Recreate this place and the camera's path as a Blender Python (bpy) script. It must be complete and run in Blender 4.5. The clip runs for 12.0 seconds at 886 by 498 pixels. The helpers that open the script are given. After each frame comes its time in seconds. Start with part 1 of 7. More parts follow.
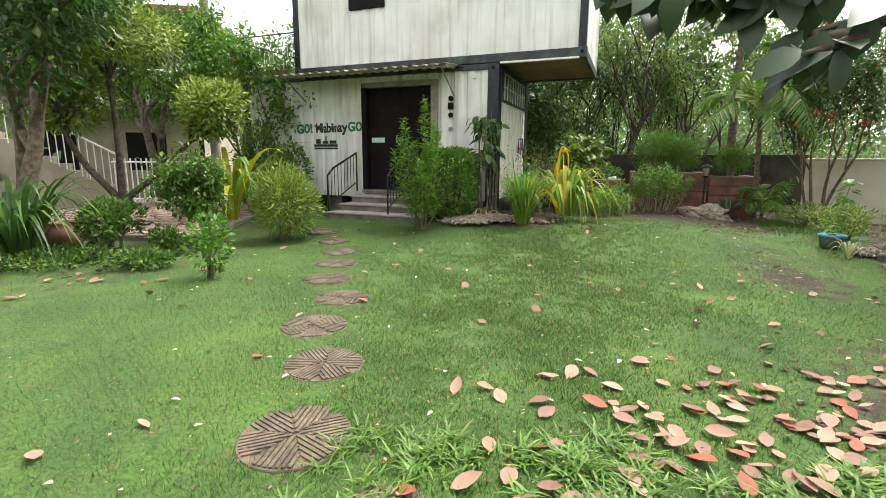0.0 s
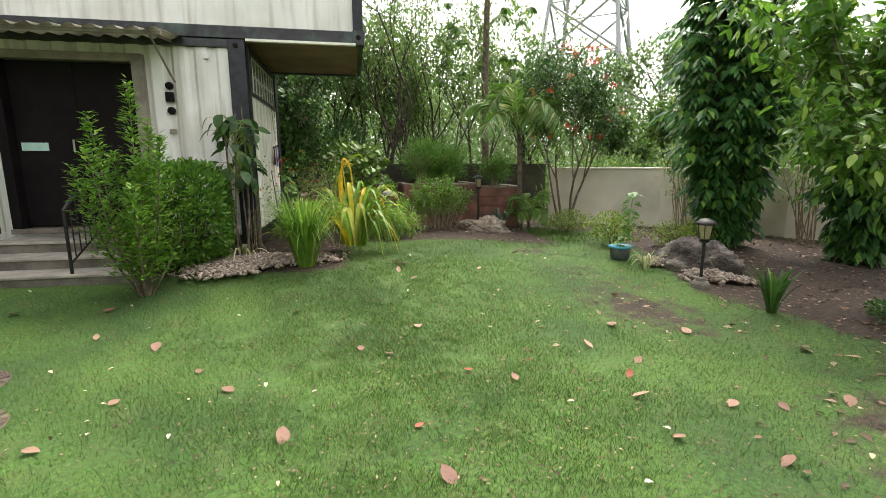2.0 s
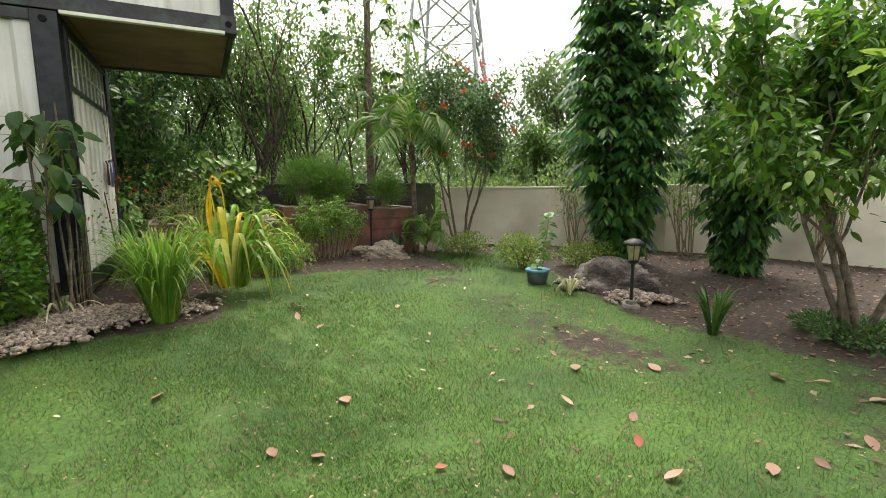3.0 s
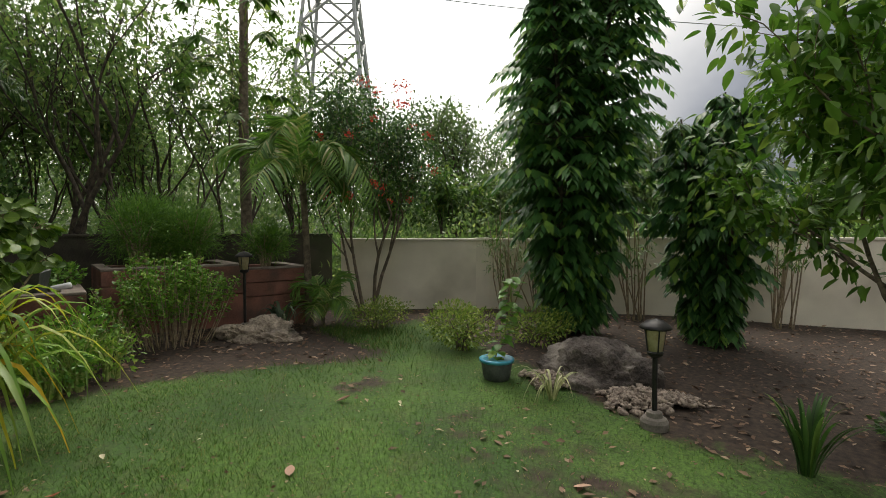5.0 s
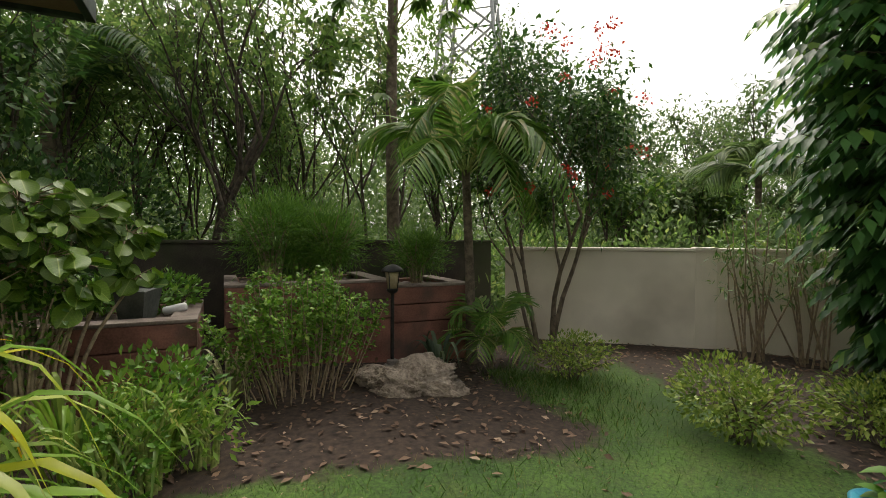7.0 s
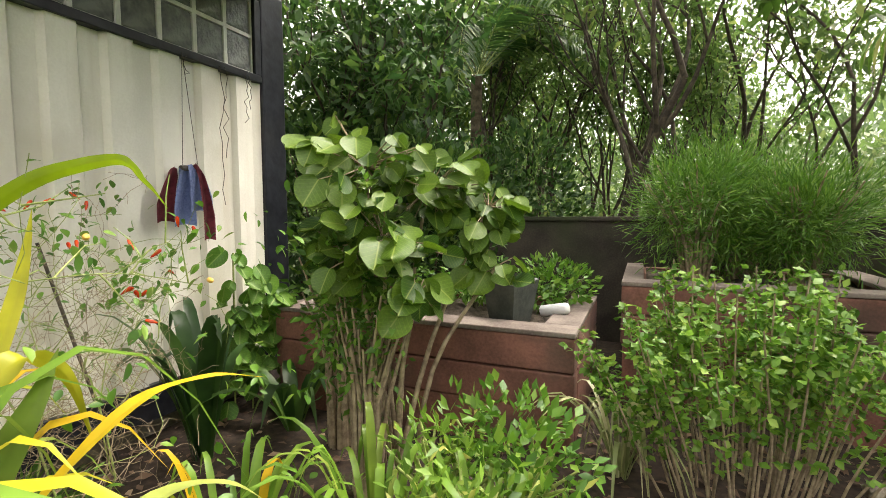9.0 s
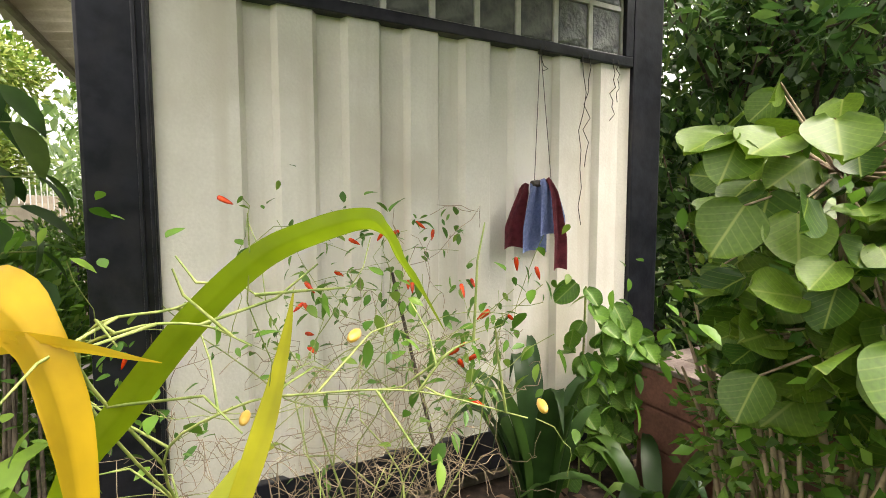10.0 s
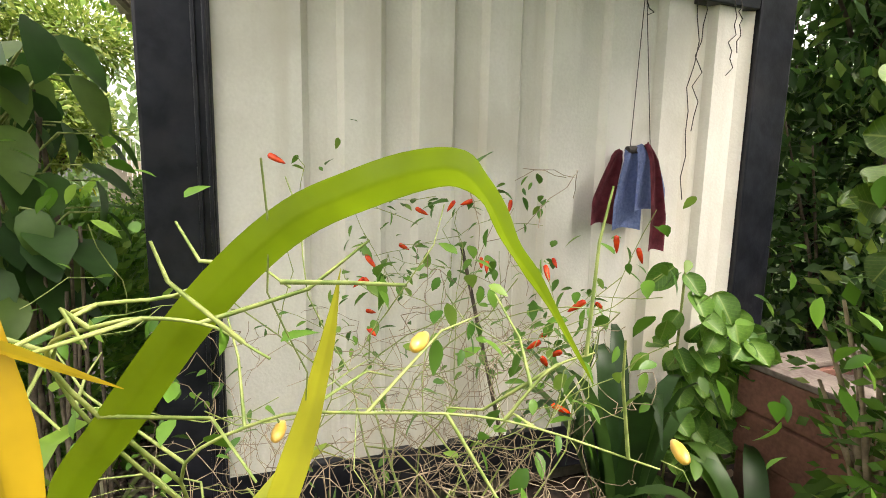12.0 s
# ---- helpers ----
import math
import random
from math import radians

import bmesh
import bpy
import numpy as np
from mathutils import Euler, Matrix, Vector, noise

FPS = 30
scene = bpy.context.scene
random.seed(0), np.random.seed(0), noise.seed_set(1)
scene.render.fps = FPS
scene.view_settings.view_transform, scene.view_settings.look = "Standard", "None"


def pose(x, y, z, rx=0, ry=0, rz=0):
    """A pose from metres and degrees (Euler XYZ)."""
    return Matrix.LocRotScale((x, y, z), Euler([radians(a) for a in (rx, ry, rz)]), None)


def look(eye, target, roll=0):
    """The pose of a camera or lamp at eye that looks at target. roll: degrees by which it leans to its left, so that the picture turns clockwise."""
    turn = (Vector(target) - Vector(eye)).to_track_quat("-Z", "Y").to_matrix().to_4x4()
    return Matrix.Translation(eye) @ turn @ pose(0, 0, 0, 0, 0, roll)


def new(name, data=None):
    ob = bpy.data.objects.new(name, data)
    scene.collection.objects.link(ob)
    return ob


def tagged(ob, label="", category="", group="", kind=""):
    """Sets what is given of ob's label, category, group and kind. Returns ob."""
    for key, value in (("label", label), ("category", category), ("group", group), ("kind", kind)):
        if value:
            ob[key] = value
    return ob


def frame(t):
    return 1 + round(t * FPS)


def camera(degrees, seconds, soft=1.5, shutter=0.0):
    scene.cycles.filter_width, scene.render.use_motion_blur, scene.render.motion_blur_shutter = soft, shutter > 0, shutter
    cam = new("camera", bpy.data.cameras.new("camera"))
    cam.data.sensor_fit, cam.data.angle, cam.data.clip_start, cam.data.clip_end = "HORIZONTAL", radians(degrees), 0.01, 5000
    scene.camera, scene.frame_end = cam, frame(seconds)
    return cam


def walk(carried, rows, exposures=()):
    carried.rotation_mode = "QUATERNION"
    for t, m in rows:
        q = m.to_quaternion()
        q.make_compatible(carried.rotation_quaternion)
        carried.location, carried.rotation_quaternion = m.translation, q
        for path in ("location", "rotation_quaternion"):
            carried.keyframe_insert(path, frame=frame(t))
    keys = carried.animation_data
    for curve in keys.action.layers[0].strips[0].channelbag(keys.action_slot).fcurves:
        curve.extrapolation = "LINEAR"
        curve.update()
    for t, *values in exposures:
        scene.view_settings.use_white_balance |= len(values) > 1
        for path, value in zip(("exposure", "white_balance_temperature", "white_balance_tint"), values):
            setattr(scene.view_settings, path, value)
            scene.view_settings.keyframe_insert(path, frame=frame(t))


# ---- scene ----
cam = camera(86.6, 12.0, soft=0.9)
METRES, EYE = 10.5, 1.28
ROWS = [
    (0.0, 0.0, 0.0, 0.0, 0.07, -10.68, -0.39),
    (0.5, -0.0158, 0.0614, 0.0072, -6.93, -12.88, -0.22),
    (1.0, -0.0196, 0.1064, 0.0071, -15.99, -12.0, -0.02),
    (1.5, -0.0207, 0.165, 0.0173, -24.73, -11.3, 0.07),
    (2.0, -0.0265, 0.2154, 0.0172, -32.35, -10.25, 0.15),
    (2.5, -0.0204, 0.2744, 0.0148, -39.99, -9.48, 0.26),
    (3.0, -0.0085, 0.3192, 0.0154, -48.56, -7.87, 0.3),
    (3.5, 0.0184, 0.3588, 0.0149, -55.33, -6.2, 0.34),
    (5.5, 0.1666, 0.506, 0.0205, -62.48, -1.64, 0.1),
    (6.0, 0.2062, 0.5407, 0.0195, -58.89, -1.22, -0.09),
    (6.5, 0.2325, 0.5855, 0.0204, -53.03, -1.08, -0.21),
    (8.5, 0.2842, 0.7377, 0.0201, -15.62, -3.43, 0.04),
    (9.0, 0.3096, 0.7662, 0.0193, 1.35, -4.13, 0.11),
    (9.5, 0.3008, 0.7988, 0.0231, 21.82, -3.97, 0.14),
    (10.0, 0.2778, 0.8329, 0.0313, 42.53, -4.27, 0.08),
    (10.5, 0.2587, 0.8514, 0.0309, 46.76, -4.81, -0.25),
    (11.0, 0.2571, 0.8497, 0.0289, 49.44, -5.15, -0.67),
    (11.5, 0.2584, 0.8473, 0.0283, 51.37, -5.56, -0.98),
    (12.0, 0.2611, 0.8451, 0.0298, 50.63, -7.71, -1.13),
]
walk(cam, [(t, pose(METRES * x, METRES * y, EYE + METRES * z, 90 + pitch, roll, yaw)) for t, x, y, z, yaw, pitch, roll in ROWS],
     exposures=[(0.0, 0.95, 6900, 8), (0.5, 1.3, 6900, 9), (1.5, 1.0, 6900, 9), (2.5, 0.8, 7000, 9), (3.5, 0.66, 7100, 9), (5.4, -0.35, 7200, 8), (6.6, -0.25, 7300, 10), (8.4, 0.9, 7400, 11), (9.2, 1.35, 7400, 13), (10.2, 1.35, 7400, 15), (12.0, 1.38, 7300, 15)])

# ---- world and sun: a bright overcast day ----
world = bpy.data.worlds.new("overcast_sky")
scene.world = world
world.use_nodes = True
wn, wl = world.node_tree.nodes, world.node_tree.links
wn.clear()
sky = wn.new("ShaderNodeTexSky")
sky.sky_type = "NISHITA"
sky.sun_disc = False
sky.sun_elevation, sky.sun_rotation = radians(60), radians(62)
sky.dust_density = 4.0
pale = wn.new("ShaderNodeHueSaturation")
pale.inputs["Saturation"].default_value = 0.12
pale.inputs["Value"].default_value = 2.2
wl.new(sky.outputs[0], pale.inputs["Color"])
wcoord = wn.new("ShaderNodeTexCoord")
clouds = wn.new("ShaderNodeTexNoise")
clouds.inputs["Scale"].default_value = 1.6
clouds.inputs["Detail"].default_value = 6.0
wl.new(wcoord.outputs["Generated"], clouds.inputs["Vector"])
cramp = wn.new("ShaderNodeValToRGB")
cramp.color_ramp.elements[0].position, cramp.color_ramp.elements[0].color = 0.33, (0.55, 0.6, 0.7, 1)
cramp.color_ramp.elements[1].position, cramp.color_ramp.elements[1].color = 0.46, (1, 1, 1, 1)
wl.new(clouds.outputs[0], cramp.inputs[0])
cmul = wn.new("ShaderNodeMixRGB")
cmul.blend_type = "MULTIPLY"
cmul.inputs[0].default_value = 1.0
wl.new(pale.outputs[0], cmul.inputs[1])
wl.new(cramp.outputs[0], cmul.inputs[2])
# a darker bank of cloud towards the south-east
wdir = wn.new("ShaderNodeVectorMath")
wdir.operation = "DOT_PRODUCT"
wdir.inputs[1].default_value = (0.9, -0.34, 0.28)
wl.new(wcoord.outputs["Generated"], wdir.inputs[0])
wobble = wn.new("ShaderNodeMath")
wobble.operation = "MULTIPLY_ADD"
wl.new(clouds.outputs[0], wobble.inputs[0])
wobble.inputs[1].default_value = 0.35
wl.new(wdir.outputs["Value"], wobble.inputs[2])
bank = wn.new("ShaderNodeValToRGB")
bank.color_ramp.elements[0].position, bank.color_ramp.elements[0].color = 0.98, (1, 1, 1, 1)
bank.color_ramp.elements[1].position, bank.color_ramp.elements[1].color = 1.0, (0.2, 0.22, 0.27, 1)
bmap = wn.new("ShaderNodeMapRange")
bmap.inputs["From Min"].default_value, bmap.inputs["From Max"].default_value = 0.98, 1.2
wl.new(wobble.outputs[0], bmap.inputs["Value"])
bank.color_ramp.elements[0].position = 0.0
wl.new(bmap.outputs[0], bank.inputs[0])
bmul = wn.new("ShaderNodeMixRGB")
bmul.blend_type = "MULTIPLY"
bmul.inputs[0].default_value = 1.0
wl.new(cmul.outputs[0], bmul.inputs[1])
wl.new(bank.outputs[0], bmul.inputs[2])
wbg = wn.new("ShaderNodeBackground")
wbg.inputs["Strength"].default_value = 0.15
wl.new(bmul.outputs[0], wbg.inputs["Color"])
wout = wn.new("ShaderNodeOutputWorld")
wl.new(wbg.outputs[0], wout.inputs[0])

sun = new("sun", bpy.data.lights.new("sun", "SUN"))
sun.data.energy, sun.data.angle, sun.data.color = 1.3, radians(30), (1.0, 0.96, 0.9)
sun.matrix_world = look((7.6, 4.0, 15), (0, 0, 0))

# ---- materials ----


def rgb(c):
    return (c[0], c[1], c[2], 1)


def surface(name, c1, c2, scale=6.0, rough=0.8, bump=0.3, grain=60.0, stain=None, stain_scale=1.2, metal=0.0, rand=0.0, depth=0.01, streak=None):
    """Two scales of noise between two colours, an optional third as stains, fine relief."""
    m = bpy.data.materials.new(name)
    m.use_nodes = True
    n, l = m.node_tree.nodes, m.node_tree.links
    b = n["Principled BSDF"]
    co = n.new("ShaderNodeTexCoord")
    big = n.new("ShaderNodeTexNoise")
    big.inputs["Scale"].default_value, big.inputs["Detail"].default_value = scale, 8
    fine = n.new("ShaderNodeTexNoise")
    fine.inputs["Scale"].default_value, fine.inputs["Detail"].default_value = grain, 4
    for tx in (big, fine):
        l.new(co.outputs["Object"], tx.inputs["Vector"])
    add = n.new("ShaderNodeMath")
    add.operation = "MULTIPLY_ADD"
    l.new(fine.outputs[0], add.inputs[0])
    add.inputs[1].default_value = 0.45
    sub = n.new("ShaderNodeMath")
    sub.operation = "ADD"
    l.new(big.outputs[0], sub.inputs[0])
    sub.inputs[1].default_value = -0.22
    l.new(sub.outputs[0], add.inputs[2])
    ramp = n.new("ShaderNodeValToRGB")
    ramp.color_ramp.elements[0].position, ramp.color_ramp.elements[0].color = 0.35, rgb(c1)
    ramp.color_ramp.elements[1].position, ramp.color_ramp.elements[1].color = 0.65, rgb(c2)
    l.new(add.outputs[0], ramp.inputs[0])
    col = ramp.outputs[0]
    if stain:
        st = n.new("ShaderNodeTexNoise")
        st.inputs["Scale"].default_value, st.inputs["Detail"].default_value = stain_scale, 10
        l.new(co.outputs["Object"], st.inputs["Vector"])
        sr = n.new("ShaderNodeValToRGB")
        sr.color_ramp.elements[0].position, sr.color_ramp.elements[1].position = 0.5, 0.72
        l.new(st.outputs[0], sr.inputs[0])
        mx = n.new("ShaderNodeMixRGB")
        l.new(sr.outputs[0], mx.inputs[0])
        l.new(col, mx.inputs[1])
        mx.inputs[2].default_value = rgb(stain)
        col = mx.outputs[0]
    if streak:
        mp = n.new("ShaderNodeMapping")
        mp.inputs["Scale"].default_value = (9.0, 9.0, 0.55)
        l.new(co.outputs["Object"], mp.inputs["Vector"])
        sk = n.new("ShaderNodeTexNoise")
        sk.inputs["Scale"].default_value, sk.inputs["Detail"].default_value = 1.0, 6
        l.new(mp.outputs[0], sk.inputs["Vector"])
        kr = n.new("ShaderNodeMapRange")
        kr.inputs["From Min"].default_value, kr.inputs["From Max"].default_value = 0.52, 0.72
        kr.inputs["To Max"].default_value = 0.75
        l.new(sk.outputs[0], kr.inputs["Value"])
        km = n.new("ShaderNodeMixRGB")
        l.new(kr.outputs[0], km.inputs[0])
        l.new(col, km.inputs[1])
        km.inputs[2].default_value = rgb(streak)
        col = km.outputs[0]
    if rand:
        oi = n.new("ShaderNodeObjectInfo")
        geo = n.new("ShaderNodeNewGeometry")
        sm = n.new("ShaderNodeMath")
        sm.operation = "ADD"
        l.new(oi.outputs["Random"], sm.inputs[0])
        l.new(geo.outputs["Random Per Island"], sm.inputs[1])
        mr = n.new("ShaderNodeMapRange")
        mr.inputs["From Max"].default_value = 2.0
        mr.inputs["To Min"].default_value, mr.inputs["To Max"].default_value = 1 - rand, 1 + rand
        l.new(sm.outputs[0], mr.inputs["Value"])
        hs = n.new("ShaderNodeHueSaturation")
        l.new(mr.outputs[0], hs.inputs["Value"])
        l.new(col, hs.inputs["Color"])
        col = hs.outputs[0]
    l.new(col, b.inputs["Base Color"])
    b.inputs["Roughness"].default_value, b.inputs["Metallic"].default_value = rough, metal
    bm_ = n.new("ShaderNodeBump")
    bm_.inputs["Strength"].default_value, bm_.inputs["Distance"].default_value = bump, depth
    l.new(add.outputs[0], bm_.inputs["Height"])
    l.new(bm_.outputs[0], b.inputs["Normal"])
    return m


def leafy(name, c1, c2, c3=None, rough=0.45, clear=0.35, amount3=0.1):
    """A leaf: each one its own shade between c1 and c2, a few of c3; light comes through it."""
    m = bpy.data.materials.new(name)
    m.use_nodes = True
    n, l = m.node_tree.nodes, m.node_tree.links
    b = n["Principled BSDF"]
    geo = n.new("ShaderNodeNewGeometry")
    oi = n.new("ShaderNodeObjectInfo")
    sm = n.new("ShaderNodeMath")
    sm.operation = "ADD"
    l.new(geo.outputs["Random Per Island"], sm.inputs[0])
    l.new(oi.outputs["Random"], sm.inputs[1])
    fr = n.new("ShaderNodeMath")
    fr.operation = "FRACT"
    l.new(sm.outputs[0], fr.inputs[0])
    ramp = n.new("ShaderNodeValToRGB")
    e = ramp.color_ramp.elements
    e[0].position, e[0].color = 0.0, rgb(c1)
    e[1].position, e[1].color = 0.88, rgb(c2)
    if c3:
        e[1].position = 1 - amount3 - 0.04
        last = e.new(1 - amount3 + 0.01)
        last.color = rgb(c3)
    l.new(fr.outputs[0], ramp.inputs[0])
    co = n.new("ShaderNodeTexCoord")
    tx = n.new("ShaderNodeTexNoise")
    tx.inputs["Scale"].default_value, tx.inputs["Detail"].default_value = 14, 3
    l.new(co.outputs["Object"], tx.inputs["Vector"])
    mr = n.new("ShaderNodeMapRange")
    mr.inputs["To Min"].default_value, mr.inputs["To Max"].default_value = 0.6, 1.4
    l.new(tx.outputs[0], mr.inputs["Value"])
    hs = n.new("ShaderNodeHueSaturation")
    l.new(ramp.outputs[0], hs.inputs["Color"])
    l.new(mr.outputs[0], hs.inputs["Value"])
    l.new(hs.outputs[0], b.inputs["Base Color"])
    b.inputs["Roughness"].default_value = rough
    tr = n.new("ShaderNodeBsdfTranslucent")
    l.new(hs.outputs[0], tr.inputs["Color"])
    mix = n.new("ShaderNodeMixShader")
    mix.inputs[0].default_value = clear
    l.new(b.outputs[0], mix.inputs[1])
    l.new(tr.outputs[0], mix.inputs[2])
    l.new(mix.outputs[0], n["Material Output"].inputs["Surface"])
    return m


def lawn_material():
    """Turf over soil: green, with worn brown patches where the soil mask of the ground says so."""
    m = surface("lawn_soil", (0.028, 0.07, 0.0105), (0.066, 0.132, 0.0205), scale=1.1, rough=0.95, bump=0.5, grain=170, depth=0.006)
    n, l = m.node_tree.nodes, m.node_tree.links
    b = n["Principled BSDF"]
    green = b.inputs["Base Color"].links[0].from_socket
    co = n.new("ShaderNodeTexCoord")
    # tufts: dark gaps and pale tips a few centimetres apart, and drier patches
    tuft = n.new("ShaderNodeTexNoise")
    tuft.inputs["Scale"].default_value, tuft.inputs["Detail"].default_value, tuft.inputs["Roughness"].default_value = 38, 7, 0.75
    l.new(co.outputs["Object"], tuft.inputs["Vector"])
    tr = n.new("ShaderNodeMapRange")
    tr.inputs["From Min"].default_value, tr.inputs["From Max"].default_value = 0.32, 0.68
    tr.inputs["To Min"].default_value, tr.inputs["To Max"].default_value = 0.25, 1.6
    l.new(tuft.outputs[0], tr.inputs["Value"])
    dry = n.new("ShaderNodeTexNoise")
    dry.inputs["Scale"].default_value, dry.inputs["Detail"].default_value = 4.5, 8
    l.new(co.outputs["Object"], dry.inputs["Vector"])
    dr = n.new("ShaderNodeMapRange")
    dr.inputs["From Min"].default_value, dr.inputs["From Max"].default_value = 0.5, 0.75
    dr.inputs["To Max"].default_value = 0.32
    l.new(dry.outputs[0], dr.inputs["Value"])
    straw = n.new("ShaderNodeMixRGB")
    l.new(dr.outputs[0], straw.inputs[0])
    l.new(green, straw.inputs[1])
    straw.inputs[2].default_value = (0.1, 0.09, 0.038, 1)
    vary = n.new("ShaderNodeHueSaturation")
    l.new(tr.outputs[0], vary.inputs["Value"])
    l.new(straw.outputs[0], vary.inputs["Color"])
    green = vary.outputs[0]
    soil = n.new("ShaderNodeTexNoise")
    soil.inputs["Scale"].default_value, soil.inputs["Detail"].default_value = 22, 9
    l.new(co.outputs["Object"], soil.inputs["Vector"])
    sr = n.new("ShaderNodeValToRGB")
    sr.color_ramp.elements[0].position, sr.color_ramp.elements[0].color = 0.3, (0.013, 0.009, 0.006, 1)
    sr.color_ramp.elements[1].position, sr.color_ramp.elements[1].color = 0.75, (0.07, 0.045, 0.031, 1)
    l.new(soil.outputs[0], sr.inputs[0])
    at = n.new("ShaderNodeAttribute")
    at.attribute_name = "soil"
    wob = n.new("ShaderNodeTexNoise")
    wob.inputs["Scale"].default_value, wob.inputs["Detail"].default_value = 5, 8
    l.new(co.outputs["Object"], wob.inputs["Vector"])
    ad = n.new("ShaderNodeMath")
    ad.operation = "ADD"
    l.new(at.outputs["Fac"], ad.inputs[0])
    l.new(wob.outputs[0], ad.inputs[1])
    st = n.new("ShaderNodeMapRange")
    st.inputs["From Min"].default_value, st.inputs["From Max"].default_value = 0.88, 1.12
    l.new(ad.outputs[0], st.inputs["Value"])
    mx = n.new("ShaderNodeMixRGB")
    l.new(st.outputs[0], mx.inputs[0])
    l.new(green, mx.inputs[1])
    l.new(sr.outputs[0], mx.inputs[2])
    l.new(mx.outputs[0], b.inputs["Base Color"])
    return m


M_LAWN = lawn_material()
M_BLADE = leafy("grass_blade", (0.028, 0.077, 0.009), (0.088, 0.185, 0.025), (0.28, 0.26, 0.09), clear=0.4, amount3=0.08)
M_CREAM = surface("cream_container_paint", (0.74, 0.72, 0.64), (0.84, 0.82, 0.74), scale=2.6, rough=0.42, bump=0.3, grain=90, stain=(0.6, 0.565, 0.47), stain_scale=1.6, streak=(0.64, 0.6, 0.5))
M_WHITE = surface("white_container_paint", (0.7, 0.69, 0.66), (0.82, 0.81, 0.78), scale=1.5, rough=0.5, bump=0.06, grain=120, stain=(0.58, 0.56, 0.5), stain_scale=1.1, streak=(0.42, 0.39, 0.34))
M_BLACK = surface("black_gloss_paint", (0.008, 0.009, 0.013), (0.02, 0.022, 0.03), scale=9, rough=0.32, bump=0.4, grain=26, depth=0.008, stain=(0.025, 0.025, 0.03), stain_scale=5)
M_BLACK.node_tree.nodes["Principled BSDF"].inputs["Specular IOR Level"].default_value = 0.3
M_TREAD = surface("pale_step_tread", (0.3, 0.27, 0.24), (0.44, 0.4, 0.36), scale=6, rough=0.9, bump=0.4, stain=(0.2, 0.17, 0.14))
M_RUSTRAIL = surface("weathered_black_rail", (0.012, 0.012, 0.016), (0.035, 0.035, 0.04), scale=6, rough=0.5, bump=0.3, stain=(0.06, 0.1, 0.08), stain_scale=3)
M_DOOR = surface("dark_maroon_door", (0.005, 0.003, 0.004), (0.011, 0.007, 0.008), scale=4, rough=0.75, bump=0.05)
M_DOOR.node_tree.nodes["Principled BSDF"].inputs["Specular IOR Level"].default_value = 0.2
M_FRAME = surface("grey_brown_frame", (0.2, 0.17, 0.14), (0.3, 0.27, 0.22), scale=6, rough=0.6)
M_PLY = surface("brown_underside", (0.19, 0.115, 0.08), (0.28, 0.175, 0.12), scale=2, rough=0.7, stain=(0.12, 0.07, 0.045))
M_ROOF = surface("weathered_corrugated_sheet", (0.45, 0.42, 0.34), (0.6, 0.57, 0.48), scale=3, rough=0.6, stain=(0.3, 0.26, 0.18), stain_scale=2)
M_CONCRETE = surface("step_concrete", (0.12, 0.105, 0.09), (0.22, 0.195, 0.17), scale=5, rough=0.9, bump=0.5, stain=(0.14, 0.12, 0.1))
M_STONE = surface("stamped_stone", (0.075, 0.056, 0.043), (0.17, 0.128, 0.097), scale=9, rough=0.9, bump=0.5, stain=(0.12, 0.1, 0.06), stain_scale=4, rand=0.15)
M_IRON = surface("black_wrought_iron", (0.01, 0.01, 0.011), (0.03, 0.028, 0.026), scale=12, rough=0.45, bump=0.2, metal=0.3)
M_PERIM = surface("cream_garden_wall", (0.7, 0.64, 0.53), (0.83, 0.77, 0.65), scale=1.3, rough=0.85, bump=0.25, grain=80, stain=(0.55, 0.5, 0.41), stain_scale=0.9)
M_BRICKY = surface("brown_planter_render", (0.12, 0.052, 0.038), (0.25, 0.11, 0.08), scale=3.5, rough=0.85, bump=0.5, stain=(0.075, 0.055, 0.045), stain_scale=2.2, rand=0.12)
M_CAP = surface("planter_top", (0.13, 0.1, 0.085), (0.24, 0.2, 0.17), scale=6, rough=0.9, bump=0.4)
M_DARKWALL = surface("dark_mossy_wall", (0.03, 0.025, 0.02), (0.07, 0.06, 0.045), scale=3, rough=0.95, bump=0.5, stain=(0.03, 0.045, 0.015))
M_ROCK = surface("weathered_limestone", (0.17, 0.135, 0.105), (0.46, 0.38, 0.3), scale=5, rough=0.95, bump=1.0, grain=40, stain=(0.1, 0.085, 0.07), stain_scale=3.5, depth=0.04)
M_BOULDER = surface("dark_boulder", (0.045, 0.036, 0.033), (0.14, 0.115, 0.1), scale=5, rough=0.9, bump=1.0, grain=38, stain=(0.36, 0.32, 0.28), stain_scale=3.4, depth=0.05)
M_GRAVEL = surface("mulch_stone", (0.1, 0.075, 0.06), (0.3, 0.245, 0.2), scale=30, rough=0.9, rand=0.65)
M_BARK = surface("grey_bark", (0.07, 0.055, 0.04), (0.19, 0.15, 0.11), scale=12, rough=0.95, bump=0.8, grain=70)
M_BARK_DARK = surface("dark_bark", (0.03, 0.024, 0.018), (0.09, 0.07, 0.05), scale=12, rough=0.95, bump=0.8)
M_TWIG = surface("pale_green_twig", (0.17, 0.24, 0.055), (0.33, 0.38, 0.12), scale=30, rough=0.7)
M_DRY = surface("dry_stem", (0.2, 0.15, 0.1), (0.38, 0.3, 0.2), scale=20, rough=0.9)
M_PAVE = surface("pink_paver", (0.36, 0.22, 0.18), (0.5, 0.36, 0.3), scale=8, rough=0.9, bump=0.4, rand=0.25)
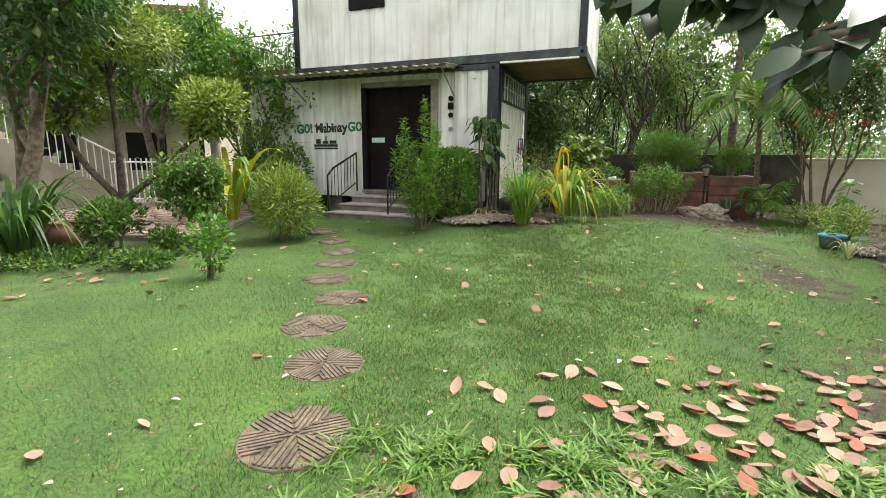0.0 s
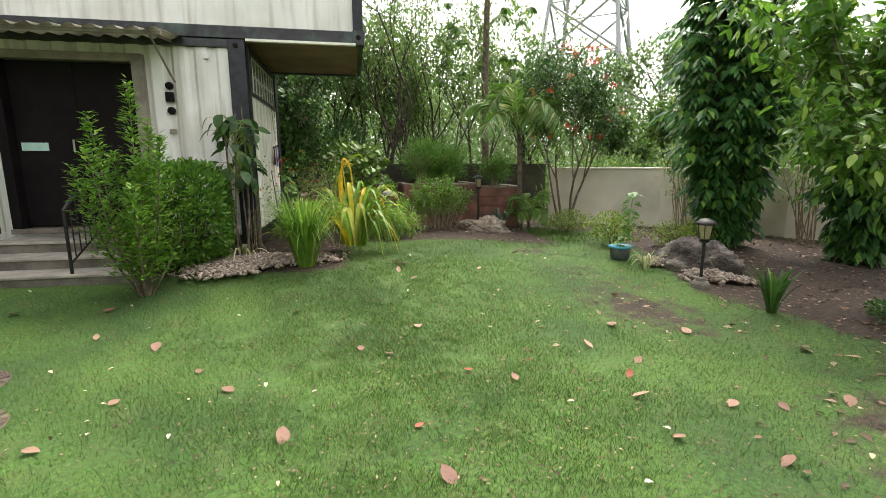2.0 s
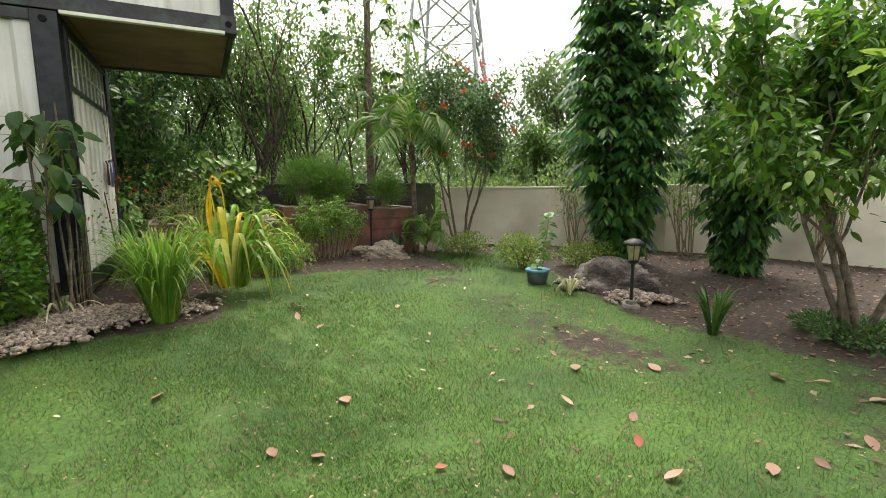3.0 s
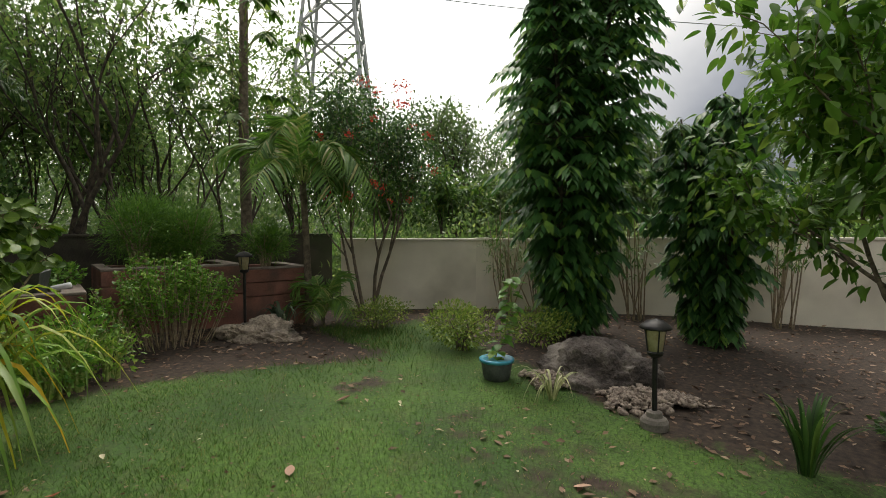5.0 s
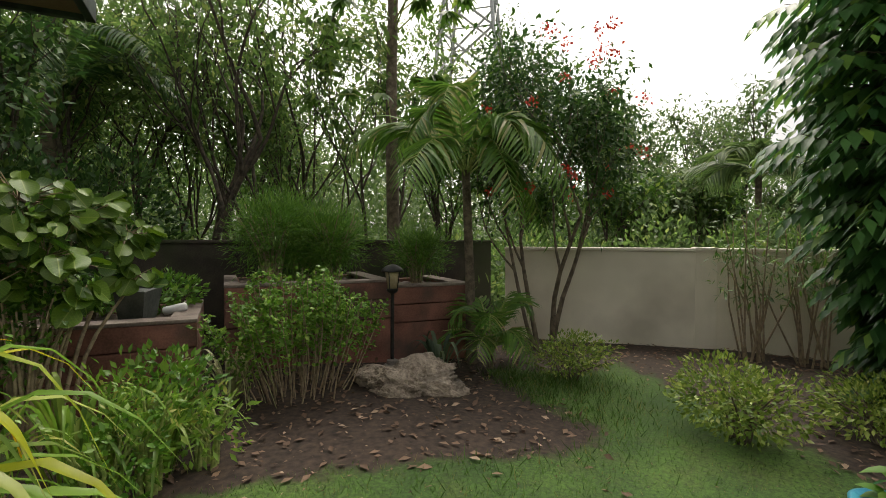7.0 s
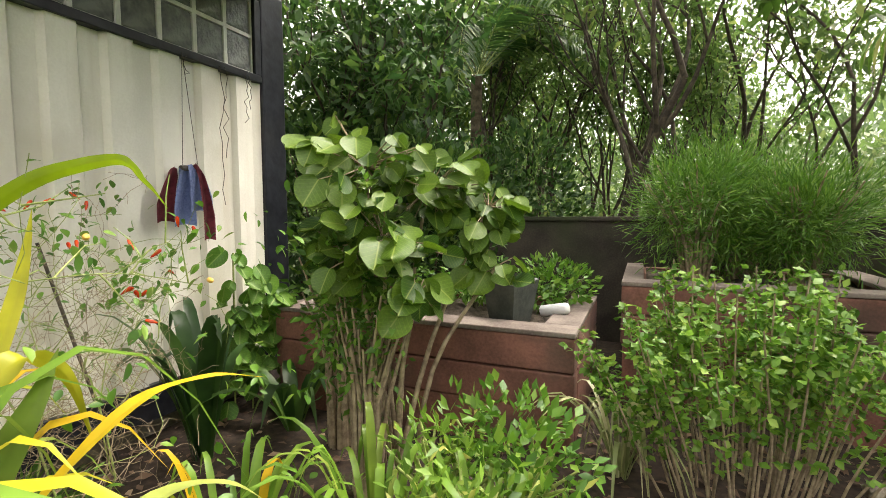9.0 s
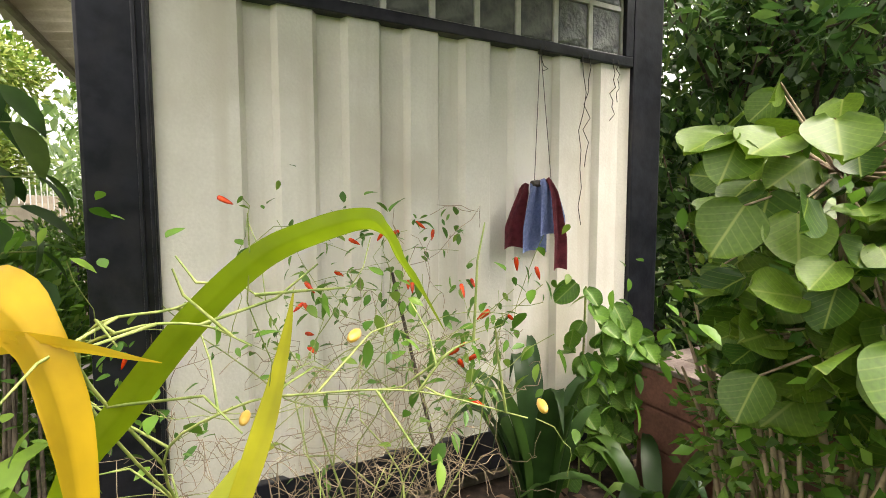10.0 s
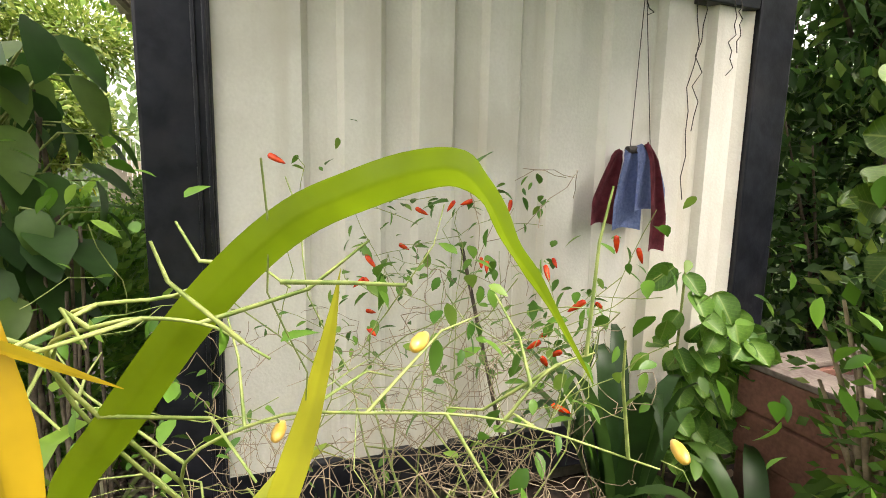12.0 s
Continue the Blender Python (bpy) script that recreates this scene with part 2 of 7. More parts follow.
M_HOUSE = surface("beige_house_wall", (0.29, 0.25, 0.2), (0.4, 0.35, 0.28), scale=2, rough=0.9, stain=(0.22, 0.19, 0.15), stain_scale=0.8)
M_RAILWHITE = surface("white_railing_paint", (0.68, 0.68, 0.68), (0.8, 0.8, 0.8), scale=8, rough=0.5)
M_STEEL = surface("galvanised_steel", (0.3, 0.31, 0.32), (0.42, 0.43, 0.44), scale=8, rough=0.5, metal=0.4)
M_BLUE = surface("turquoise_glaze", (0.02, 0.2, 0.3), (0.05, 0.32, 0.42), scale=12, rough=0.35)
M_POT = surface("dark_grey_pot", (0.04, 0.05, 0.045), (0.09, 0.1, 0.09), scale=8, rough=0.6)
M_CLAY = surface("brown_clay_pot", (0.13, 0.06, 0.035), (0.2, 0.1, 0.06), scale=8, rough=0.7)
M_GREENPAINT = surface("green_lettering", (0.01, 0.12, 0.06), (0.02, 0.18, 0.09), scale=20, rough=0.5)
M_BLACKPAINT = surface("black_lettering", (0.015, 0.015, 0.015), (0.035, 0.035, 0.03), scale=20, rough=0.5)
M_SIGN = surface("pale_teal_sign", (0.4, 0.65, 0.58), (0.55, 0.78, 0.7), scale=10, rough=0.5)
M_CLOTHRED = surface("maroon_cloth", (0.12, 0.02, 0.03), (0.2, 0.035, 0.05), scale=30, rough=0.95, bump=0.5, grain=300)
M_CLOTHBLUE = surface("blue_dotted_cloth", (0.16, 0.22, 0.42), (0.24, 0.3, 0.52), scale=80, rough=0.95, bump=0.5, grain=300)
M_WIRE = surface("dark_wire", (0.03, 0.025, 0.02), (0.08, 0.07, 0.06), scale=30, rough=0.7)
M_PIPE = surface("white_plastic", (0.6, 0.6, 0.6), (0.72, 0.72, 0.72), scale=10, rough=0.4)
M_CHILLI = surface("red_chilli", (0.5, 0.02, 0.008), (0.75, 0.09, 0.01), scale=30, rough=0.25, bump=0.05, rand=0.3)
M_CHILLIY = surface("yellow_chilli", (0.62, 0.36, 0.05), (0.75, 0.5, 0.15), scale=30, rough=0.3, bump=0.05)
M_FLOWER = leafy("red_blossom", (0.5, 0.03, 0.02), (0.7, 0.08, 0.04), clear=0.3)
M_FALLEN = leafy("fallen_leaf", (0.2, 0.1, 0.07), (0.44, 0.27, 0.19), (0.33, 0.09, 0.05), rough=0.7, clear=0.1, amount3=0.12)

L_MID = leafy("leaf_mid_green", (0.035, 0.09, 0.014), (0.1, 0.21, 0.03), (0.2, 0.3, 0.05), clear=0.45)
L_DARK = leafy("leaf_dark_green", (0.024, 0.07, 0.018), (0.066, 0.15, 0.03), (0.13, 0.22, 0.045), clear=0.42)
L_WOOD = leafy("leaf_woodland", (0.07, 0.14, 0.035), (0.17, 0.28, 0.07), (0.28, 0.36, 0.1), clear=0.6)
L_LIME = leafy("leaf_lime_green", (0.09, 0.17, 0.02), (0.24, 0.34, 0.05), (0.36, 0.42, 0.1), amount3=0.2)
L_FRESH = leafy("leaf_fresh_green", (0.05, 0.15, 0.015), (0.13, 0.28, 0.03), (0.2, 0.34, 0.05))
L_COLUMN = leafy("leaf_column_tree", (0.03, 0.1, 0.03), (0.09, 0.22, 0.055), (0.19, 0.34, 0.06), rough=0.36, clear=0.4, amount3=0.12)
L_PALM = leafy("palm_leaflet", (0.06, 0.16, 0.025), (0.16, 0.3, 0.045), (0.32, 0.34, 0.12), clear=0.45)
L_STRAP = leafy("strap_leaf_green", (0.1, 0.22, 0.025), (0.22, 0.38, 0.05), (0.4, 0.42, 0.1), clear=0.45)
L_YELLOW = leafy("strap_leaf_yellow", (0.26, 0.34, 0.02), (0.5, 0.46, 0.03), (0.62, 0.4, 0.02), clear=0.4, amount3=0.3)
L_VARIEG = leafy("striped_leaf", (0.16, 0.22, 0.06), (0.5, 0.5, 0.26), (0.6, 0.58, 0.36))
L_FAR = leafy("leaf_far_green", (0.07, 0.13, 0.04), (0.15, 0.24, 0.07), (0.22, 0.29, 0.1), clear=0.5)
L_GREYGREEN = leafy("leaf_grey_green", (0.035, 0.06, 0.035), (0.08, 0.12, 0.06), (0.12, 0.16, 0.07))
L_LEAFARCH = leafy("arched_leaf", (0.24, 0.36, 0.012), (0.34, 0.45, 0.018), clear=0.45)
L_BROAD = leafy("broad_leaf", (0.045, 0.13, 0.014), (0.12, 0.25, 0.03), (0.24, 0.36, 0.06), rough=0.35, clear=0.45)
M_LITTER = leafy("leaf_litter", (0.07, 0.04, 0.025), (0.22, 0.14, 0.09), (0.36, 0.26, 0.18), rough=0.8, clear=0.1)
M_WEED = leafy("weed_blade", (0.06, 0.16, 0.02), (0.16, 0.3, 0.045), (0.24, 0.32, 0.09), clear=0.4)
L_GOLD = leafy("golden_leaf", (0.6, 0.38, 0.015), (0.72, 0.5, 0.03), clear=0.45)
L_BRIGHT = leafy("leaf_bright_green", (0.07, 0.19, 0.02), (0.19, 0.36, 0.045), (0.3, 0.44, 0.08), clear=0.45)
# leaves of the overhanging branch, their backlit shade put into the colour
L_SHADED = leafy("shaded_branch_leaf", (0.012, 0.032, 0.012), (0.028, 0.062, 0.02), rough=0.42, clear=0.08)
M_PALE = leafy("pale_petal", (0.5, 0.42, 0.28), (0.66, 0.6, 0.46), rough=0.7, clear=0.2)

# ---- builders ----
C_HOUSE = pose(1.0, 9.1, 0, 0, 0, -21.6)
HOUSE_INV = C_HOUSE.inverted()


def smooth01(a, b, x):
    k = min(1.0, max(0.0, (x - a) / (b - a)))
    return k * k * (3 - 2 * k)


def gz(x, y):
    """Height of the ground: level lawn that rises a little towards the house."""
    p = HOUSE_INV @ Vector((x, y, 0))
    rise = 0.22 * smooth01(-3.2, -0.3, p.y) * (1 - 0.6 * smooth01(3.0, 5.0, p.x)) * smooth01(-14, -8, p.x)
    far = min(1.0, max(0.0, (math.hypot(x, y - 6) - 20) / 20))
    return rise * (1 - far) + (1 - far) * 0.02 * noise.noise(Vector((x * 0.8, y * 0.8, 3)))


def thing(name, m, label, category, group="", kind=""):
    ob = new(name)
    ob.matrix_world = m
    ob.empty_display_size = 0.1
    return tagged(ob, label, category, group, kind)


def part(name, bm, material, parent=None, label="", smooth=False, kind=""):
    me = bpy.data.meshes.new(name)
    bm.to_mesh(me)
    bm.free()
    me.materials.append(material)
    if smooth:
        me.shade_smooth()
    ob = new(name, me)
    if parent is not None:
        ob.parent = parent
    return tagged(ob, label, kind=kind)


def npmesh(name, verts, faces, material, parent=None, label="", smooth=False, kind=""):
    """A mesh from arrays; faces is an (n, 3) or (n, 4) array or a list of such."""
    me = bpy.data.meshes.new(name)
    verts = np.asarray(verts, dtype=np.float32).reshape(-1, 3)
    groups = [np.asarray(f, dtype=np.int32) for f in (faces if isinstance(faces, list) else [faces]) if len(f)]
    loops = np.concatenate([f.ravel() for f in groups])
    sizes = np.concatenate([np.full(len(f), f.shape[1], dtype=np.int32) for f in groups])
    me.vertices.add(len(verts))
    me.vertices.foreach_set("co", verts.ravel())
    me.loops.add(len(loops))
    me.loops.foreach_set("vertex_index", loops)
    me.polygons.add(len(sizes))
    me.polygons.foreach_set("loop_start", np.concatenate([[0], np.cumsum(sizes)[:-1]]).astype(np.int32))
    me.update(calc_edges=True)
    me.validate()
    me.materials.append(material)
    if smooth:
        me.shade_smooth()
    ob = new(name, me)
    if parent is not None:
        ob.parent = parent
    return tagged(ob, label, kind=kind)


def box(bm, x0, x1, y0, y1, z0, z1, bevel=0.0, m=None):
    r = bmesh.ops.create_cube(bm, size=1.0)
    vs = r["verts"]
    for v in vs:
        v.co = Vector(((x0 + x1) / 2 + v.co.x * (x1 - x0), (y0 + y1) / 2 + v.co.y * (y1 - y0), (z0 + z1) / 2 + v.co.z * (z1 - z0)))
        if m is not None:
            v.co = m @ v.co
    if bevel:
        es = {e for v in vs for e in v.link_edges}
        bmesh.ops.bevel(bm, geom=list(es), offset=bevel, segments=2, affect="EDGES", profile=0.6)


def boxed(*dims, bevel=0.0, m=None):
    bm = bmesh.new()
    box(bm, *dims, bevel=bevel, m=m)
    return bm


def rod(bm, a, b, r, r2=None, n=8):
    """A straight round bar from a to b."""
    a, b = Vector(a), Vector(b)
    d = b - a
    m = Matrix.Translation((a + b) / 2) @ d.to_track_quat("Z", "Y").to_matrix().to_4x4()
    bmesh.ops.create_cone(bm, cap_ends=True, segments=n, radius1=r, radius2=r if r2 is None else r2, depth=d.length, matrix=m)


def rodded(a, b, r, r2=None, n=8):
    bm = bmesh.new()
    rod(bm, a, b, r, r2, n)
    return bm


def lathe(profile, n=24):
    """A round body from (radius, height) pairs."""
    bm = bmesh.new()
    rings = []
    for r, z in profile:
        rings.append([bm.verts.new((r * math.cos(2 * math.pi * i / n), r * math.sin(2 * math.pi * i / n), z)) for i in range(n)])
    for p, q in zip(rings, rings[1:]):
        for i in range(n):
            bm.faces.new((p[i], p[(i + 1) % n], q[(i + 1) % n], q[i]))
    bm.faces.new(list(reversed(rings[0])))
    bm.faces.new(rings[-1])
    return bm


def tube_arrays(paths, n=6):
    """Tapered tubes along lists of (point, radius): vertices and quads."""
    V, Fq, base = [], [], 0
    for path in paths:
        pts = np.array([p for p, _ in path], dtype=float)
        rad = np.array([r for _, r in path], dtype=float)
        tan = np.gradient(pts, axis=0)
        tan /= np.linalg.norm(tan, axis=1)[:, None] + 1e-9
        ref = np.array([0.31, 0.95, 0.05])
        s1 = np.cross(tan, ref)
        s1 /= np.linalg.norm(s1, axis=1)[:, None] + 1e-9
        s2 = np.cross(tan, s1)
        ang = np.arange(n) * 2 * np.pi / n
        ring = pts[:, None, :] + rad[:, None, None] * (np.cos(ang)[None, :, None] * s1[:, None, :] + np.sin(ang)[None, :, None] * s2[:, None, :])
        V.append(ring.reshape(-1, 3))
        k = len(path)
        i, j = np.meshgrid(np.arange(k - 1), np.arange(n), indexing="ij")
        a = base + i * n + j
        b = base + i * n + (j + 1) % n
        Fq.append(np.stack([a, b, b + n, a + n], axis=-1).reshape(-1, 4))
        base += k * n
    return np.concatenate(V), np.concatenate(Fq)


def tubes(name, paths, material, parent=None, n=6, label="", kind=""):
    v, f = tube_arrays(paths, n)
    return npmesh(name, v, f, material, parent, label, smooth=True, kind=kind)


SMALL = ((0.0, 0.0), (0.45, 1.0), (1.0, 0.0))
OVATE = ((0.0, 0.1), (0.18, 0.75), (0.42, 1.0), (0.72, 0.72), (1.0, 0.0))


def leaf_arrays(P, D, N, L, W, shape=SMALL, fold=0.25, droop=0.2):
    """Leaves as folded, drooping blades. P base, D the way each points, N its upper side, L and W length and width."""
    P, D, N = (np.asarray(a, dtype=float).reshape(-1, 3) for a in (P, D, N))
    n = len(P)
    L, W = np.broadcast_to(L, n).astype(float), np.broadcast_to(W, n).astype(float)
    D = D / (np.linalg.norm(D, axis=1)[:, None] + 1e-9)
    S = np.cross(D, N)
    S /= np.linalg.norm(S, axis=1)[:, None] + 1e-9
    U = np.cross(S, D)
    rows = []
    for t, w in shape:
        mid = P + D * (L * t)[:, None] - U * (L * droop * t * t)[:, None]
        side = S * (W * w * 0.5)[:, None]
        lift = U * (W * w * 0.5 * fold)[:, None]
        rows.append((mid - side + lift, mid, mid + side + lift))
    k = len(shape)
    V = np.stack([np.stack(r, axis=1) for r in rows], axis=1)
    V = V.reshape(n, k * 3, 3)
    f = []
    for i in range(k - 1):
        a, b = i * 3, i * 3 + 3
        f += [(a, a + 1, b + 1, b), (a + 1, a + 2, b + 2, b + 1)]
    f = np.array(f, dtype=np.int64)
    F = (np.arange(n)[:, None, None] * (k * 3) + f[None]).reshape(-1, 4)
    return V.reshape(-1, 3), F


def simple_leaves(P, D, N, L, W, fold=0.3):
    """Two triangles a leaf, folded on the midrib."""
    P, D, N = (np.asarray(a, dtype=float).reshape(-1, 3) for a in (P, D, N))
    n = len(P)
    L, W = np.broadcast_to(L, n).astype(float), np.broadcast_to(W, n).astype(float)
    D = D / (np.linalg.norm(D, axis=1)[:, None] + 1e-9)
    S = np.cross(D, N)
    S /= np.linalg.norm(S, axis=1)[:, None] + 1e-9
    U = np.cross(S, D)
    mid = P + D * (0.45 * L)[:, None] + U * (W * fold * 0.5)[:, None]
    V = np.stack([P, mid - S * (W / 2)[:, None], P + D * L[:, None], mid + S * (W / 2)[:, None]], axis=1)
    F = np.arange(n)[:, None, None] * 4 + np.array([[0, 1, 2], [0, 2, 3]])[None]
    return V.reshape(-1, 3), F.reshape(-1, 3)


def unit(rng, n):
    v = rng.normal(size=(n, 3))
    return v / np.linalg.norm(v, axis=1)[:, None]


def grow(rng, base, way, length, radius, depth, spread=0.6, up=0.15, kids=3, paths=None, tips=None, wander=0.12):
    """A branching skeleton: a list of tubes, and the points where leaves sit."""
    if paths is None:
        paths, tips = [], []
    p, d = np.array(base, dtype=float), np.array(way, dtype=float)
    d /= np.linalg.norm(d)
    steps = 5
    line = [(p.copy(), radius)]
    for i in range(steps):
        d = d + rng.normal(size=3) * wander + np.array([0, 0, up * 0.3])
        d /= np.linalg.norm(d)
        p = p + d * length / steps
        line.append((p.copy(), radius * (1 - 0.5 * (i + 1) / steps)))
        if depth <= 1 or (depth == 2 and i >= 2):
            tips.append(p.copy())
    paths.append(line)
    if depth > 0:
        for k in range(kids):
            at = line[-1 - (k % 3)][0]
            side = rng.normal(size=3)
            side -= d * side.dot(d)
            side /= np.linalg.norm(side) + 1e-9
            nd = d * (1 - spread) + side * spread + np.array([0, 0, up])
            grow(rng, at, nd, length * rng.uniform(0.55, 0.8), radius * 0.5, depth - 1, spread, up, kids, paths, tips, wander)
    return paths, tips


def leaves_at(rng, tips, count, reach, size, ratio=0.45, sag=0.3, clump=1.0):
    """Leaves scattered round the tips in clumps."""
    tips = np.asarray(tips)
    pick = rng.integers(0, len(tips), count)
    weight = rng.uniform(0.3, 1.0, len(tips))[pick] * clump
    off = unit(rng, count) * (rng.uniform(0, 1, count) ** 0.5 * reach * weight)[:, None] * np.array([1, 1, 0.75])
    P = tips[pick] + off
    D = off / reach + unit(rng, count) * 0.6 + np.array([0, 0, -sag])
    N = unit(rng, count) * 0.6 + np.array([0, 0, 1.0])
    L = size * rng.uniform(0.6, 1.25, count)
    return P, D, N, L, L * ratio * rng.uniform(0.8, 1.2, count)


def tree(name, x, y, label, height, trunk_r, seed, leaf, leaf_mat, count, reach, stems=1, depth=3, lean=0.1, spread=0.55, kids=3, bark=None, sag=0.3,
         ratio=0.45, up=0.2, trunk_part=0.4, group="", fancy=False, category="tree", z=None):
    """A tree or shrub: tapered stems with limbs, and a crown of many leaves."""
    rng = np.random.default_rng(seed)
    ob = thing(name, Matrix.Translation((x, y, gz(x, y) if z is None else z)), label, category, group)
    paths, tips = [], []
    for s in range(stems):
        a = rng.uniform(0, 2 * np.pi)
        off = 0.0 if stems == 1 else trunk_r * 2.2
        grow(rng, (off * math.cos(a), off * math.sin(a), -0.05), (lean * math.cos(a), lean * math.sin(a), 1), height * trunk_part, trunk_r * rng.uniform(0.75, 1.1), depth, spread, up, kids, paths, tips)
    top = max(t[2] for t in tips) + reach * 0.5
    k = height / top
    paths = [[(p * np.array([1, 1, k]), r) for p, r in path] for path in paths]
    tips = [t * np.array([1, 1, k]) for t in tips]
    tubes("trunk", paths, bark or M_BARK, ob)
    P, D, N, L, W = leaves_at(rng, tips, count, reach, leaf, ratio, sag)
    v, f = leaf_arrays(P, D, N, L, W, OVATE) if fancy else simple_leaves(P, D, N, L, W)
    npmesh("crown", v, f, leaf_mat, ob)
    return ob


def bush(name, x, y, label, rx, rz, seed, leaf, leaf_mat, count, lumps=9, stems=7, ratio=0.5, bark=None, z0=0.05, category="shrub", shell=0.75, kindname="foliage", group=""):
    """A low shrub: stems from one foot, leaves thick towards an uneven outer skin."""
    rng = np.random.default_rng(seed)
    ob = thing(name, Matrix.Translation((x, y, gz(x, y))), label, category, group)
    paths = []
    for s in range(stems):
        a, rr = rng.uniform(0, 2 * np.pi), rx * rng.uniform(0.3, 0.8)
        tip = np.array([rr * math.cos(a), rr * math.sin(a), rz * rng.uniform(0.6, 0.95)])
        mid = tip * np.array([0.35, 0.35, 0.55]) + rng.normal(size=3) * 0.02
        paths.append([(np.array([0.05 * math.cos(a), 0.05 * math.sin(a), -0.04]), 0.016), (mid, 0.011), (tip, 0.005)])
    tubes("stem", paths, bark or M_BARK, ob, n=5)
    cen = unit(rng, lumps) * np.array([rx, rx, rz * 0.5]) * 0.45 + np.array([0, 0, z0 + rz * 0.55])
    pick = rng.integers(0, lumps, count)
    way = unit(rng, count)
    rad = (shell + (1 - shell) * rng.uniform(0, 1, count)) * rng.uniform(0.85, 1.1, lumps)[pick]
    P = cen[pick] + way * rad[:, None] * np.array([rx * 0.6, rx * 0.6, rz * 0.42])
    P[:, 2] = np.maximum(P[:, 2], z0 + 0.02 * rng.uniform(0, 1, count))
    D = way + unit(rng, count) * 0.7 + np.array([0, 0, 0.2])
    N = way + unit(rng, count) * 0.5 + np.array([0, 0, 0.6])
    L = leaf * rng.uniform(0.6, 1.3, count)
    v, f = simple_leaves(P, D, N, L, L * ratio)
    npmesh(kindname, v, f, leaf_mat, ob)
    return ob


def ribbon(points, width, fold=0.3, sides=None, taper=0.0, ripple=0.0):
    """One strap leaf along points, folded along the middle, tapering to its tip. Vertices and quads."""
    pts = np.array(points, dtype=float)
    k = len(pts)
    tan = np.gradient(pts, axis=0)
    tan /= np.linalg.norm(tan, axis=1)[:, None] + 1e-9
    side = np.cross(tan, np.array([0, 0, 1.0])) if sides is None else np.asarray(sides, dtype=float)
    horiz = np.cross(tan[0] * np.array([1, 1, 0]), np.array([0, 0, 1.0]))
    side = np.where(np.linalg.norm(side, axis=1)[:, None] < 0.05, horiz, side)
    side /= np.linalg.norm(side, axis=1)[:, None] + 1e-9
    for i in range(1, k):
        if side[i].dot(side[i - 1]) < 0:
            side[i] = -side[i]
    up = np.cross(side, tan)
    t = np.linspace(0, 1, k)
    w = width * 0.5 * np.minimum(1.0, 0.45 + 1.6 * t) * (np.minimum(1.0, (1 - t) * 2.2 + 0.02) if taper == 0 else (1 - t) ** taper + 0.01)
    if ripple:
        # veins run the length of the leaf as fine ridges
        across = np.linspace(-1, 1, 13)
        wave = 0.12 * np.sin(np.arange(k) * 0.9)
        V = np.stack([pts + side * (w * u)[:, None] + up * (w * (fold * abs(u) + ripple * (i % 2) + wave * u * abs(u)))[:, None] for i, u in enumerate(across)], axis=1).reshape(-1, 3)
        F = [(i * 13 + j, i * 13 + j + 1, (i + 1) * 13 + j + 1, (i + 1) * 13 + j) for i in range(k - 1) for j in range(12)]
        return V, np.array(F)
    V = np.stack([pts - side * w[:, None] + up * (w * fold)[:, None], pts, pts + side * w[:, None] + up * (w * fold)[:, None]], axis=1).reshape(-1, 3)
    F = []
    for i in range(k - 1):
        a = i * 3
        F += [(a, a + 1, a + 4, a + 3), (a + 1, a + 2, a + 5, a + 4)]
    return V, np.array(F)


def arc(base, heading, rise, reach, bend, k=9):
    """Points of a leaf that springs from base, rises and bends over along heading (radians)."""
    out = []
    for i in range(k):
        t = i / (k - 1)
        h = reach * (t ** 1.25)
        z = rise * (1.0 - (1 - t) ** 1.6) - bend * max(0.0, t - 0.35) ** 2 * 2.4
        out.append((base[0] + h * math.cos(heading), base[1] + h * math.sin(heading), base[2] + z))
    return out


def join_arrays(items):
    V, Fs, base = [], [], 0
    for v, f in items:
        V.append(v)
        Fs.append(np.asarray(f) + base)
        base += len(v)
    return np.concatenate(V), np.concatenate(Fs)


def strap_clump(name, x, y, label, count, rise, reach, bend, width, mats, seed, foot=0.08, z0=0.0, category="plant", lean=None, z=None, spreadz=0.35, group="", each=False):
    """A clump of arching strap leaves; mats is a list of (material, share). each: every leaf a part of its own."""
    rng = np.random.default_rng(seed)
    ob = thing(name, Matrix.Translation((x, y, gz(x, y) if z is None else z)), label, category, group)
    sets = {m.name: (m, []) for m, _ in mats}
    share = np.array([s for _, s in mats])
    for i in range(count):
        a = rng.uniform(0, 2 * np.pi) if lean is None or rng.uniform() > 0.55 else lean + rng.normal() * 0.5
        r = foot * rng.uniform(0, 1) ** 0.5
        s = rng.uniform(1 - spreadz, 1.1)
        pts = arc((r * math.cos(a), r * math.sin(a), z0), a + rng.normal() * 0.2, rise * s, reach * rng.uniform(0.25, 1.1), bend * rng.uniform(0.3, 1.2))
        m = mats[int(rng.choice(len(mats), p=share / share.sum()))][0]
        sets[m.name][1].append(ribbon(pts, width * rng.uniform(0.7, 1.15)))
    for m, items in sets.values():
        if each:
            for v, f in items:
                npmesh("leaf", v, f, m, ob, smooth=True)
        elif items:
            npmesh("leaves", *join_arrays(items), m, ob, smooth=True)
    return ob


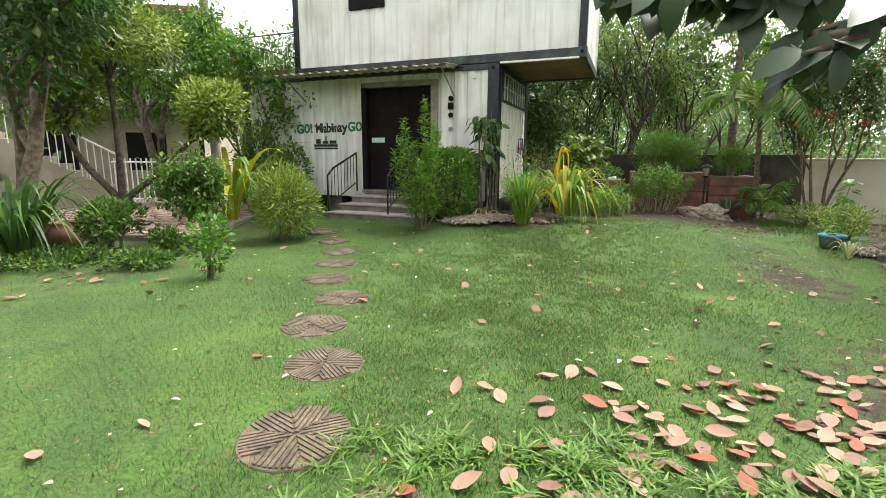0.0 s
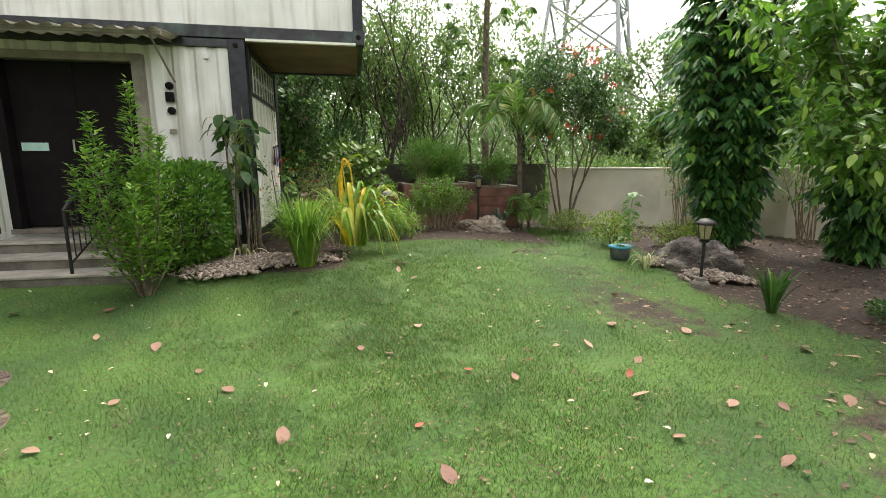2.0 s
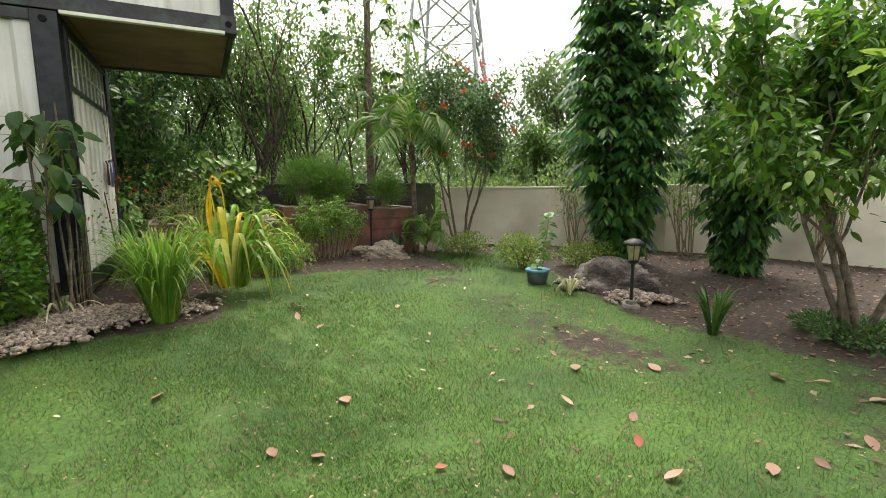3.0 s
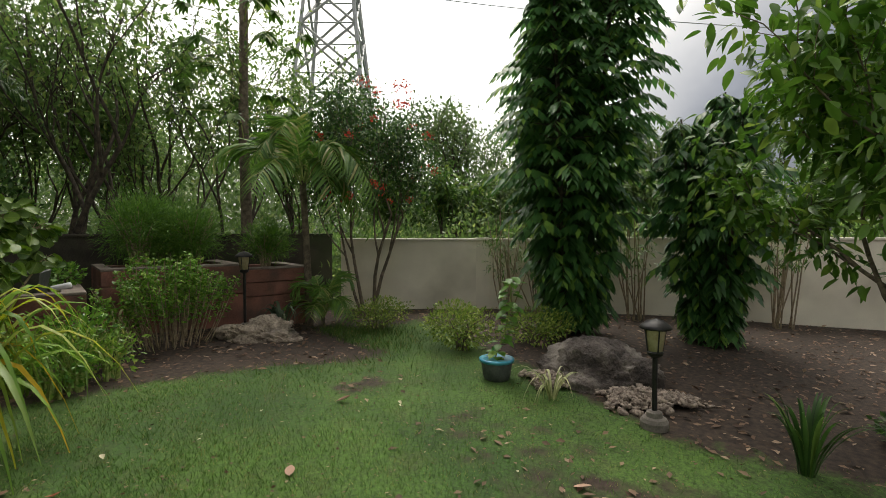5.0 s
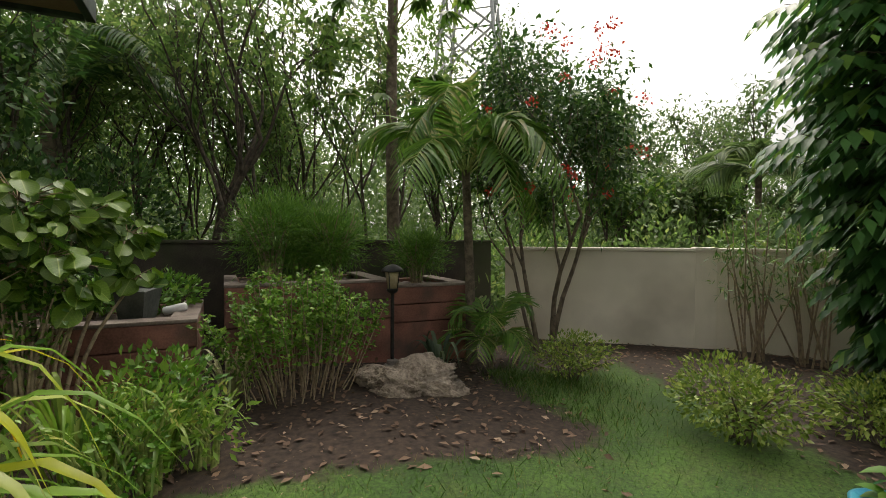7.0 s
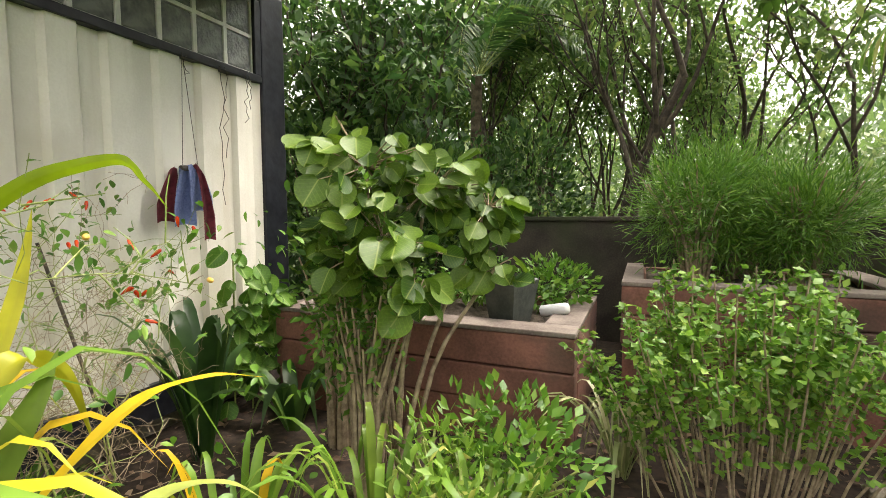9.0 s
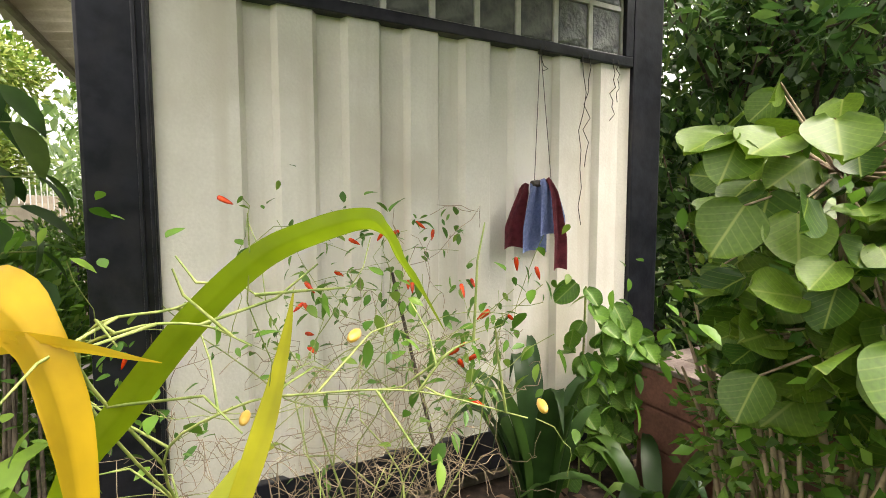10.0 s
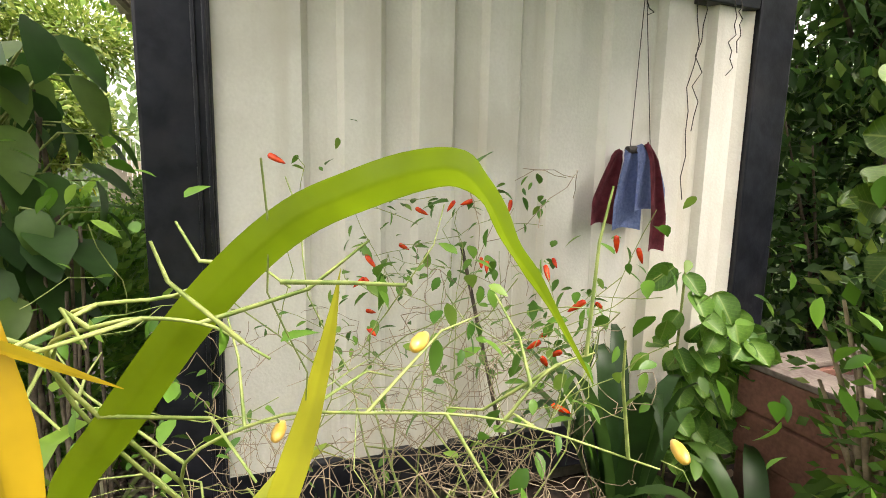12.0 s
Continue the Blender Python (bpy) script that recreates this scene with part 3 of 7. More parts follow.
def frond(base, heading, rise, reach, bend, leaflet, n=26, rng=None, droop=0.5):
    """A palm frond: a bent rib and paired leaflets. Returns rib path and leaf arrays."""
    pts = np.array(arc(base, heading, rise, reach, bend, k=14))
    tan = np.gradient(pts, axis=0)
    tan /= np.linalg.norm(tan, axis=1)[:, None]
    rib = [(p, 0.012 * (1 - 0.8 * i / 13)) for i, p in enumerate(pts)]
    P, D, N, L = [], [], [], []
    for i in range(n):
        t = 0.22 + 0.78 * i / (n - 1)
        j = t * 13
        q = min(12, int(j))
        p = pts[q] + (pts[q + 1] - pts[q]) * (j - q)
        d = tan[q]
        s = np.cross(d, (0, 0, 1.0))
        s /= np.linalg.norm(s) + 1e-9
        size = leaflet * (math.sin(math.pi * (0.12 + 0.8 * (i / (n - 1)))) * 0.8 + 0.25)
        for sgn in (-1, 1):
            P.append(p)
            D.append(d * 0.75 + s * sgn + np.array([0, 0, -0.15 if rng is None else rng.normal() * 0.12 - 0.1]))
            N.append(np.cross(s, d) + 0.35 * s * sgn)
            L.append(size)
    L = np.array(L)
    return rib, leaf_arrays(P, D, N, L, L * 0.075 + 0.006, ((0, 0.5), (0.3, 1.0), (0.7, 0.7), (1.0, 0.0)), fold=0.35, droop=droop)


def palm(name, x, y, label, trunk_h, trunk_r, n, rise, reach, bend, leaflet, seed, mat=None, lean=(0, 0), trunks=1, group="", nleaf=26):
    rng = np.random.default_rng(seed)
    ob = thing(name, Matrix.Translation((x, y, gz(x, y))), label, "palm", group)
    paths, ribs, leaves = [], [], []
    for k in range(trunks):
        a = rng.uniform(0, 6.28)
        ox, oy = (0.0, 0.0) if trunks == 1 else (0.16 * math.cos(a), 0.16 * math.sin(a))
        th = trunk_h * (1 if k == 0 else rng.uniform(0.25, 0.75))
        tip = np.array([ox * 2 + lean[0], oy * 2 + lean[1], th])
        paths.append([(np.array([ox, oy, -0.05]), trunk_r * 1.3), (np.array([ox, oy, 0]) * 1.4 + tip * np.array([0.4, 0.4, 0.5]), trunk_r), (tip, trunk_r * 0.9)])
        for i in range(n if k == 0 else max(4, n // 2)):
            h = i * 2.4 + rng.uniform(-0.3, 0.3)
            q = 0.75 + 0.35 * rng.uniform()
            steep = rng.uniform(0.5, 1.3)
            r, lv = frond(tuple(tip - np.array([0, 0, 0.1])), h, rise * steep, reach * q / max(0.8, steep), bend * rng.uniform(0.5, 1.2), leaflet * q, nleaf, rng)
            ribs.append(r)
            leaves.append(lv)
    tubes("trunk", paths, M_BARK, ob, n=10)
    tubes("rib", ribs, M_TWIG, ob, n=5)
    npmesh("fronds", *join_arrays(leaves), mat or L_PALM, ob)
    return ob


def column_tree(name, x, y, label, height, radius, seed, count, leaf=0.3, low=0.5, spires=1):
    """A narrow upright tree hung with tiers of drooping lobed leaves."""
    rng = np.random.default_rng(seed)
    ob = thing(name, Matrix.Translation((x, y, gz(x, y))), label, "tree")
    paths, P, D, N, L = [], [], [], [], []
    for s in range(spires):
        a0 = 2 * np.pi * s / spires + seed
        off = 0.0 if spires == 1 else radius * 0.42
        hh = height * (1.0 if s == 0 else rng.uniform(0.72, 0.95))
        foot = np.array([off * 0.25 * math.cos(a0), off * 0.25 * math.sin(a0), -0.05])
        top = np.array([off * math.cos(a0), off * math.sin(a0), hh])
        paths.append([(foot + (top - foot) * t, 0.05 * (1 - 0.85 * t) + 0.004) for t in np.linspace(0, 1, 8)])
        rad = radius if spires == 1 else radius * 0.66
        tiers = int((hh - low) / 0.17)
        for i in range(tiers):
            t = i / tiers
            zz = low + (hh - low) * t
            c = foot + (top - foot) * (zz / hh)
            r = rad * (0.78 + 0.22 * math.sin(i * 1.7 + s)) * (1 - t ** 5) * min(1.0, 0.3 + 1.7 * t)
            for k in range(8):
                # one compound leaf: a level rib with paired leaflets hanging from it
                a = k * 0.785 + i * 0.45 + rng.normal() * 0.16
                rr = r * rng.uniform(0.75, 1.22)
                out = np.array([math.cos(a), math.sin(a), 0])
                sd = np.array([-math.sin(a), math.cos(a), 0])
                lift = rng.uniform(0.0, 0.16)
                inner = max(0.1, rr - rng.uniform(0.42, 0.6))
                rib = [c + out * (inner + (rr - inner) * u) + np.array([0, 0, lift * u + 0.07 * math.sin(2.9 * u) - 0.16 * u ** 4]) for u in np.linspace(0, 1, 8)]
                paths.append([(c - np.array([0, 0, 0.05]), 0.009), (rib[0], 0.006), (rib[4], 0.004), (rib[7], 0.002)])
                for q, p in enumerate(rib):
                    u = q / 7
                    size = leaf * (0.55 + 0.75 * math.sin(math.pi * (0.15 + 0.75 * u))) * rng.uniform(0.9, 1.1)
                    for sgn in (-1, 1):
                        P.append(p)
                        D.append(out * (0.35 + 0.5 * u) + sd * sgn * (0.95 - 0.35 * u) + np.array([0, 0, -0.5 - 0.2 * u]) + rng.normal(size=3) * 0.05)
                        N.append(np.array([0, 0, 1.0]) + out * 0.35 + sd * sgn * 0.5)
                        L.append(size)
    tubes("trunk", paths, M_BARK_DARK, ob)
    L = np.array(L)
    v, f = leaf_arrays(P, D, N, L, L * 0.4, SMALL, fold=0.2, droop=0.22)
    npmesh("crown", v, f, L_COLUMN, ob)
    return ob

# ---- ground ----


def soil_at(x, y):
    """1 where bare soil and leaf litter take over from the turf."""
    h = HOUSE_INV @ Vector((x, y, 0))
    edge_e = 4.75 + (0.75 * (y - 5.0) if y > 5.0 else 0.12 * (y - 5.0))
    east = smooth01(edge_e - 0.3, edge_e + 0.7, x) * smooth01(9.6, 9.0, y)
    bed = smooth01(1.0, 1.6, h.x) * smooth01(0.55, 1.15, h.y + 0.12 * max(0.0, h.x - 2.6)) * smooth01(5.3, 4.4, h.x)
    back = smooth01(2.3, 2.8, h.y) * smooth01(-0.6, 0.0, h.x)
    strip = smooth01(6.5, 7.3, x + 0.57 * (y - 9.2)) * smooth01(8.6, 9.0, y)
    front = smooth01(-1.3, -0.85, h.y) * smooth01(-1.3, -0.8, h.x) * smooth01(1.6, 0.9, h.x)
    west = 0.4 * smooth01(-2.6, -3.6, x - 0.28 * (y - 4.6)) * smooth01(2.8, 3.8, y) * smooth01(-14.0, -13.0, x)
    corner = 0.74 * smooth01(0.3, 2.0, x - 0.55 * y + 0.4) * smooth01(4.2, 2.4, y)
    worn = 0.55 * smooth01(1.0, 0.2, math.hypot((x - 4.6) / 0.9, (y - 7.45) / 0.4)) + 0.4 * smooth01(1.2, 0.3, math.hypot((x - 4.3) / 0.8, (y - 6.0) / 1.3))
    thin = 0.5 * smooth01(1.6, 3.6, x) * smooth01(7.2, 5.6, y) * (0.5 + 0.9 * noise.noise(Vector((x * 0.9, y * 0.9, 7))))
    return min(1.0, max(east, bed, back, strip, front, west, corner, worn, thin))


def ground_sheet():
    near = [-9 + 0.16 * i for i in range(132)]
    xs = [-600, -200, -90, -45, -25, -16, -12, *near, 13, 15, 18, 24, 35, 60, 120, 300, 700]
    neary = [-4 + 0.16 * i for i in range(113)]
    ys = [-600, -200, -80, -40, -20, -12, -8, -6, *neary, 15, 17, 20, 25, 35, 60, 120, 300, 700]
    V = [(x, y, gz(x, y)) for y in ys for x in xs]
    w = len(xs)
    F = [(j * w + i, j * w + i + 1, (j + 1) * w + i + 1, (j + 1) * w + i) for j in range(len(ys) - 1) for i in range(w - 1)]
    ob = npmesh("ground", V, np.array(F), M_LAWN, smooth=True)
    at = ob.data.attributes.new("soil", "FLOAT", "POINT")
    vals = np.array([soil_at(x, y) if abs(x) < 20 and -6 < y < 20 else 0.4 for x, y, _ in V], dtype=np.float32)
    at.data.foreach_set("value", vals)
    return tagged(ob, "mown green lawn with bare brown soil along its beds", "ground", kind="structure")


ground_sheet()

# ---- container house ----


def corrugated(x0, x1, z0, z1, axis, at, out, pitch=0.27, deep=0.036, thick=0.012, holes=(), crest=0.16, steps=None, start=0.0):
    """A sheet of trapezoid corrugation between x0 and x1, standing in the plane `at`, bulging along out; holes are (a, b, z0, z1)."""
    bm = bmesh.new()
    cuts = [(x0, 0)]
    x = x0 + start
    while x < x1:
        for dx, d in steps or ((0.0, 0), (crest * 0.42, 0), (crest * 0.68, 1), (crest * 1.1, 1), (pitch - 0.0001, 0) if crest > 0.24 else (crest * 1.36, 0)):
            if x + dx <= x1:
                cuts.append((x + dx, d))
        x += pitch
    cuts.append((x1, 0))
    for a, b, _, _ in holes:
        for e in (a, b):
            cuts.append((e, -1))
    cuts.sort()
    line = []
    for i, (p, d) in enumerate(cuts):
        if line and p - line[-1][0] < 0.004:
            continue
        line.append((p, line[-1][1] if d < 0 and line else max(d, 0)))
    zs = sorted({z0, z1, *[h[2] for h in holes], *[h[3] for h in holes]})

    def at_pos(p, d, z):
        off = at - out * deep * d
        return (p, off, z) if axis == "x" else (off, p, z)

    grid = [[bm.verts.new(at_pos(p, d, z)) for p, d in line] for z in zs]
    for j in range(len(zs) - 1):
        for i in range(len(line) - 1):
            mx, mz = (line[i][0] + line[i + 1][0]) / 2, (zs[j] + zs[j + 1]) / 2
            if any(a < mx < b and c < mz < d for a, b, c, d in holes):
                continue
            bm.faces.new((grid[j][i], grid[j][i + 1], grid[j + 1][i + 1], grid[j + 1][i]))
    bmesh.ops.remove_doubles(bm, verts=bm.verts, dist=0.0005)
    bmesh.ops.recalc_face_normals(bm, faces=bm.faces)
    geo = bmesh.ops.solidify(bm, geom=list(bm.faces), thickness=thick)
    return bm


Z0, Z1, U0, V1 = 0.52, 3.05, -6.06, 2.66
T0, T1, TU0, TU1, TV1 = 3.06, 5.65, -4.55, 1.53, 2.5
DOOR = (-2.88, -1.28, 0.66, 2.8)

house = thing("container_house", C_HOUSE, "two stacked cream shipping containers made into a house", "house")


def build_house():
    front = part("front_wall", corrugated(U0 + 0.12, -0.2, Z0 + 0.1, Z1 - 0.1, "x", 0.05, -1, holes=[DOOR]), M_WHITE, house, "white corrugated steel wall")
    side = part("side_wall", corrugated(0.2, 2.45, Z0 + 0.02, 2.4, "y", -0.02, 1, steps=((0.0, 0), (0.115, 0), (0.138, 1), (0.247, 1), (0.2695, 0)), start=0.151), M_CREAM, house, "cream corrugated steel end wall")
    part("side_wall_low", boxed(-0.14, -0.11, 0.1, 2.55, Z0, Z1 - 0.1), M_CREAM, house)
    part("back_wall", boxed(U0, 0, V1 - 0.06, V1, Z0, Z1), M_CREAM, house)
    part("left_wall", boxed(U0, U0 + 0.05, 0.05, V1 - 0.06, Z0, Z1), M_WHITE, house)
    part("inner_floor", boxed(U0 + 0.06, -0.15, 0.12, V1 - 0.07, Z0 + 0.02, Z0 + 0.1), M_PLY, house)
    part("lower_roof", boxed(U0, 0, 0.02, V1, Z1 - 0.06, Z1), M_RUSTRAIL, house)
    for nm, d in (("corner_post", (-0.2, 0.012, -0.012, 0.2, 0.4, Z1)), ("corner_post", (-0.2, 0.012, 2.45, 2.672, 0.4, Z1)), ("corner_post", (U0 - 0.01, U0 + 0.13, -0.005, 0.16, 0.4, Z1))):
        part(nm, boxed(*d, bevel=0.012), M_BLACK, house, "glossy black steel post")
    for v in (0.148, 0.18):
        part("post_rib", boxed(0.013, 0.024, v, v + 0.013, 0.42, Z1 - 0.02, bevel=0.004), M_BLACK, house)
    part("bottom_rail", boxed(-0.13, -0.005, 0.2, 2.45, 0.34, Z0 + 0.02, bevel=0.006), M_BLACK, house)
    part("bottom_rail", boxed(U0 + 0.13, -0.2, 0.02, 0.13, 0.5, Z0 + 0.1, bevel=0.006), M_WHITE, house)
    part("top_rail", boxed(-0.13, -0.005, 0.2, 2.45, 2.98, Z1, bevel=0.006), M_BLACK, house)
    part("top_rail", boxed(U0 + 0.13, -0.2, 0.0, 0.13, Z1 - 0.1, Z1 - 0.002, bevel=0.006), M_RUSTRAIL, house)
    for i in range(4):
        part("foundation_block", boxed(U0 + 0.3 + i * 1.75, U0 + 0.7 + i * 1.75, 0.2, V1 - 0.1, -0.1, 0.5), M_CONCRETE, house)
    # upper container
    part("upper_front_wall", corrugated(TU0 + 0.1, TU1 - 0.1, T0 + 0.14, T1 - 0.1, "x", 0.01, -1, deep=0.02, crest=0.18), M_WHITE, house, "white corrugated upper wall")
    part("upper_end_wall", corrugated(0.1, TV1 - 0.1, T0 + 0.14, T1 - 0.1, "y", TU1 - 0.02, 1), M_WHITE, house)
    part("upper_end_wall", boxed(TU0 + 0.02, TU0 + 0.06, 0.1, TV1 - 0.1, T0 + 0.1, T1), M_WHITE, house)
    part("upper_back_wall", boxed(TU0, TU1, TV1 - 0.05, TV1, T0 + 0.1, T1), M_WHITE, house)
    part("upper_roof", boxed(TU0, TU1, 0, TV1, T1 - 0.05, T1), M_WHITE, house)
    part("underside", boxed(0.03, TU1 - 0.06, 0.06, TV1 - 0.06, T0 + 0.03, T0 + 0.09), M_PLY, house, "brown boarded underside of the overhang")
    part("underside", boxed(TU0 + 0.06, 0.02, 0.06, TV1 - 0.06, T0 + 0.03, T0 + 0.09), M_PLY, house)
    part("upper_rail", boxed(TU0, TU1, -0.01, 0.055, T0, T0 + 0.15, bevel=0.008), M_RUSTRAIL, house, "weathered black bottom rail")
    part("upper_rail", boxed(TU1 - 0.055, TU1 + 0.005, 0.055, TV1, T0, T0 + 0.15, bevel=0.008), M_RUSTRAIL, house)
    part("upper_rail", boxed(TU0, TU1 - 0.06, TV1 - 0.05, TV1 + 0.01, T0, T0 + 0.14, bevel=0.008), M_RUSTRAIL, house)
    part("rail_lip", boxed(0.03, TU1 - 0.1, -0.035, 0.03, T0 - 0.035, T0 - 0.002, bevel=0.004), M_CREAM, house, "pale weathered lip under the rail")
    for u in (TU0, TU1 - 0.13):
        part("upper_post", boxed(u, u + 0.135, -0.02, 0.1, T0 + 0.14, T1, bevel=0.012), M_BLACK, house)
        part("corner_casting", boxed(u - 0.01, u + 0.15, -0.025, 0.14, T0 - 0.02, T0 + 0.16, bevel=0.01), M_RUSTRAIL, house)
        # a solid dark disc stands in for the shade inside the casting's hole
        part("hole_shade_disc", lathe([(0.001, 0), (0.032, 0.0), (0.032, 0.012), (0.02, 0.014)], 14), M_DOOR, house).matrix_local = pose(u + 0.07, -0.024, T0 + 0.07, 90, 0, 0)
    part("hole_shade_disc", lathe([(0.001, 0), (0.032, 0.0), (0.032, 0.012), (0.02, 0.014)], 14), M_DOOR, house).matrix_local = pose(-0.1, -0.012, Z1 - 0.08, 90, 0, 0)
    # upper window, only its foot is low enough to be seen
    part("upper_window", boxed(-3.15, -2.35, -0.04, 0.03, 4.24, 5.2, bevel=0.01), M_DOOR, house, "dark framed window")


build_house()


def build_door():
    x0, x1, z0, z1 = DOOR
    d = thing("door_1", C_HOUSE, "dark maroon double door in a grey-brown frame", "door", kind="structure")
    leaf_left = part("door_leaf", boxed(x0 + 0.07, (x0 + x1) / 2 - 0.003, 0.13, 0.17, z0 + 0.02, z1 - 0.07, bevel=0.004), M_DOOR, d)
    leaf_right = part("door_leaf", boxed((x0 + x1) / 2 + 0.003, x1 - 0.07, 0.13, 0.17, z0 + 0.02, z1 - 0.07, bevel=0.004), M_DOOR, d)
    part("jamb", boxed(x0 - 0.04, x0 + 0.07, -0.02, 0.18, z0, z1, bevel=0.006), M_DOOR, d)
    part("jamb", boxed(x1 - 0.07, x1 + 0.06, -0.02, 0.18, z0, z1, bevel=0.006), M_FRAME, d, "grey-brown door jamb")
    part("lintel", boxed(x0 - 0.04, x1 + 0.06, -0.02, 0.18, z1 - 0.068, z1 + 0.03, bevel=0.006), M_FRAME, d)
    part("threshold", boxed(x0 - 0.04, x1 + 0.06, -0.06, 0.18, z0 - 0.06, z0, bevel=0.006), M_CONCRETE, d)
    part("door_handle", rodded((-2.16, 0.10, 1.62), (-2.16, 0.10, 1.78), 0.012), M_STEEL, leaf_right)
    part("sign_plate", boxed(x0 + 0.12, x0 + 0.42, 0.118, 0.128, 1.64, 1.74), M_SIGN, leaf_left, "pale teal sign plate")


build_door()


def side_window():
    w = thing("window_1", C_HOUSE, "long high window of glass blocks in a black frame", "window", kind="structure")
    a0, a1, b0, b1 = 0.36, 2.44, 2.4, 2.98
    part("window_frame", boxed(-0.1, 0.012, a0 - 0.06, a1 + 0.005, b0, b0 + 0.05, bevel=0.005), M_BLACK, w)
    part("window_frame", boxed(-0.1, 0.012, a0 - 0.06, a1 + 0.005, b1 - 0.03, b1, bevel=0.005), M_BLACK, w)
    part("window_frame", boxed(-0.1, 0.012, a1 - 0.05, a1 + 0.005, b0 + 0.05, b1 - 0.03, bevel=0.005), M_BLACK, w)
    part("window_frame", boxed(-0.1, 0.012, a0 - 0.06, a0, b0 + 0.05, b1 - 0.03, bevel=0.005), M_BLACK, w)
    glass = surface("glass_block", (0.1, 0.11, 0.11), (0.2, 0.21, 0.2), scale=14, rough=0.12, bump=1.0, grain=24, depth=0.02)
    joint = surface("block_joint", (0.6, 0.6, 0.57), (0.7, 0.7, 0.67), scale=20, rough=0.7)
    cols, rows_ = 9, 2
    cw, rh = (a1 - 0.05 - a0) / cols, (b1 - 0.03 - b0 - 0.05) / rows_
    shared = boxed(-0.05, 0.0, 0.014, cw - 0.014, 0.014, rh - 0.014, bevel=0.012)
    first = None
    for i in range(cols):
        for j in range(rows_):
            if first is None:
                ob = first = part("pane", shared, glass, w, "rippled glass block")
            else:
                ob = new("pane", first.data)
                ob.parent = w
            ob.matrix_local = pose(-0.022, a0 + i * cw, b0 + 0.05 + j * rh)
    for i in range(cols + 1):
        part("glazing_bar", boxed(-0.06, -0.014, a0 + i * cw - 0.013, a0 + i * cw + 0.013, b0 + 0.05, b1 - 0.03), joint, w)
    for j in range(rows_ + 1):
        part("glazing_bar", boxed(-0.06, -0.016, a0, a1 - 0.05, b0 + 0.05 + j * rh - 0.012, b0 + 0.05 + j * rh + 0.012), joint, w)


side_window()


def awning():
    a = thing("awning", C_HOUSE, "weathered corrugated sheet awning over the door", "awning")
    bm = bmesh.new()
    n, x0, x1 = 96, -4.5, -0.72
    rows_ = ((0.0, 3.03), (-0.42, 2.99), (-0.85, 2.93))
    grid = [[bm.verts.new((x0 + (x1 - x0) * i / n, y, z + 0.022 * math.sin(i * math.pi / 2.6))) for i in range(n + 1)] for y, z in rows_]
    for p, q in zip(grid, grid[1:]):
        for i in range(n):
            bm.faces.new((p[i], p[i + 1], q[i + 1], q[i]))
    bmesh.ops.solidify(bm, geom=list(bm.faces), thickness=0.006)
    part("sheet", bm, M_ROOF, a, smooth=True)
    for x in (-4.3, -0.86):
        part("strut", rodded((x, -0.02, 2.5), (x, -0.72, 2.92), 0.014), M_FRAME, a)
        part("arm", rodded((x, -0.02, 2.99), (x, -0.82, 2.91), 0.014), M_FRAME, a)
    part("batten", boxed(x0, x1, -0.76, -0.72, 2.89, 2.925), M_FRAME, a)


awning()


def front_steps():
    s = thing("door_steps", C_HOUSE, "three grey concrete steps up to the door", "steps")
    for i in range(3):
        part("step", boxed(-3.0 + 0.04 * i, -1.15, -1.2 + 0.36 * i, 0.0, 0.0, 0.29 + 0.135 * i - 0.034, bevel=0.01), M_CONCRETE, s)
        # the tread slab is paler than the step body
        part("tread", boxed(-3.02 + 0.04 * i, -1.13, -1.225 + 0.36 * i, 0.0, 0.29 + 0.135 * i - 0.032, 0.29 + 0.135 * i, bevel=0.01), M_TREAD, s, "pale step tread slab")
    for name, xx in (("handrail", -3.02), ("handrail", -1.72)):
        h = thing(name, C_HOUSE, "black wrought iron handrail beside the steps", "railing", "step handrails")
        top = [(-1.15, 0.98), (-0.95, 1.12), (-0.1, 1.42)]
        part("post", rodded((xx, -1.15, 0.2), (xx, -1.15, 0.98), 0.018), M_IRON, h)
        part("post", rodded((xx, -0.1, 0.62), (xx, -0.1, 1.42), 0.018), M_IRON, h)
        for (y0, z0), (y1, z1) in zip(top, top[1:]):
            part("rail", rodded((xx, y0, z0), (xx, y1, z1), 0.02), M_IRON, h)
        part("rail", rodded((xx, -1.15, 0.4), (xx, -0.1, 0.82), 0.012), M_IRON, h)
        for i in range(1, 9):
            t = i / 9
            y = -1.15 + 1.05 * t
            z = 1.02 + 0.4 * t
            part("baluster", rodded((xx, y, 0.4 + 0.42 * t), (xx, y, z + 0.02), 0.007, n=6), M_IRON, h)


front_steps()


def rib_depth(x, x0=U0 + 0.12, pitch=0.27, deep=0.036, crest=0.16):
    """How far the front sheet lies behind its crests at x."""
    k = (x - x0) % pitch
    a, b, c, d = crest * 0.42, crest * 0.68, crest * 1.1, crest * 1.36
    if k < a or k > d:
        return 0.0
    return deep * (1.0 if b <= k <= c else (k - a) / (b - a) if k < b else (d - k) / (d - c))


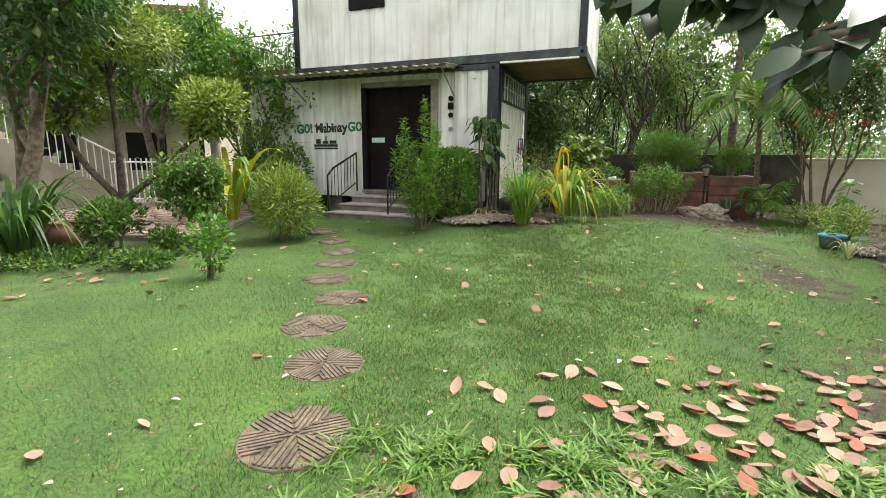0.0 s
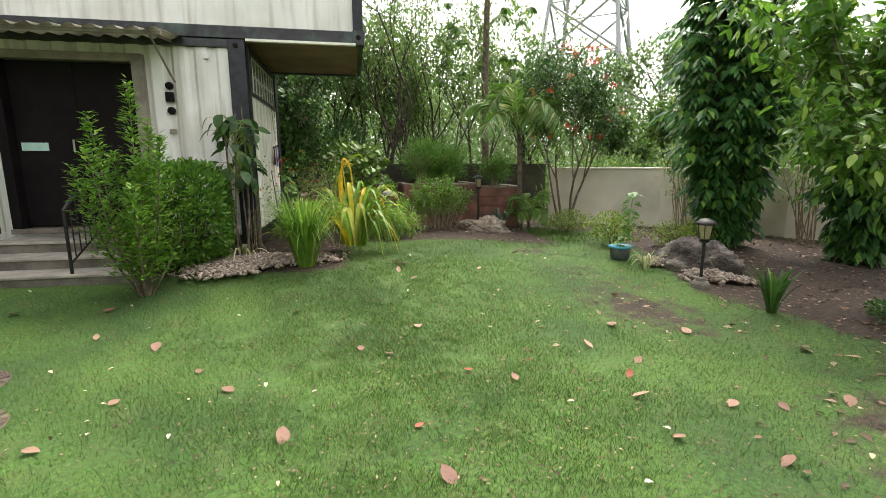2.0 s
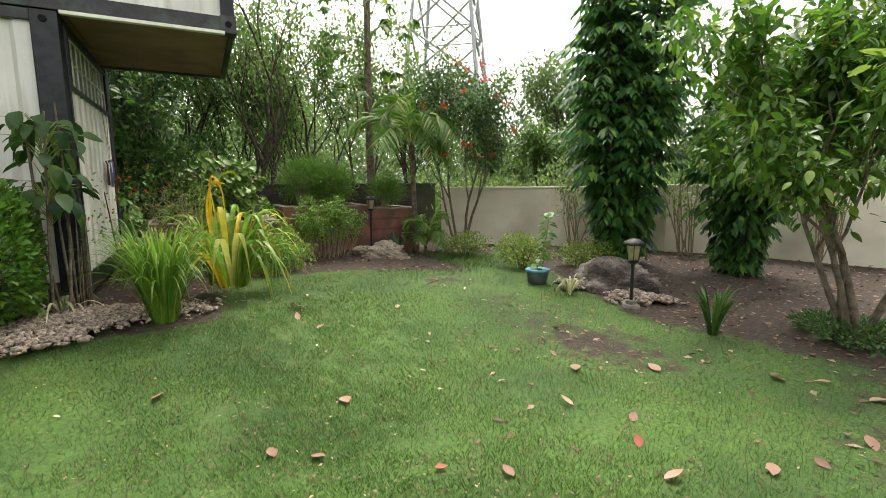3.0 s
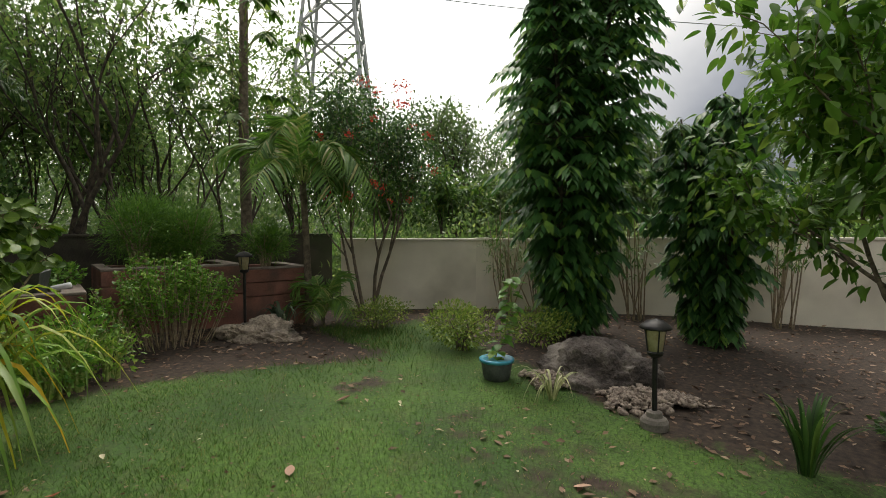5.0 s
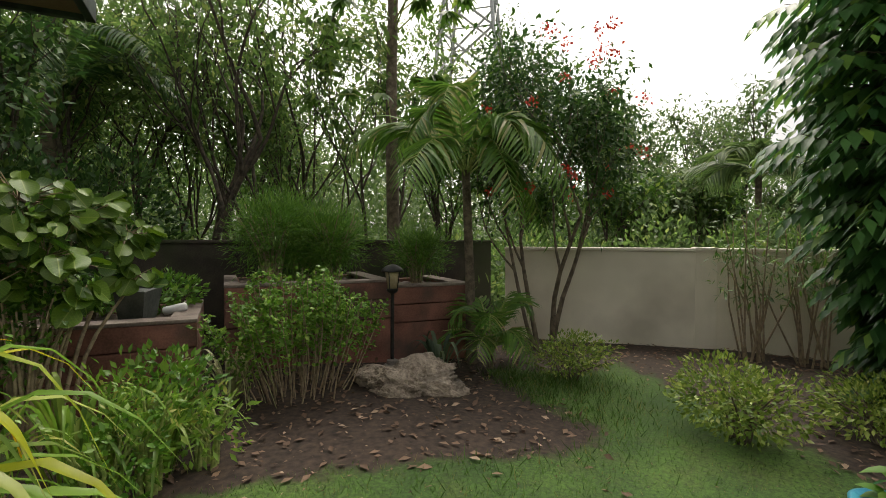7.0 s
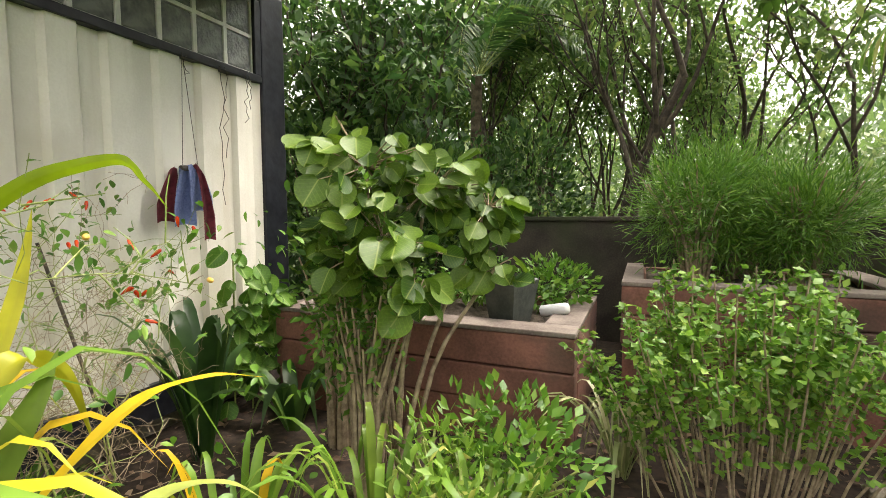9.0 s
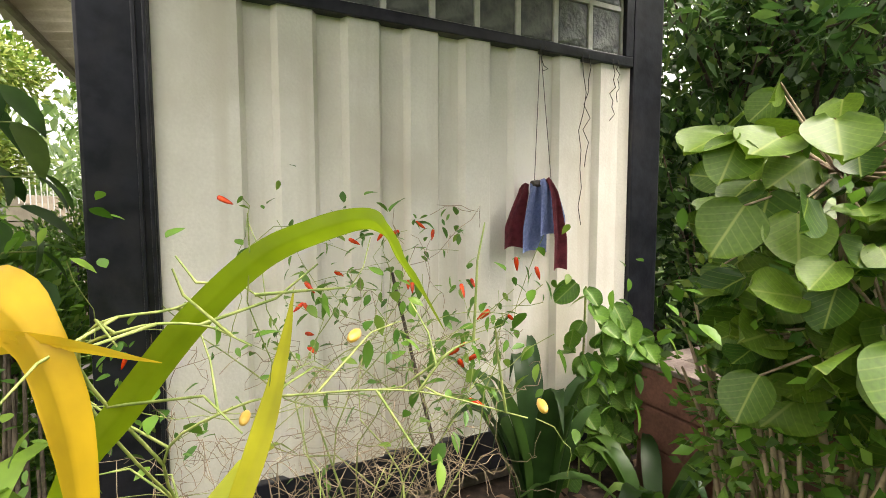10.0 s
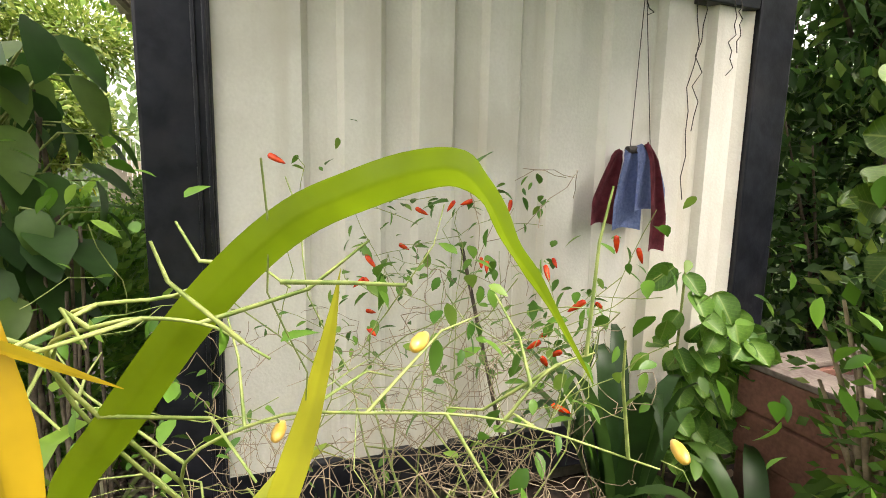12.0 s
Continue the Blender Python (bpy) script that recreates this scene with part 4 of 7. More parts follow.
def lay_on_ribs(bm, back):
    """Cut a flat painted shape at the ribs' edges and lay it on the sheet."""
    lo, hi = min(v.co.x for v in bm.verts), max(v.co.x for v in bm.verts)
    n = int((lo - U0) / 0.27) - 1
    while U0 + 0.12 + n * 0.27 < hi:
        for e in (0.42, 0.68, 1.1, 1.36):
            x = U0 + 0.12 + n * 0.27 + 0.16 * e
            bmesh.ops.bisect_plane(bm, geom=bm.verts[:] + bm.edges[:] + bm.faces[:], plane_co=(x, 0, 0), plane_no=(1, 0, 0))
        n += 1
    for v in bm.verts:
        v.co.y += back + rib_depth(v.co.x)


def lettering():
    sign = thing("painted_sign", C_HOUSE, "painted wall sign in green and black letters", "sign")
    for txt, x, z, size, mat, turn in (("GO!", -4.62, 1.85, 0.27, M_GREENPAINT, 0.03), ("Mabinay", -4.13, 1.86, 0.275, M_BLACKPAINT, 0.02), ("GO!", -3.29, 1.88, 0.27, M_GREENPAINT, 0.0)):
        c = bpy.data.curves.new("letters", "FONT")
        c.body, c.size, c.extrude, c.offset, c.space_character = txt, size, 0.0015, 0.01, 0.98
        ob = new("letters", c)
        bpy.context.view_layer.update()
        me = bpy.data.meshes.new_from_object(ob.evaluated_get(bpy.context.evaluated_depsgraph_get()))
        bpy.data.objects.remove(ob)
        bm = bmesh.new()
        bm.from_mesh(me)
        wide = max(v.co.x for v in bm.verts) - min(v.co.x for v in bm.verts)
        want = {"GO!": 0.4, "Mabinay": 0.8}[txt]
        bm.transform(pose(x, 0, z, 90, -math.degrees(turn), 0) @ Matrix.Diagonal((want / wide, 1, 1, 1)))
        lay_on_ribs(bm, 0.034)
        part("letters", bm, mat, sign)
    logo = thing("painted_logo", C_HOUSE, "small dark painted logo of bars under the sign", "sign")
    for i, (x0, x1, z0, z1) in enumerate(((-4.2, -3.56, 1.5, 1.54), (-4.2, -3.56, 1.555, 1.61), (-4.15, -4.0, 1.62, 1.72), (-3.96, -3.8, 1.62, 1.68), (-3.77, -3.62, 1.62, 1.69), (-3.9, -3.86, 1.68, 1.78))):
        bm = boxed(x0, x1, -0.0015, 0.0015, z0, z1)
        lay_on_ribs(bm, 0.034)
        part("bar", bm, M_BLACKPAINT, logo)


lettering()


def wall_fittings():
    i = thing("wall_intercom", C_HOUSE, "dark wall intercom and round bell plate by the door", "intercom")
    part("plate", boxed(-1.0, -0.9, 0.0, 0.05, 2.26, 2.38, bevel=0.012), M_DOOR, i)
    part("lens", lathe([(0.001, 0), (0.05, 0), (0.045, 0.03), (0.02, 0.045)], 18), M_DOOR, i).matrix_local = pose(-0.95, 0.05, 2.46, 90, 0, 0)
    part("bell", lathe([(0.001, 0), (0.05, 0), (0.045, 0.03), (0.02, 0.04)], 18), M_DOOR, i).matrix_local = pose(-0.95, 0.05, 2.15, 90, 0, 0)
    part("label", boxed(-0.99, -0.91, 0.03, 0.05, 1.86, 1.92, bevel=0.004), M_FRAME, i)
    b = thing("wall_bracket", C_HOUSE, "small white bracket high on the wall", "bracket")
    part("plate", boxed(-0.5, -0.44, 0.0, 0.05, 2.8, 2.86, bevel=0.006), M_PIPE, b)


wall_fittings()


def roof_terrace():
    t = thing("roof_terrace_rail", C_HOUSE, "white metal railing on the lower roof", "railing")
    part("slab", boxed(U0 - 0.4, TU0 - 0.03, 0.1, V1, Z1 + 0.002, Z1 + 0.2, bevel=0.01), surface("pink_brown_slab", (0.3, 0.2, 0.16), (0.4, 0.3, 0.24), scale=4), t)
    for z in (3.35, 4.0):
        part("rail", rodded((U0 - 0.4, 0.14, z), (TU0 - 0.04, 0.14, z), 0.016), M_IRON if z > 3.9 else M_RAILWHITE, t)
    for i in range(15):
        x = U0 - 0.36 + i * 0.13
        part("baluster", rodded((x, 0.14, 3.25), (x, 0.14, 4.0), 0.009, n=6), M_RAILWHITE, t)
    part("brace", rodded((U0 - 0.3, 0.12, 3.95), (TU0 - 0.04, 0.12, 3.45), 0.014), M_IRON, t)
    p = thing("utility_pole", Matrix.Translation((-7.6, 16, 0)), "grey concrete utility pole behind the house", "pole")
    part("shaft", rodded((0, 0, 0), (0, 0, 10), 0.16, 0.11, 12), M_CONCRETE, p)


roof_terrace()


def hanging_cloth():
    h = thing("hanging_cloths", C_HOUSE, "maroon and blue cloths hung over a wire hook on the wall", "cloth")
    for name, v0, v1, zt, zb, mat, off in (("maroon_cloth", 1.6, 1.71, 1.75, 1.44, M_CLOTHRED, 0.04), ("blue_cloth", 1.69, 1.83, 1.76, 1.42, M_CLOTHBLUE, 0.06), ("blue_cloth", 1.78, 1.93, 1.77, 1.5, M_CLOTHBLUE, 0.078), ("maroon_cloth", 1.85, 1.93, 1.775, 1.33, M_CLOTHRED, 0.096)):
        bm = bmesh.new()
        nx, nz = 8, 14
        grid = []
        for j in range(nz + 1):
            t = j / nz
            row = []
            for i in range(nx + 1):
                s = i / nx
                narrow = 0.4 + 0.6 * min(1.0, t * 1.5) ** 0.7
                vv = 1.8 + (v0 + (v1 - v0) * s - 1.8) * narrow
                row.append(bm.verts.new((off + 0.012 * math.sin(s * 6 + t * 2) - 0.03 * max(0, 0.15 - t) * 5, vv, zt - (zt - zb) * t + 0.012 * math.sin(s * 3))))
            grid.append(row)
        for p, q in zip(grid, grid[1:]):
            for i in range(nx):
                bm.faces.new((p[i], p[i + 1], q[i + 1], q[i]))
        bmesh.ops.solidify(bm, geom=list(bm.faces), thickness=0.006)
        part(name, bm, mat, h, smooth=True)
    part("hanger", rodded((0.05, 1.755, 1.752), (0.05, 1.86, 1.762), 0.016, n=12), M_WIRE, h)
    for v in (1.77, 1.87):
        part("wire", rodded((0.05, v, 1.77), (0.016, 1.82, 2.42), 0.0018, n=5), M_WIRE, h)
    w = thing("loose_wires", C_HOUSE, "thin dark wires hanging down the wall under the window", "wire")
    rng = np.random.default_rng(4)
    for v, zb in ((2.09, 1.55), (2.12, 1.85), (2.3, 2.1), (2.33, 2.2), (1.84, 2.3)):
        pts = [((0.016 + 0.004 * math.sin(k), v + 0.012 * rng.normal(), 2.42 - (2.42 - zb) * k / 9), 0.0022) for k in range(10)]
        tubes("wire", [[(np.array(p), r) for p, r in pts]], M_WIRE, w, n=5)


hanging_cloth()

# ---- garden walls, planters, paving ----


def wall_run(name, a, b, h, mat, label, thick=0.15, cap=True, z=-0.1):
    a, b = Vector(a), Vector(b)
    d = b - a
    m = Matrix.Translation((a.x, a.y, 0)) @ Matrix.Rotation(math.atan2(d.y, d.x), 4, "Z")
    w = thing(name, m, label, "wall", kind="structure")
    bm = bmesh.new()
    box(bm, 0, d.length, 0, thick, z, h)
    part("wall_body", bm, mat, w)
    if cap:
        part("coping", boxed(-0.01, d.length + 0.01, -0.025, thick + 0.025, h + 0.002, h + 0.045, bevel=0.01), mat, w)
    return w


wall_run("wall_north_east", (8.0, 10.55), (9.3, 8.3), 1.33, M_PERIM, "cream rendered garden wall with rain stains")
wall_run("wall_east", (9.36, 8.3), (9.85, 6.05), 1.33, M_PERIM, "cream rendered garden wall with rain stains")
wall_run("wall_east_far", (9.8, 6.0), (11.6, -2.0), 1.36, M_PERIM, "cream rendered garden wall with rain stains")
wall_run("wall_south_east", (11.6, -2.0), (12.0, -9.0), 1.36, M_PERIM, "cream rendered garden wall")
wall_run("wall_pilaster", (9.22, 8.42), (9.34, 8.2), 1.34, M_PERIM, "cream wall end pier", thick=0.2)
wall_run("wall_pilaster_east", (9.72, 6.18), (9.8, 5.9), 1.37, M_PERIM, "cream wall end pier", thick=0.2)


def planter(name, x0, x1, y0, y1, z1, label, cap=0.12):
    p = thing(name, C_HOUSE, label, "planter")
    courses = ((0.0, z1 - 0.42), (z1 - 0.412, z1 - 0.22), (z1 - 0.212, z1 - 0.03))
    for a, b in courses:
        k = 0.0 if a == 0.0 else 0.012
        part("front_course", boxed(x0 - k, x1 + k, y0 - k, y0 + 0.14, a, b, bevel=0.012), M_BRICKY, p)
        part("side_course", boxed(x1 - 0.14, x1 + k + 0.002, y0 + 0.142, y1, a, b, bevel=0.012), M_BRICKY, p)
        part("side_course", boxed(x0 - k - 0.002, x0 + 0.14, y0 + 0.142, y1, a, b, bevel=0.012), M_BRICKY, p)
    part("back", boxed(x0 + 0.142, x1 - 0.142, y1 - 0.12, y1, 0.0, z1 - 0.03), M_BRICKY, p)
    part("rim", boxed(x0 - 0.015, x1 + 0.015, y0 - 0.015, y0 + cap + 0.06, z1 - 0.028, z1, bevel=0.008), M_CAP, p)
    part("rim", boxed(x1 - cap - 0.06, x1 + 0.015, y0 + cap + 0.062, y1, z1 - 0.028, z1, bevel=0.008), M_CAP, p)
    part("rim", boxed(x0 - 0.015, x0 + cap, y0 + cap + 0.062, y1, z1 - 0.028, z1, bevel=0.008), M_CAP, p)
    bm = bmesh.new()
    bmesh.ops.create_grid(bm, x_segments=24, y_segments=18, size=0.5)
    for v in bm.verts:
        v.co = Vector(((x0 + x1) / 2 + v.co.x * (x1 - x0 - 0.28), (y0 + y1) / 2 + v.co.y * (y1 - y0 - 0.26), z1 - 0.07 + 0.05 * noise.noise(v.co * 9)))
    part("soil", bm, surface("planter_soil", (0.035, 0.025, 0.018), (0.11, 0.085, 0.065), scale=18, rough=0.95, bump=0.8), p, smooth=True)
    return p


planter("planter_low", 0.25, 2.17, 2.82 - 0.54, 3.5, 0.88, "brown rendered brick planter with a worn rim")
planter("planter_high", 2.38, 4.0, 3.1, 4.4, 1.05, "brown rendered brick planter, higher")
planter("planter_end", 4.03, 4.98, 3.13, 4.35, 0.98, "brown rendered brick planter, lower end")
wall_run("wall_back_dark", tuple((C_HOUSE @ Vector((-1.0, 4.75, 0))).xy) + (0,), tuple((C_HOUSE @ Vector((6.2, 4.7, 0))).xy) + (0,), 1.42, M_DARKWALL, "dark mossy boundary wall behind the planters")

# ---- stepping stones ----


def stepping_stone(x, y, r, turn):
    """A round stone with a stamped pattern of ray-like ribs."""
    s = thing("stepping_stone", Matrix.Translation((x, y, gz(x, y) - 0.01)) @ Matrix.Rotation(turn, 4, "Z"), "round brown stepping stone with pressed ribs, set in the lawn", "stepping stone", "stepping stones across the lawn")
    part("disc", lathe([(r * 0.98, -0.06), (r, 0.0), (r, 0.008), (r * 0.985, 0.014), (r * 0.3, 0.014)], 40), M_STONE, s)
    for k in range(6):
        a = k * math.pi / 3
        bm = bmesh.new()
        for i in range(7):
            off = (i - 3) * r * 0.1
            x0 = abs(off) * 0.9 + r * 0.05
            x1 = math.sqrt(max(0.0, (r * 0.95) ** 2 - off * off))
            slant = 0.35 if k % 2 else -0.35
            m = Matrix.Rotation(a, 4, "Z")
            lim = math.tan(math.pi / 6)
            x0 = max(r * 0.06, abs(off) / lim)
            if x1 - x0 > 0.02:
                box(bm, x0, x1, off - r * 0.032, off + r * 0.032, 0.012, 0.024, m=m)
        part("ribs", bm, M_STONE, s)
    return s


STONES = ((-0.69, 2.02, 0.265), (-0.75, 2.8, 0.25), (-1.0, 3.5, 0.26), (-0.95, 4.28, 0.26), (-1.25, 4.98, 0.26), (-1.33, 5.75, 0.26), (-1.43, 6.45, 0.25), (-1.7, 7.25, 0.25), (-2.05, 8.05, 0.36), (-0.2, 1.42, 0.25))
for i, (sx, sy, sr) in enumerate(STONES):
    stepping_stone(sx, sy, sr, 0.4 + i * 0.7)

# ---- rocks ----


def rock(name, x, y, label, sx, sy, sz, seed, mat, sink=0.3, turn=0.0, crag=0.35):
    bm = bmesh.new()
    bmesh.ops.create_icosphere(bm, subdivisions=5, radius=1.0)
    for v in bm.verts:
        p = v.co.copy()
        q = p * 1.3 + Vector((seed, 0, 0))
        d = 1 + crag * noise.noise(q) + crag * 0.5 * abs(noise.noise(q * 2.3)) + crag * 0.4 * (0.3 - abs(noise.noise(q * 5.0))) + crag * 0.24 * noise.noise(q * 12) + crag * 0.1 * noise.noise(q * 27)
        v.co = Vector((p.x * d * sx, p.y * d * sy, p.z * d * sz))
    me = bpy.data.meshes.new(name)
    bm.to_mesh(me)
    bm.free()
    me.materials.append(mat)
    me.shade_smooth()
    ob = new(name, me)
    ob.matrix_world = Matrix.Translation((x, y, gz(x, y) + sz * (1 - sink) - sz * 0.5)) @ Matrix.Rotation(turn, 4, "Z")
    return tagged(ob, label, "rock")


rock("rock", 5.4, 9.66, "pitted pale limestone rock at the edge of the lawn", 0.42, 0.27, 0.2, 3.1, M_ROCK, turn=-0.5, crag=0.55)
rock("boulder", 5.98, 5.72, "large dark boulder with pale edges in the bed", 0.34, 0.45, 0.3, 8.3, M_BOULDER, turn=0.2, crag=0.42)


def garden_lamp(x, y, h, label):
    g = thing("garden_lamp", Matrix.Translation((x, y, gz(x, y))), label, "lamp", "garden path lamps")
    part("base", lathe([(0.1, -0.03), (0.1, 0.05), (0.085, 0.075), (0.06, 0.085), (0.055, 0.12), (0.03, 0.13)], 24), M_CONCRETE, g, "concrete foot", smooth=False)
    part("post", rodded((0, 0, 0.1), (0, 0, h - 0.26), 0.019, n=12), M_IRON, g)
    part("collar", lathe([(0.03, h - 0.29), (0.055, h - 0.27), (0.06, h - 0.25), (0.05, h - 0.24)], 20), M_IRON, g)
    glass = surface("amber_lamp_glass", (0.4, 0.33, 0.2), (0.55, 0.47, 0.32), scale=10, rough=0.2, bump=0.1)
    pane_ = part("glass", lathe([(0.052, h - 0.24), (0.072, h - 0.08), (0.074, h - 0.075)], 20), glass, g, "smoky amber glass", smooth=True)
    for k in range(4):
        a = k * math.pi / 2 + 0.4
        part("cage_bar", rodded((0.055 * math.cos(a), 0.055 * math.sin(a), h - 0.245), (0.078 * math.cos(a), 0.078 * math.sin(a), h - 0.07), 0.005, n=6), M_IRON, pane_)
    part("cap", lathe([(0.11, h - 0.075), (0.115, h - 0.065), (0.1, h - 0.045), (0.06, h - 0.015), (0.025, h - 0.004), (0.01, h)], 24), M_IRON, g, "black domed cap", smooth=True)
    return g


garden_lamp(5.13, 5.17, 0.82, "black garden lamp with domed cap and amber glass")
garden_lamp(5.62, 10.2, 1.08, "black garden lamp before the brown planter")

# ---- potted plants ----


def glazed_pot():
    p = thing("potted_plant", Matrix.Translation((5.5, 6.57, gz(5.5, 6.57) - 0.03)), "young climbing plant in a turquoise-rimmed dark pot", "potted plant")
    part("pot", lathe([(0.1, 0.0), (0.13, 0.06), (0.15, 0.2), (0.145, 0.215), (0.12, 0.2), (0.11, 0.19)], 28), M_POT, p, smooth=True)
    part("rim", lathe([(0.135, 0.195), (0.165, 0.2), (0.168, 0.225), (0.15, 0.232), (0.128, 0.222)], 28), M_BLUE, p, "turquoise glazed rim", smooth=True)
    part("soil", lathe([(0.001, 0.19), (0.125, 0.195), (0.12, 0.205), (0.001, 0.208)], 20), M_BARK_DARK, p)
    rng = np.random.default_rng(7)
    stem = [(np.array([0.02 * math.sin(k), 0.03 * math.cos(k * 0.7) - 0.02 * k, 0.18 + k * 0.098]), 0.007) for k in range(9)]
    tubes("stem", [stem], M_TWIG, p)
    P, D, N = [], [], []
    for s, _ in stem[1:]:
        for k in range(7):
            a = rng.uniform(0, 6.28)
            P.append(s + np.array([0.03 * math.cos(a), 0.03 * math.sin(a), rng.normal() * 0.03]))
            D.append((math.cos(a), math.sin(a), rng.uniform(-0.5, 0.3)))
            N.append((0.3 * math.cos(a), 0.3 * math.sin(a), 1))
    npmesh("leaves", *leaf_arrays(P, D, N, 0.12 * rng.uniform(0.7, 1.2, len(P)), 0.085, OVATE), L_FRESH, p)


glazed_pot()

# ---- plants of the lawn's edge ----
strap_clump("grass_clump", 1.36, 8.05, "dense clump of bright green grass-like blades", 400, 0.98, 0.6, 0.36, 0.02, [(L_STRAP, 0.8), (L_FRESH, 0.2)], 11, foot=0.12, category="plant")


def smooth_line(pts, n=6):
    """A Catmull-Rom line through a few points."""
    pts = [np.array(q, dtype=float) for q in pts]
    full = [2 * pts[0] - pts[1], *pts, 2 * pts[-1] - pts[-2]]
    out = []
    for i in range(1, len(full) - 2):
        p0, p1, p2, p3 = full[i - 1:i + 3]
        for k in range(n):
            t = k / n
            out.append(0.5 * (2 * p1 + (p2 - p0) * t + (2 * p0 - 5 * p1 + 4 * p2 - p3) * t * t + (3 * p1 - p0 - 3 * p2 + p3) * t ** 3))
    out.append(pts[-1])
    return out


def yellow_plant():
    """A cane plant with long green-yellow straps, some arching far out over the bed."""
    ob = strap_clump("yellow_strap_plant", 2.2, 8.5, "tall plant with arching yellow-green strap leaves", 72, 1.2, 0.78, 0.9, 0.066, [(L_YELLOW, 0.17), (L_STRAP, 0.55), (L_LIME, 0.28)], 21, foot=0.16, z0=0.1, spreadz=0.5, each=True, lean=-0.5)
    base = np.array([2.2, 8.5, gz(2.2, 8.5)])
    up = np.array([0.25, -0.25, 1.0])
    flat = None
    own = (
        (((2.12, 8.62, 0.4), (2.05, 8.78, 0.9), (2.07, 8.84, 1.15), (2.112, 8.862, 1.249), (2.182, 8.903, 1.34), (2.284, 8.959, 1.468), (2.374, 9.007, 1.554), (2.457, 9.035, 1.589), (2.521, 9.053, 1.603), (2.551, 9.057, 1.591), (2.573, 9.059, 1.562), (2.593, 9.063, 1.539), (2.62, 9.071, 1.498)), 0.061, L_LEAFARCH, up),
        (((2.22, 8.7, 0.4), (2.25, 8.9, 0.9), (2.268, 9.045, 1.25), (2.272, 9.093, 1.4), (2.276, 9.112, 1.5)), 0.034, L_YELLOW, (1.0, 0.9, 0.1)),
        (((2.14, 8.6, 0.4), (2.08, 8.64, 1.0), (2.1, 8.7, 1.4), (2.16, 8.75, 1.52), (2.24, 8.8, 1.5), (2.3, 8.83, 1.38), (2.32, 8.84, 1.15), (2.325, 8.85, 0.95)), 0.075, L_GOLD, (0.8, 0.8, 0.2)),
        (((2.14, 8.6, 0.4), (2.06, 8.66, 1.1), (2.12, 8.72, 1.42), (2.24, 8.8, 1.47), (2.38, 8.9, 1.455)), 0.05, L_GOLD, up),
        (((2.24, 8.62, 0.3), (2.4, 8.8, 0.8), (2.55, 8.98, 1.06), (2.66, 9.12, 1.1), (2.76, 9.24, 1.06)), 0.05, L_GOLD, flat),
        (((2.24, 8.6, 0.3), (2.42, 8.75, 0.7), (2.58, 8.98, 0.86), (2.7, 9.12, 0.84), (2.8, 9.22, 0.7)), 0.05, L_LIME, flat),
        (((2.2, 8.62, 0.4), (2.24, 8.8, 0.9), (2.3, 8.93, 1.12), (2.34, 9.0, 1.18), (2.38, 9.06, 1.12), (2.4, 9.1, 0.95)), 0.06, L_YELLOW, (0.8, 0.7, 0.0)),
        (((2.2, 8.62, 0.3), (2.28, 8.78, 0.7), (2.34, 8.9, 0.95), (2.38, 8.98, 1.1), (2.4, 9.02, 1.2)), 0.07, L_LIME, (0.8, 0.6, 0.0)),
        (((2.24, 8.4, 0.3), (2.4, 8.3, 0.9), (2.55, 8.2, 1.1), (2.66, 8.13, 1.05), (2.74, 8.1, 0.85)), 0.06, L_YELLOW, flat),
        (((2.24, 8.45, 0.3), (2.4, 8.5, 0.85), (2.56, 8.55, 1.0), (2.68, 8.6, 0.92), (2.74, 8.62, 0.72)), 0.055, L_YELLOW, flat))
    for pts, w, m, sd in own:
        line = np.array(smooth_line(pts)) - base
        sides = None
        if sd is not None:
            tan = np.gradient(line, axis=0)
            tan /= np.linalg.norm(tan, axis=1)[:, None]
            s = np.broadcast_to(np.array(sd, dtype=float), line.shape)
            sides = s - tan * np.sum(s * tan, axis=1)[:, None]
        v, f = ribbon(line, w, fold=0.26, sides=sides, taper=0.85 if m is L_LEAFARCH else 0.0, ripple=0.045)
        npmesh("leaf", v, f, m, ob, smooth=True)
    return ob


yellow_plant()
strap_clump("yellow_strap_plant", 2.12, 8.78, "younger yellow-green strap plant beside the tall one", 24, 1.05, 0.45, 0.5, 0.06, [(L_YELLOW, 0.6), (L_LIME, 0.4)], 22, foot=0.1, z0=0.1, spreadz=0.5, each=True, lean=1.4)


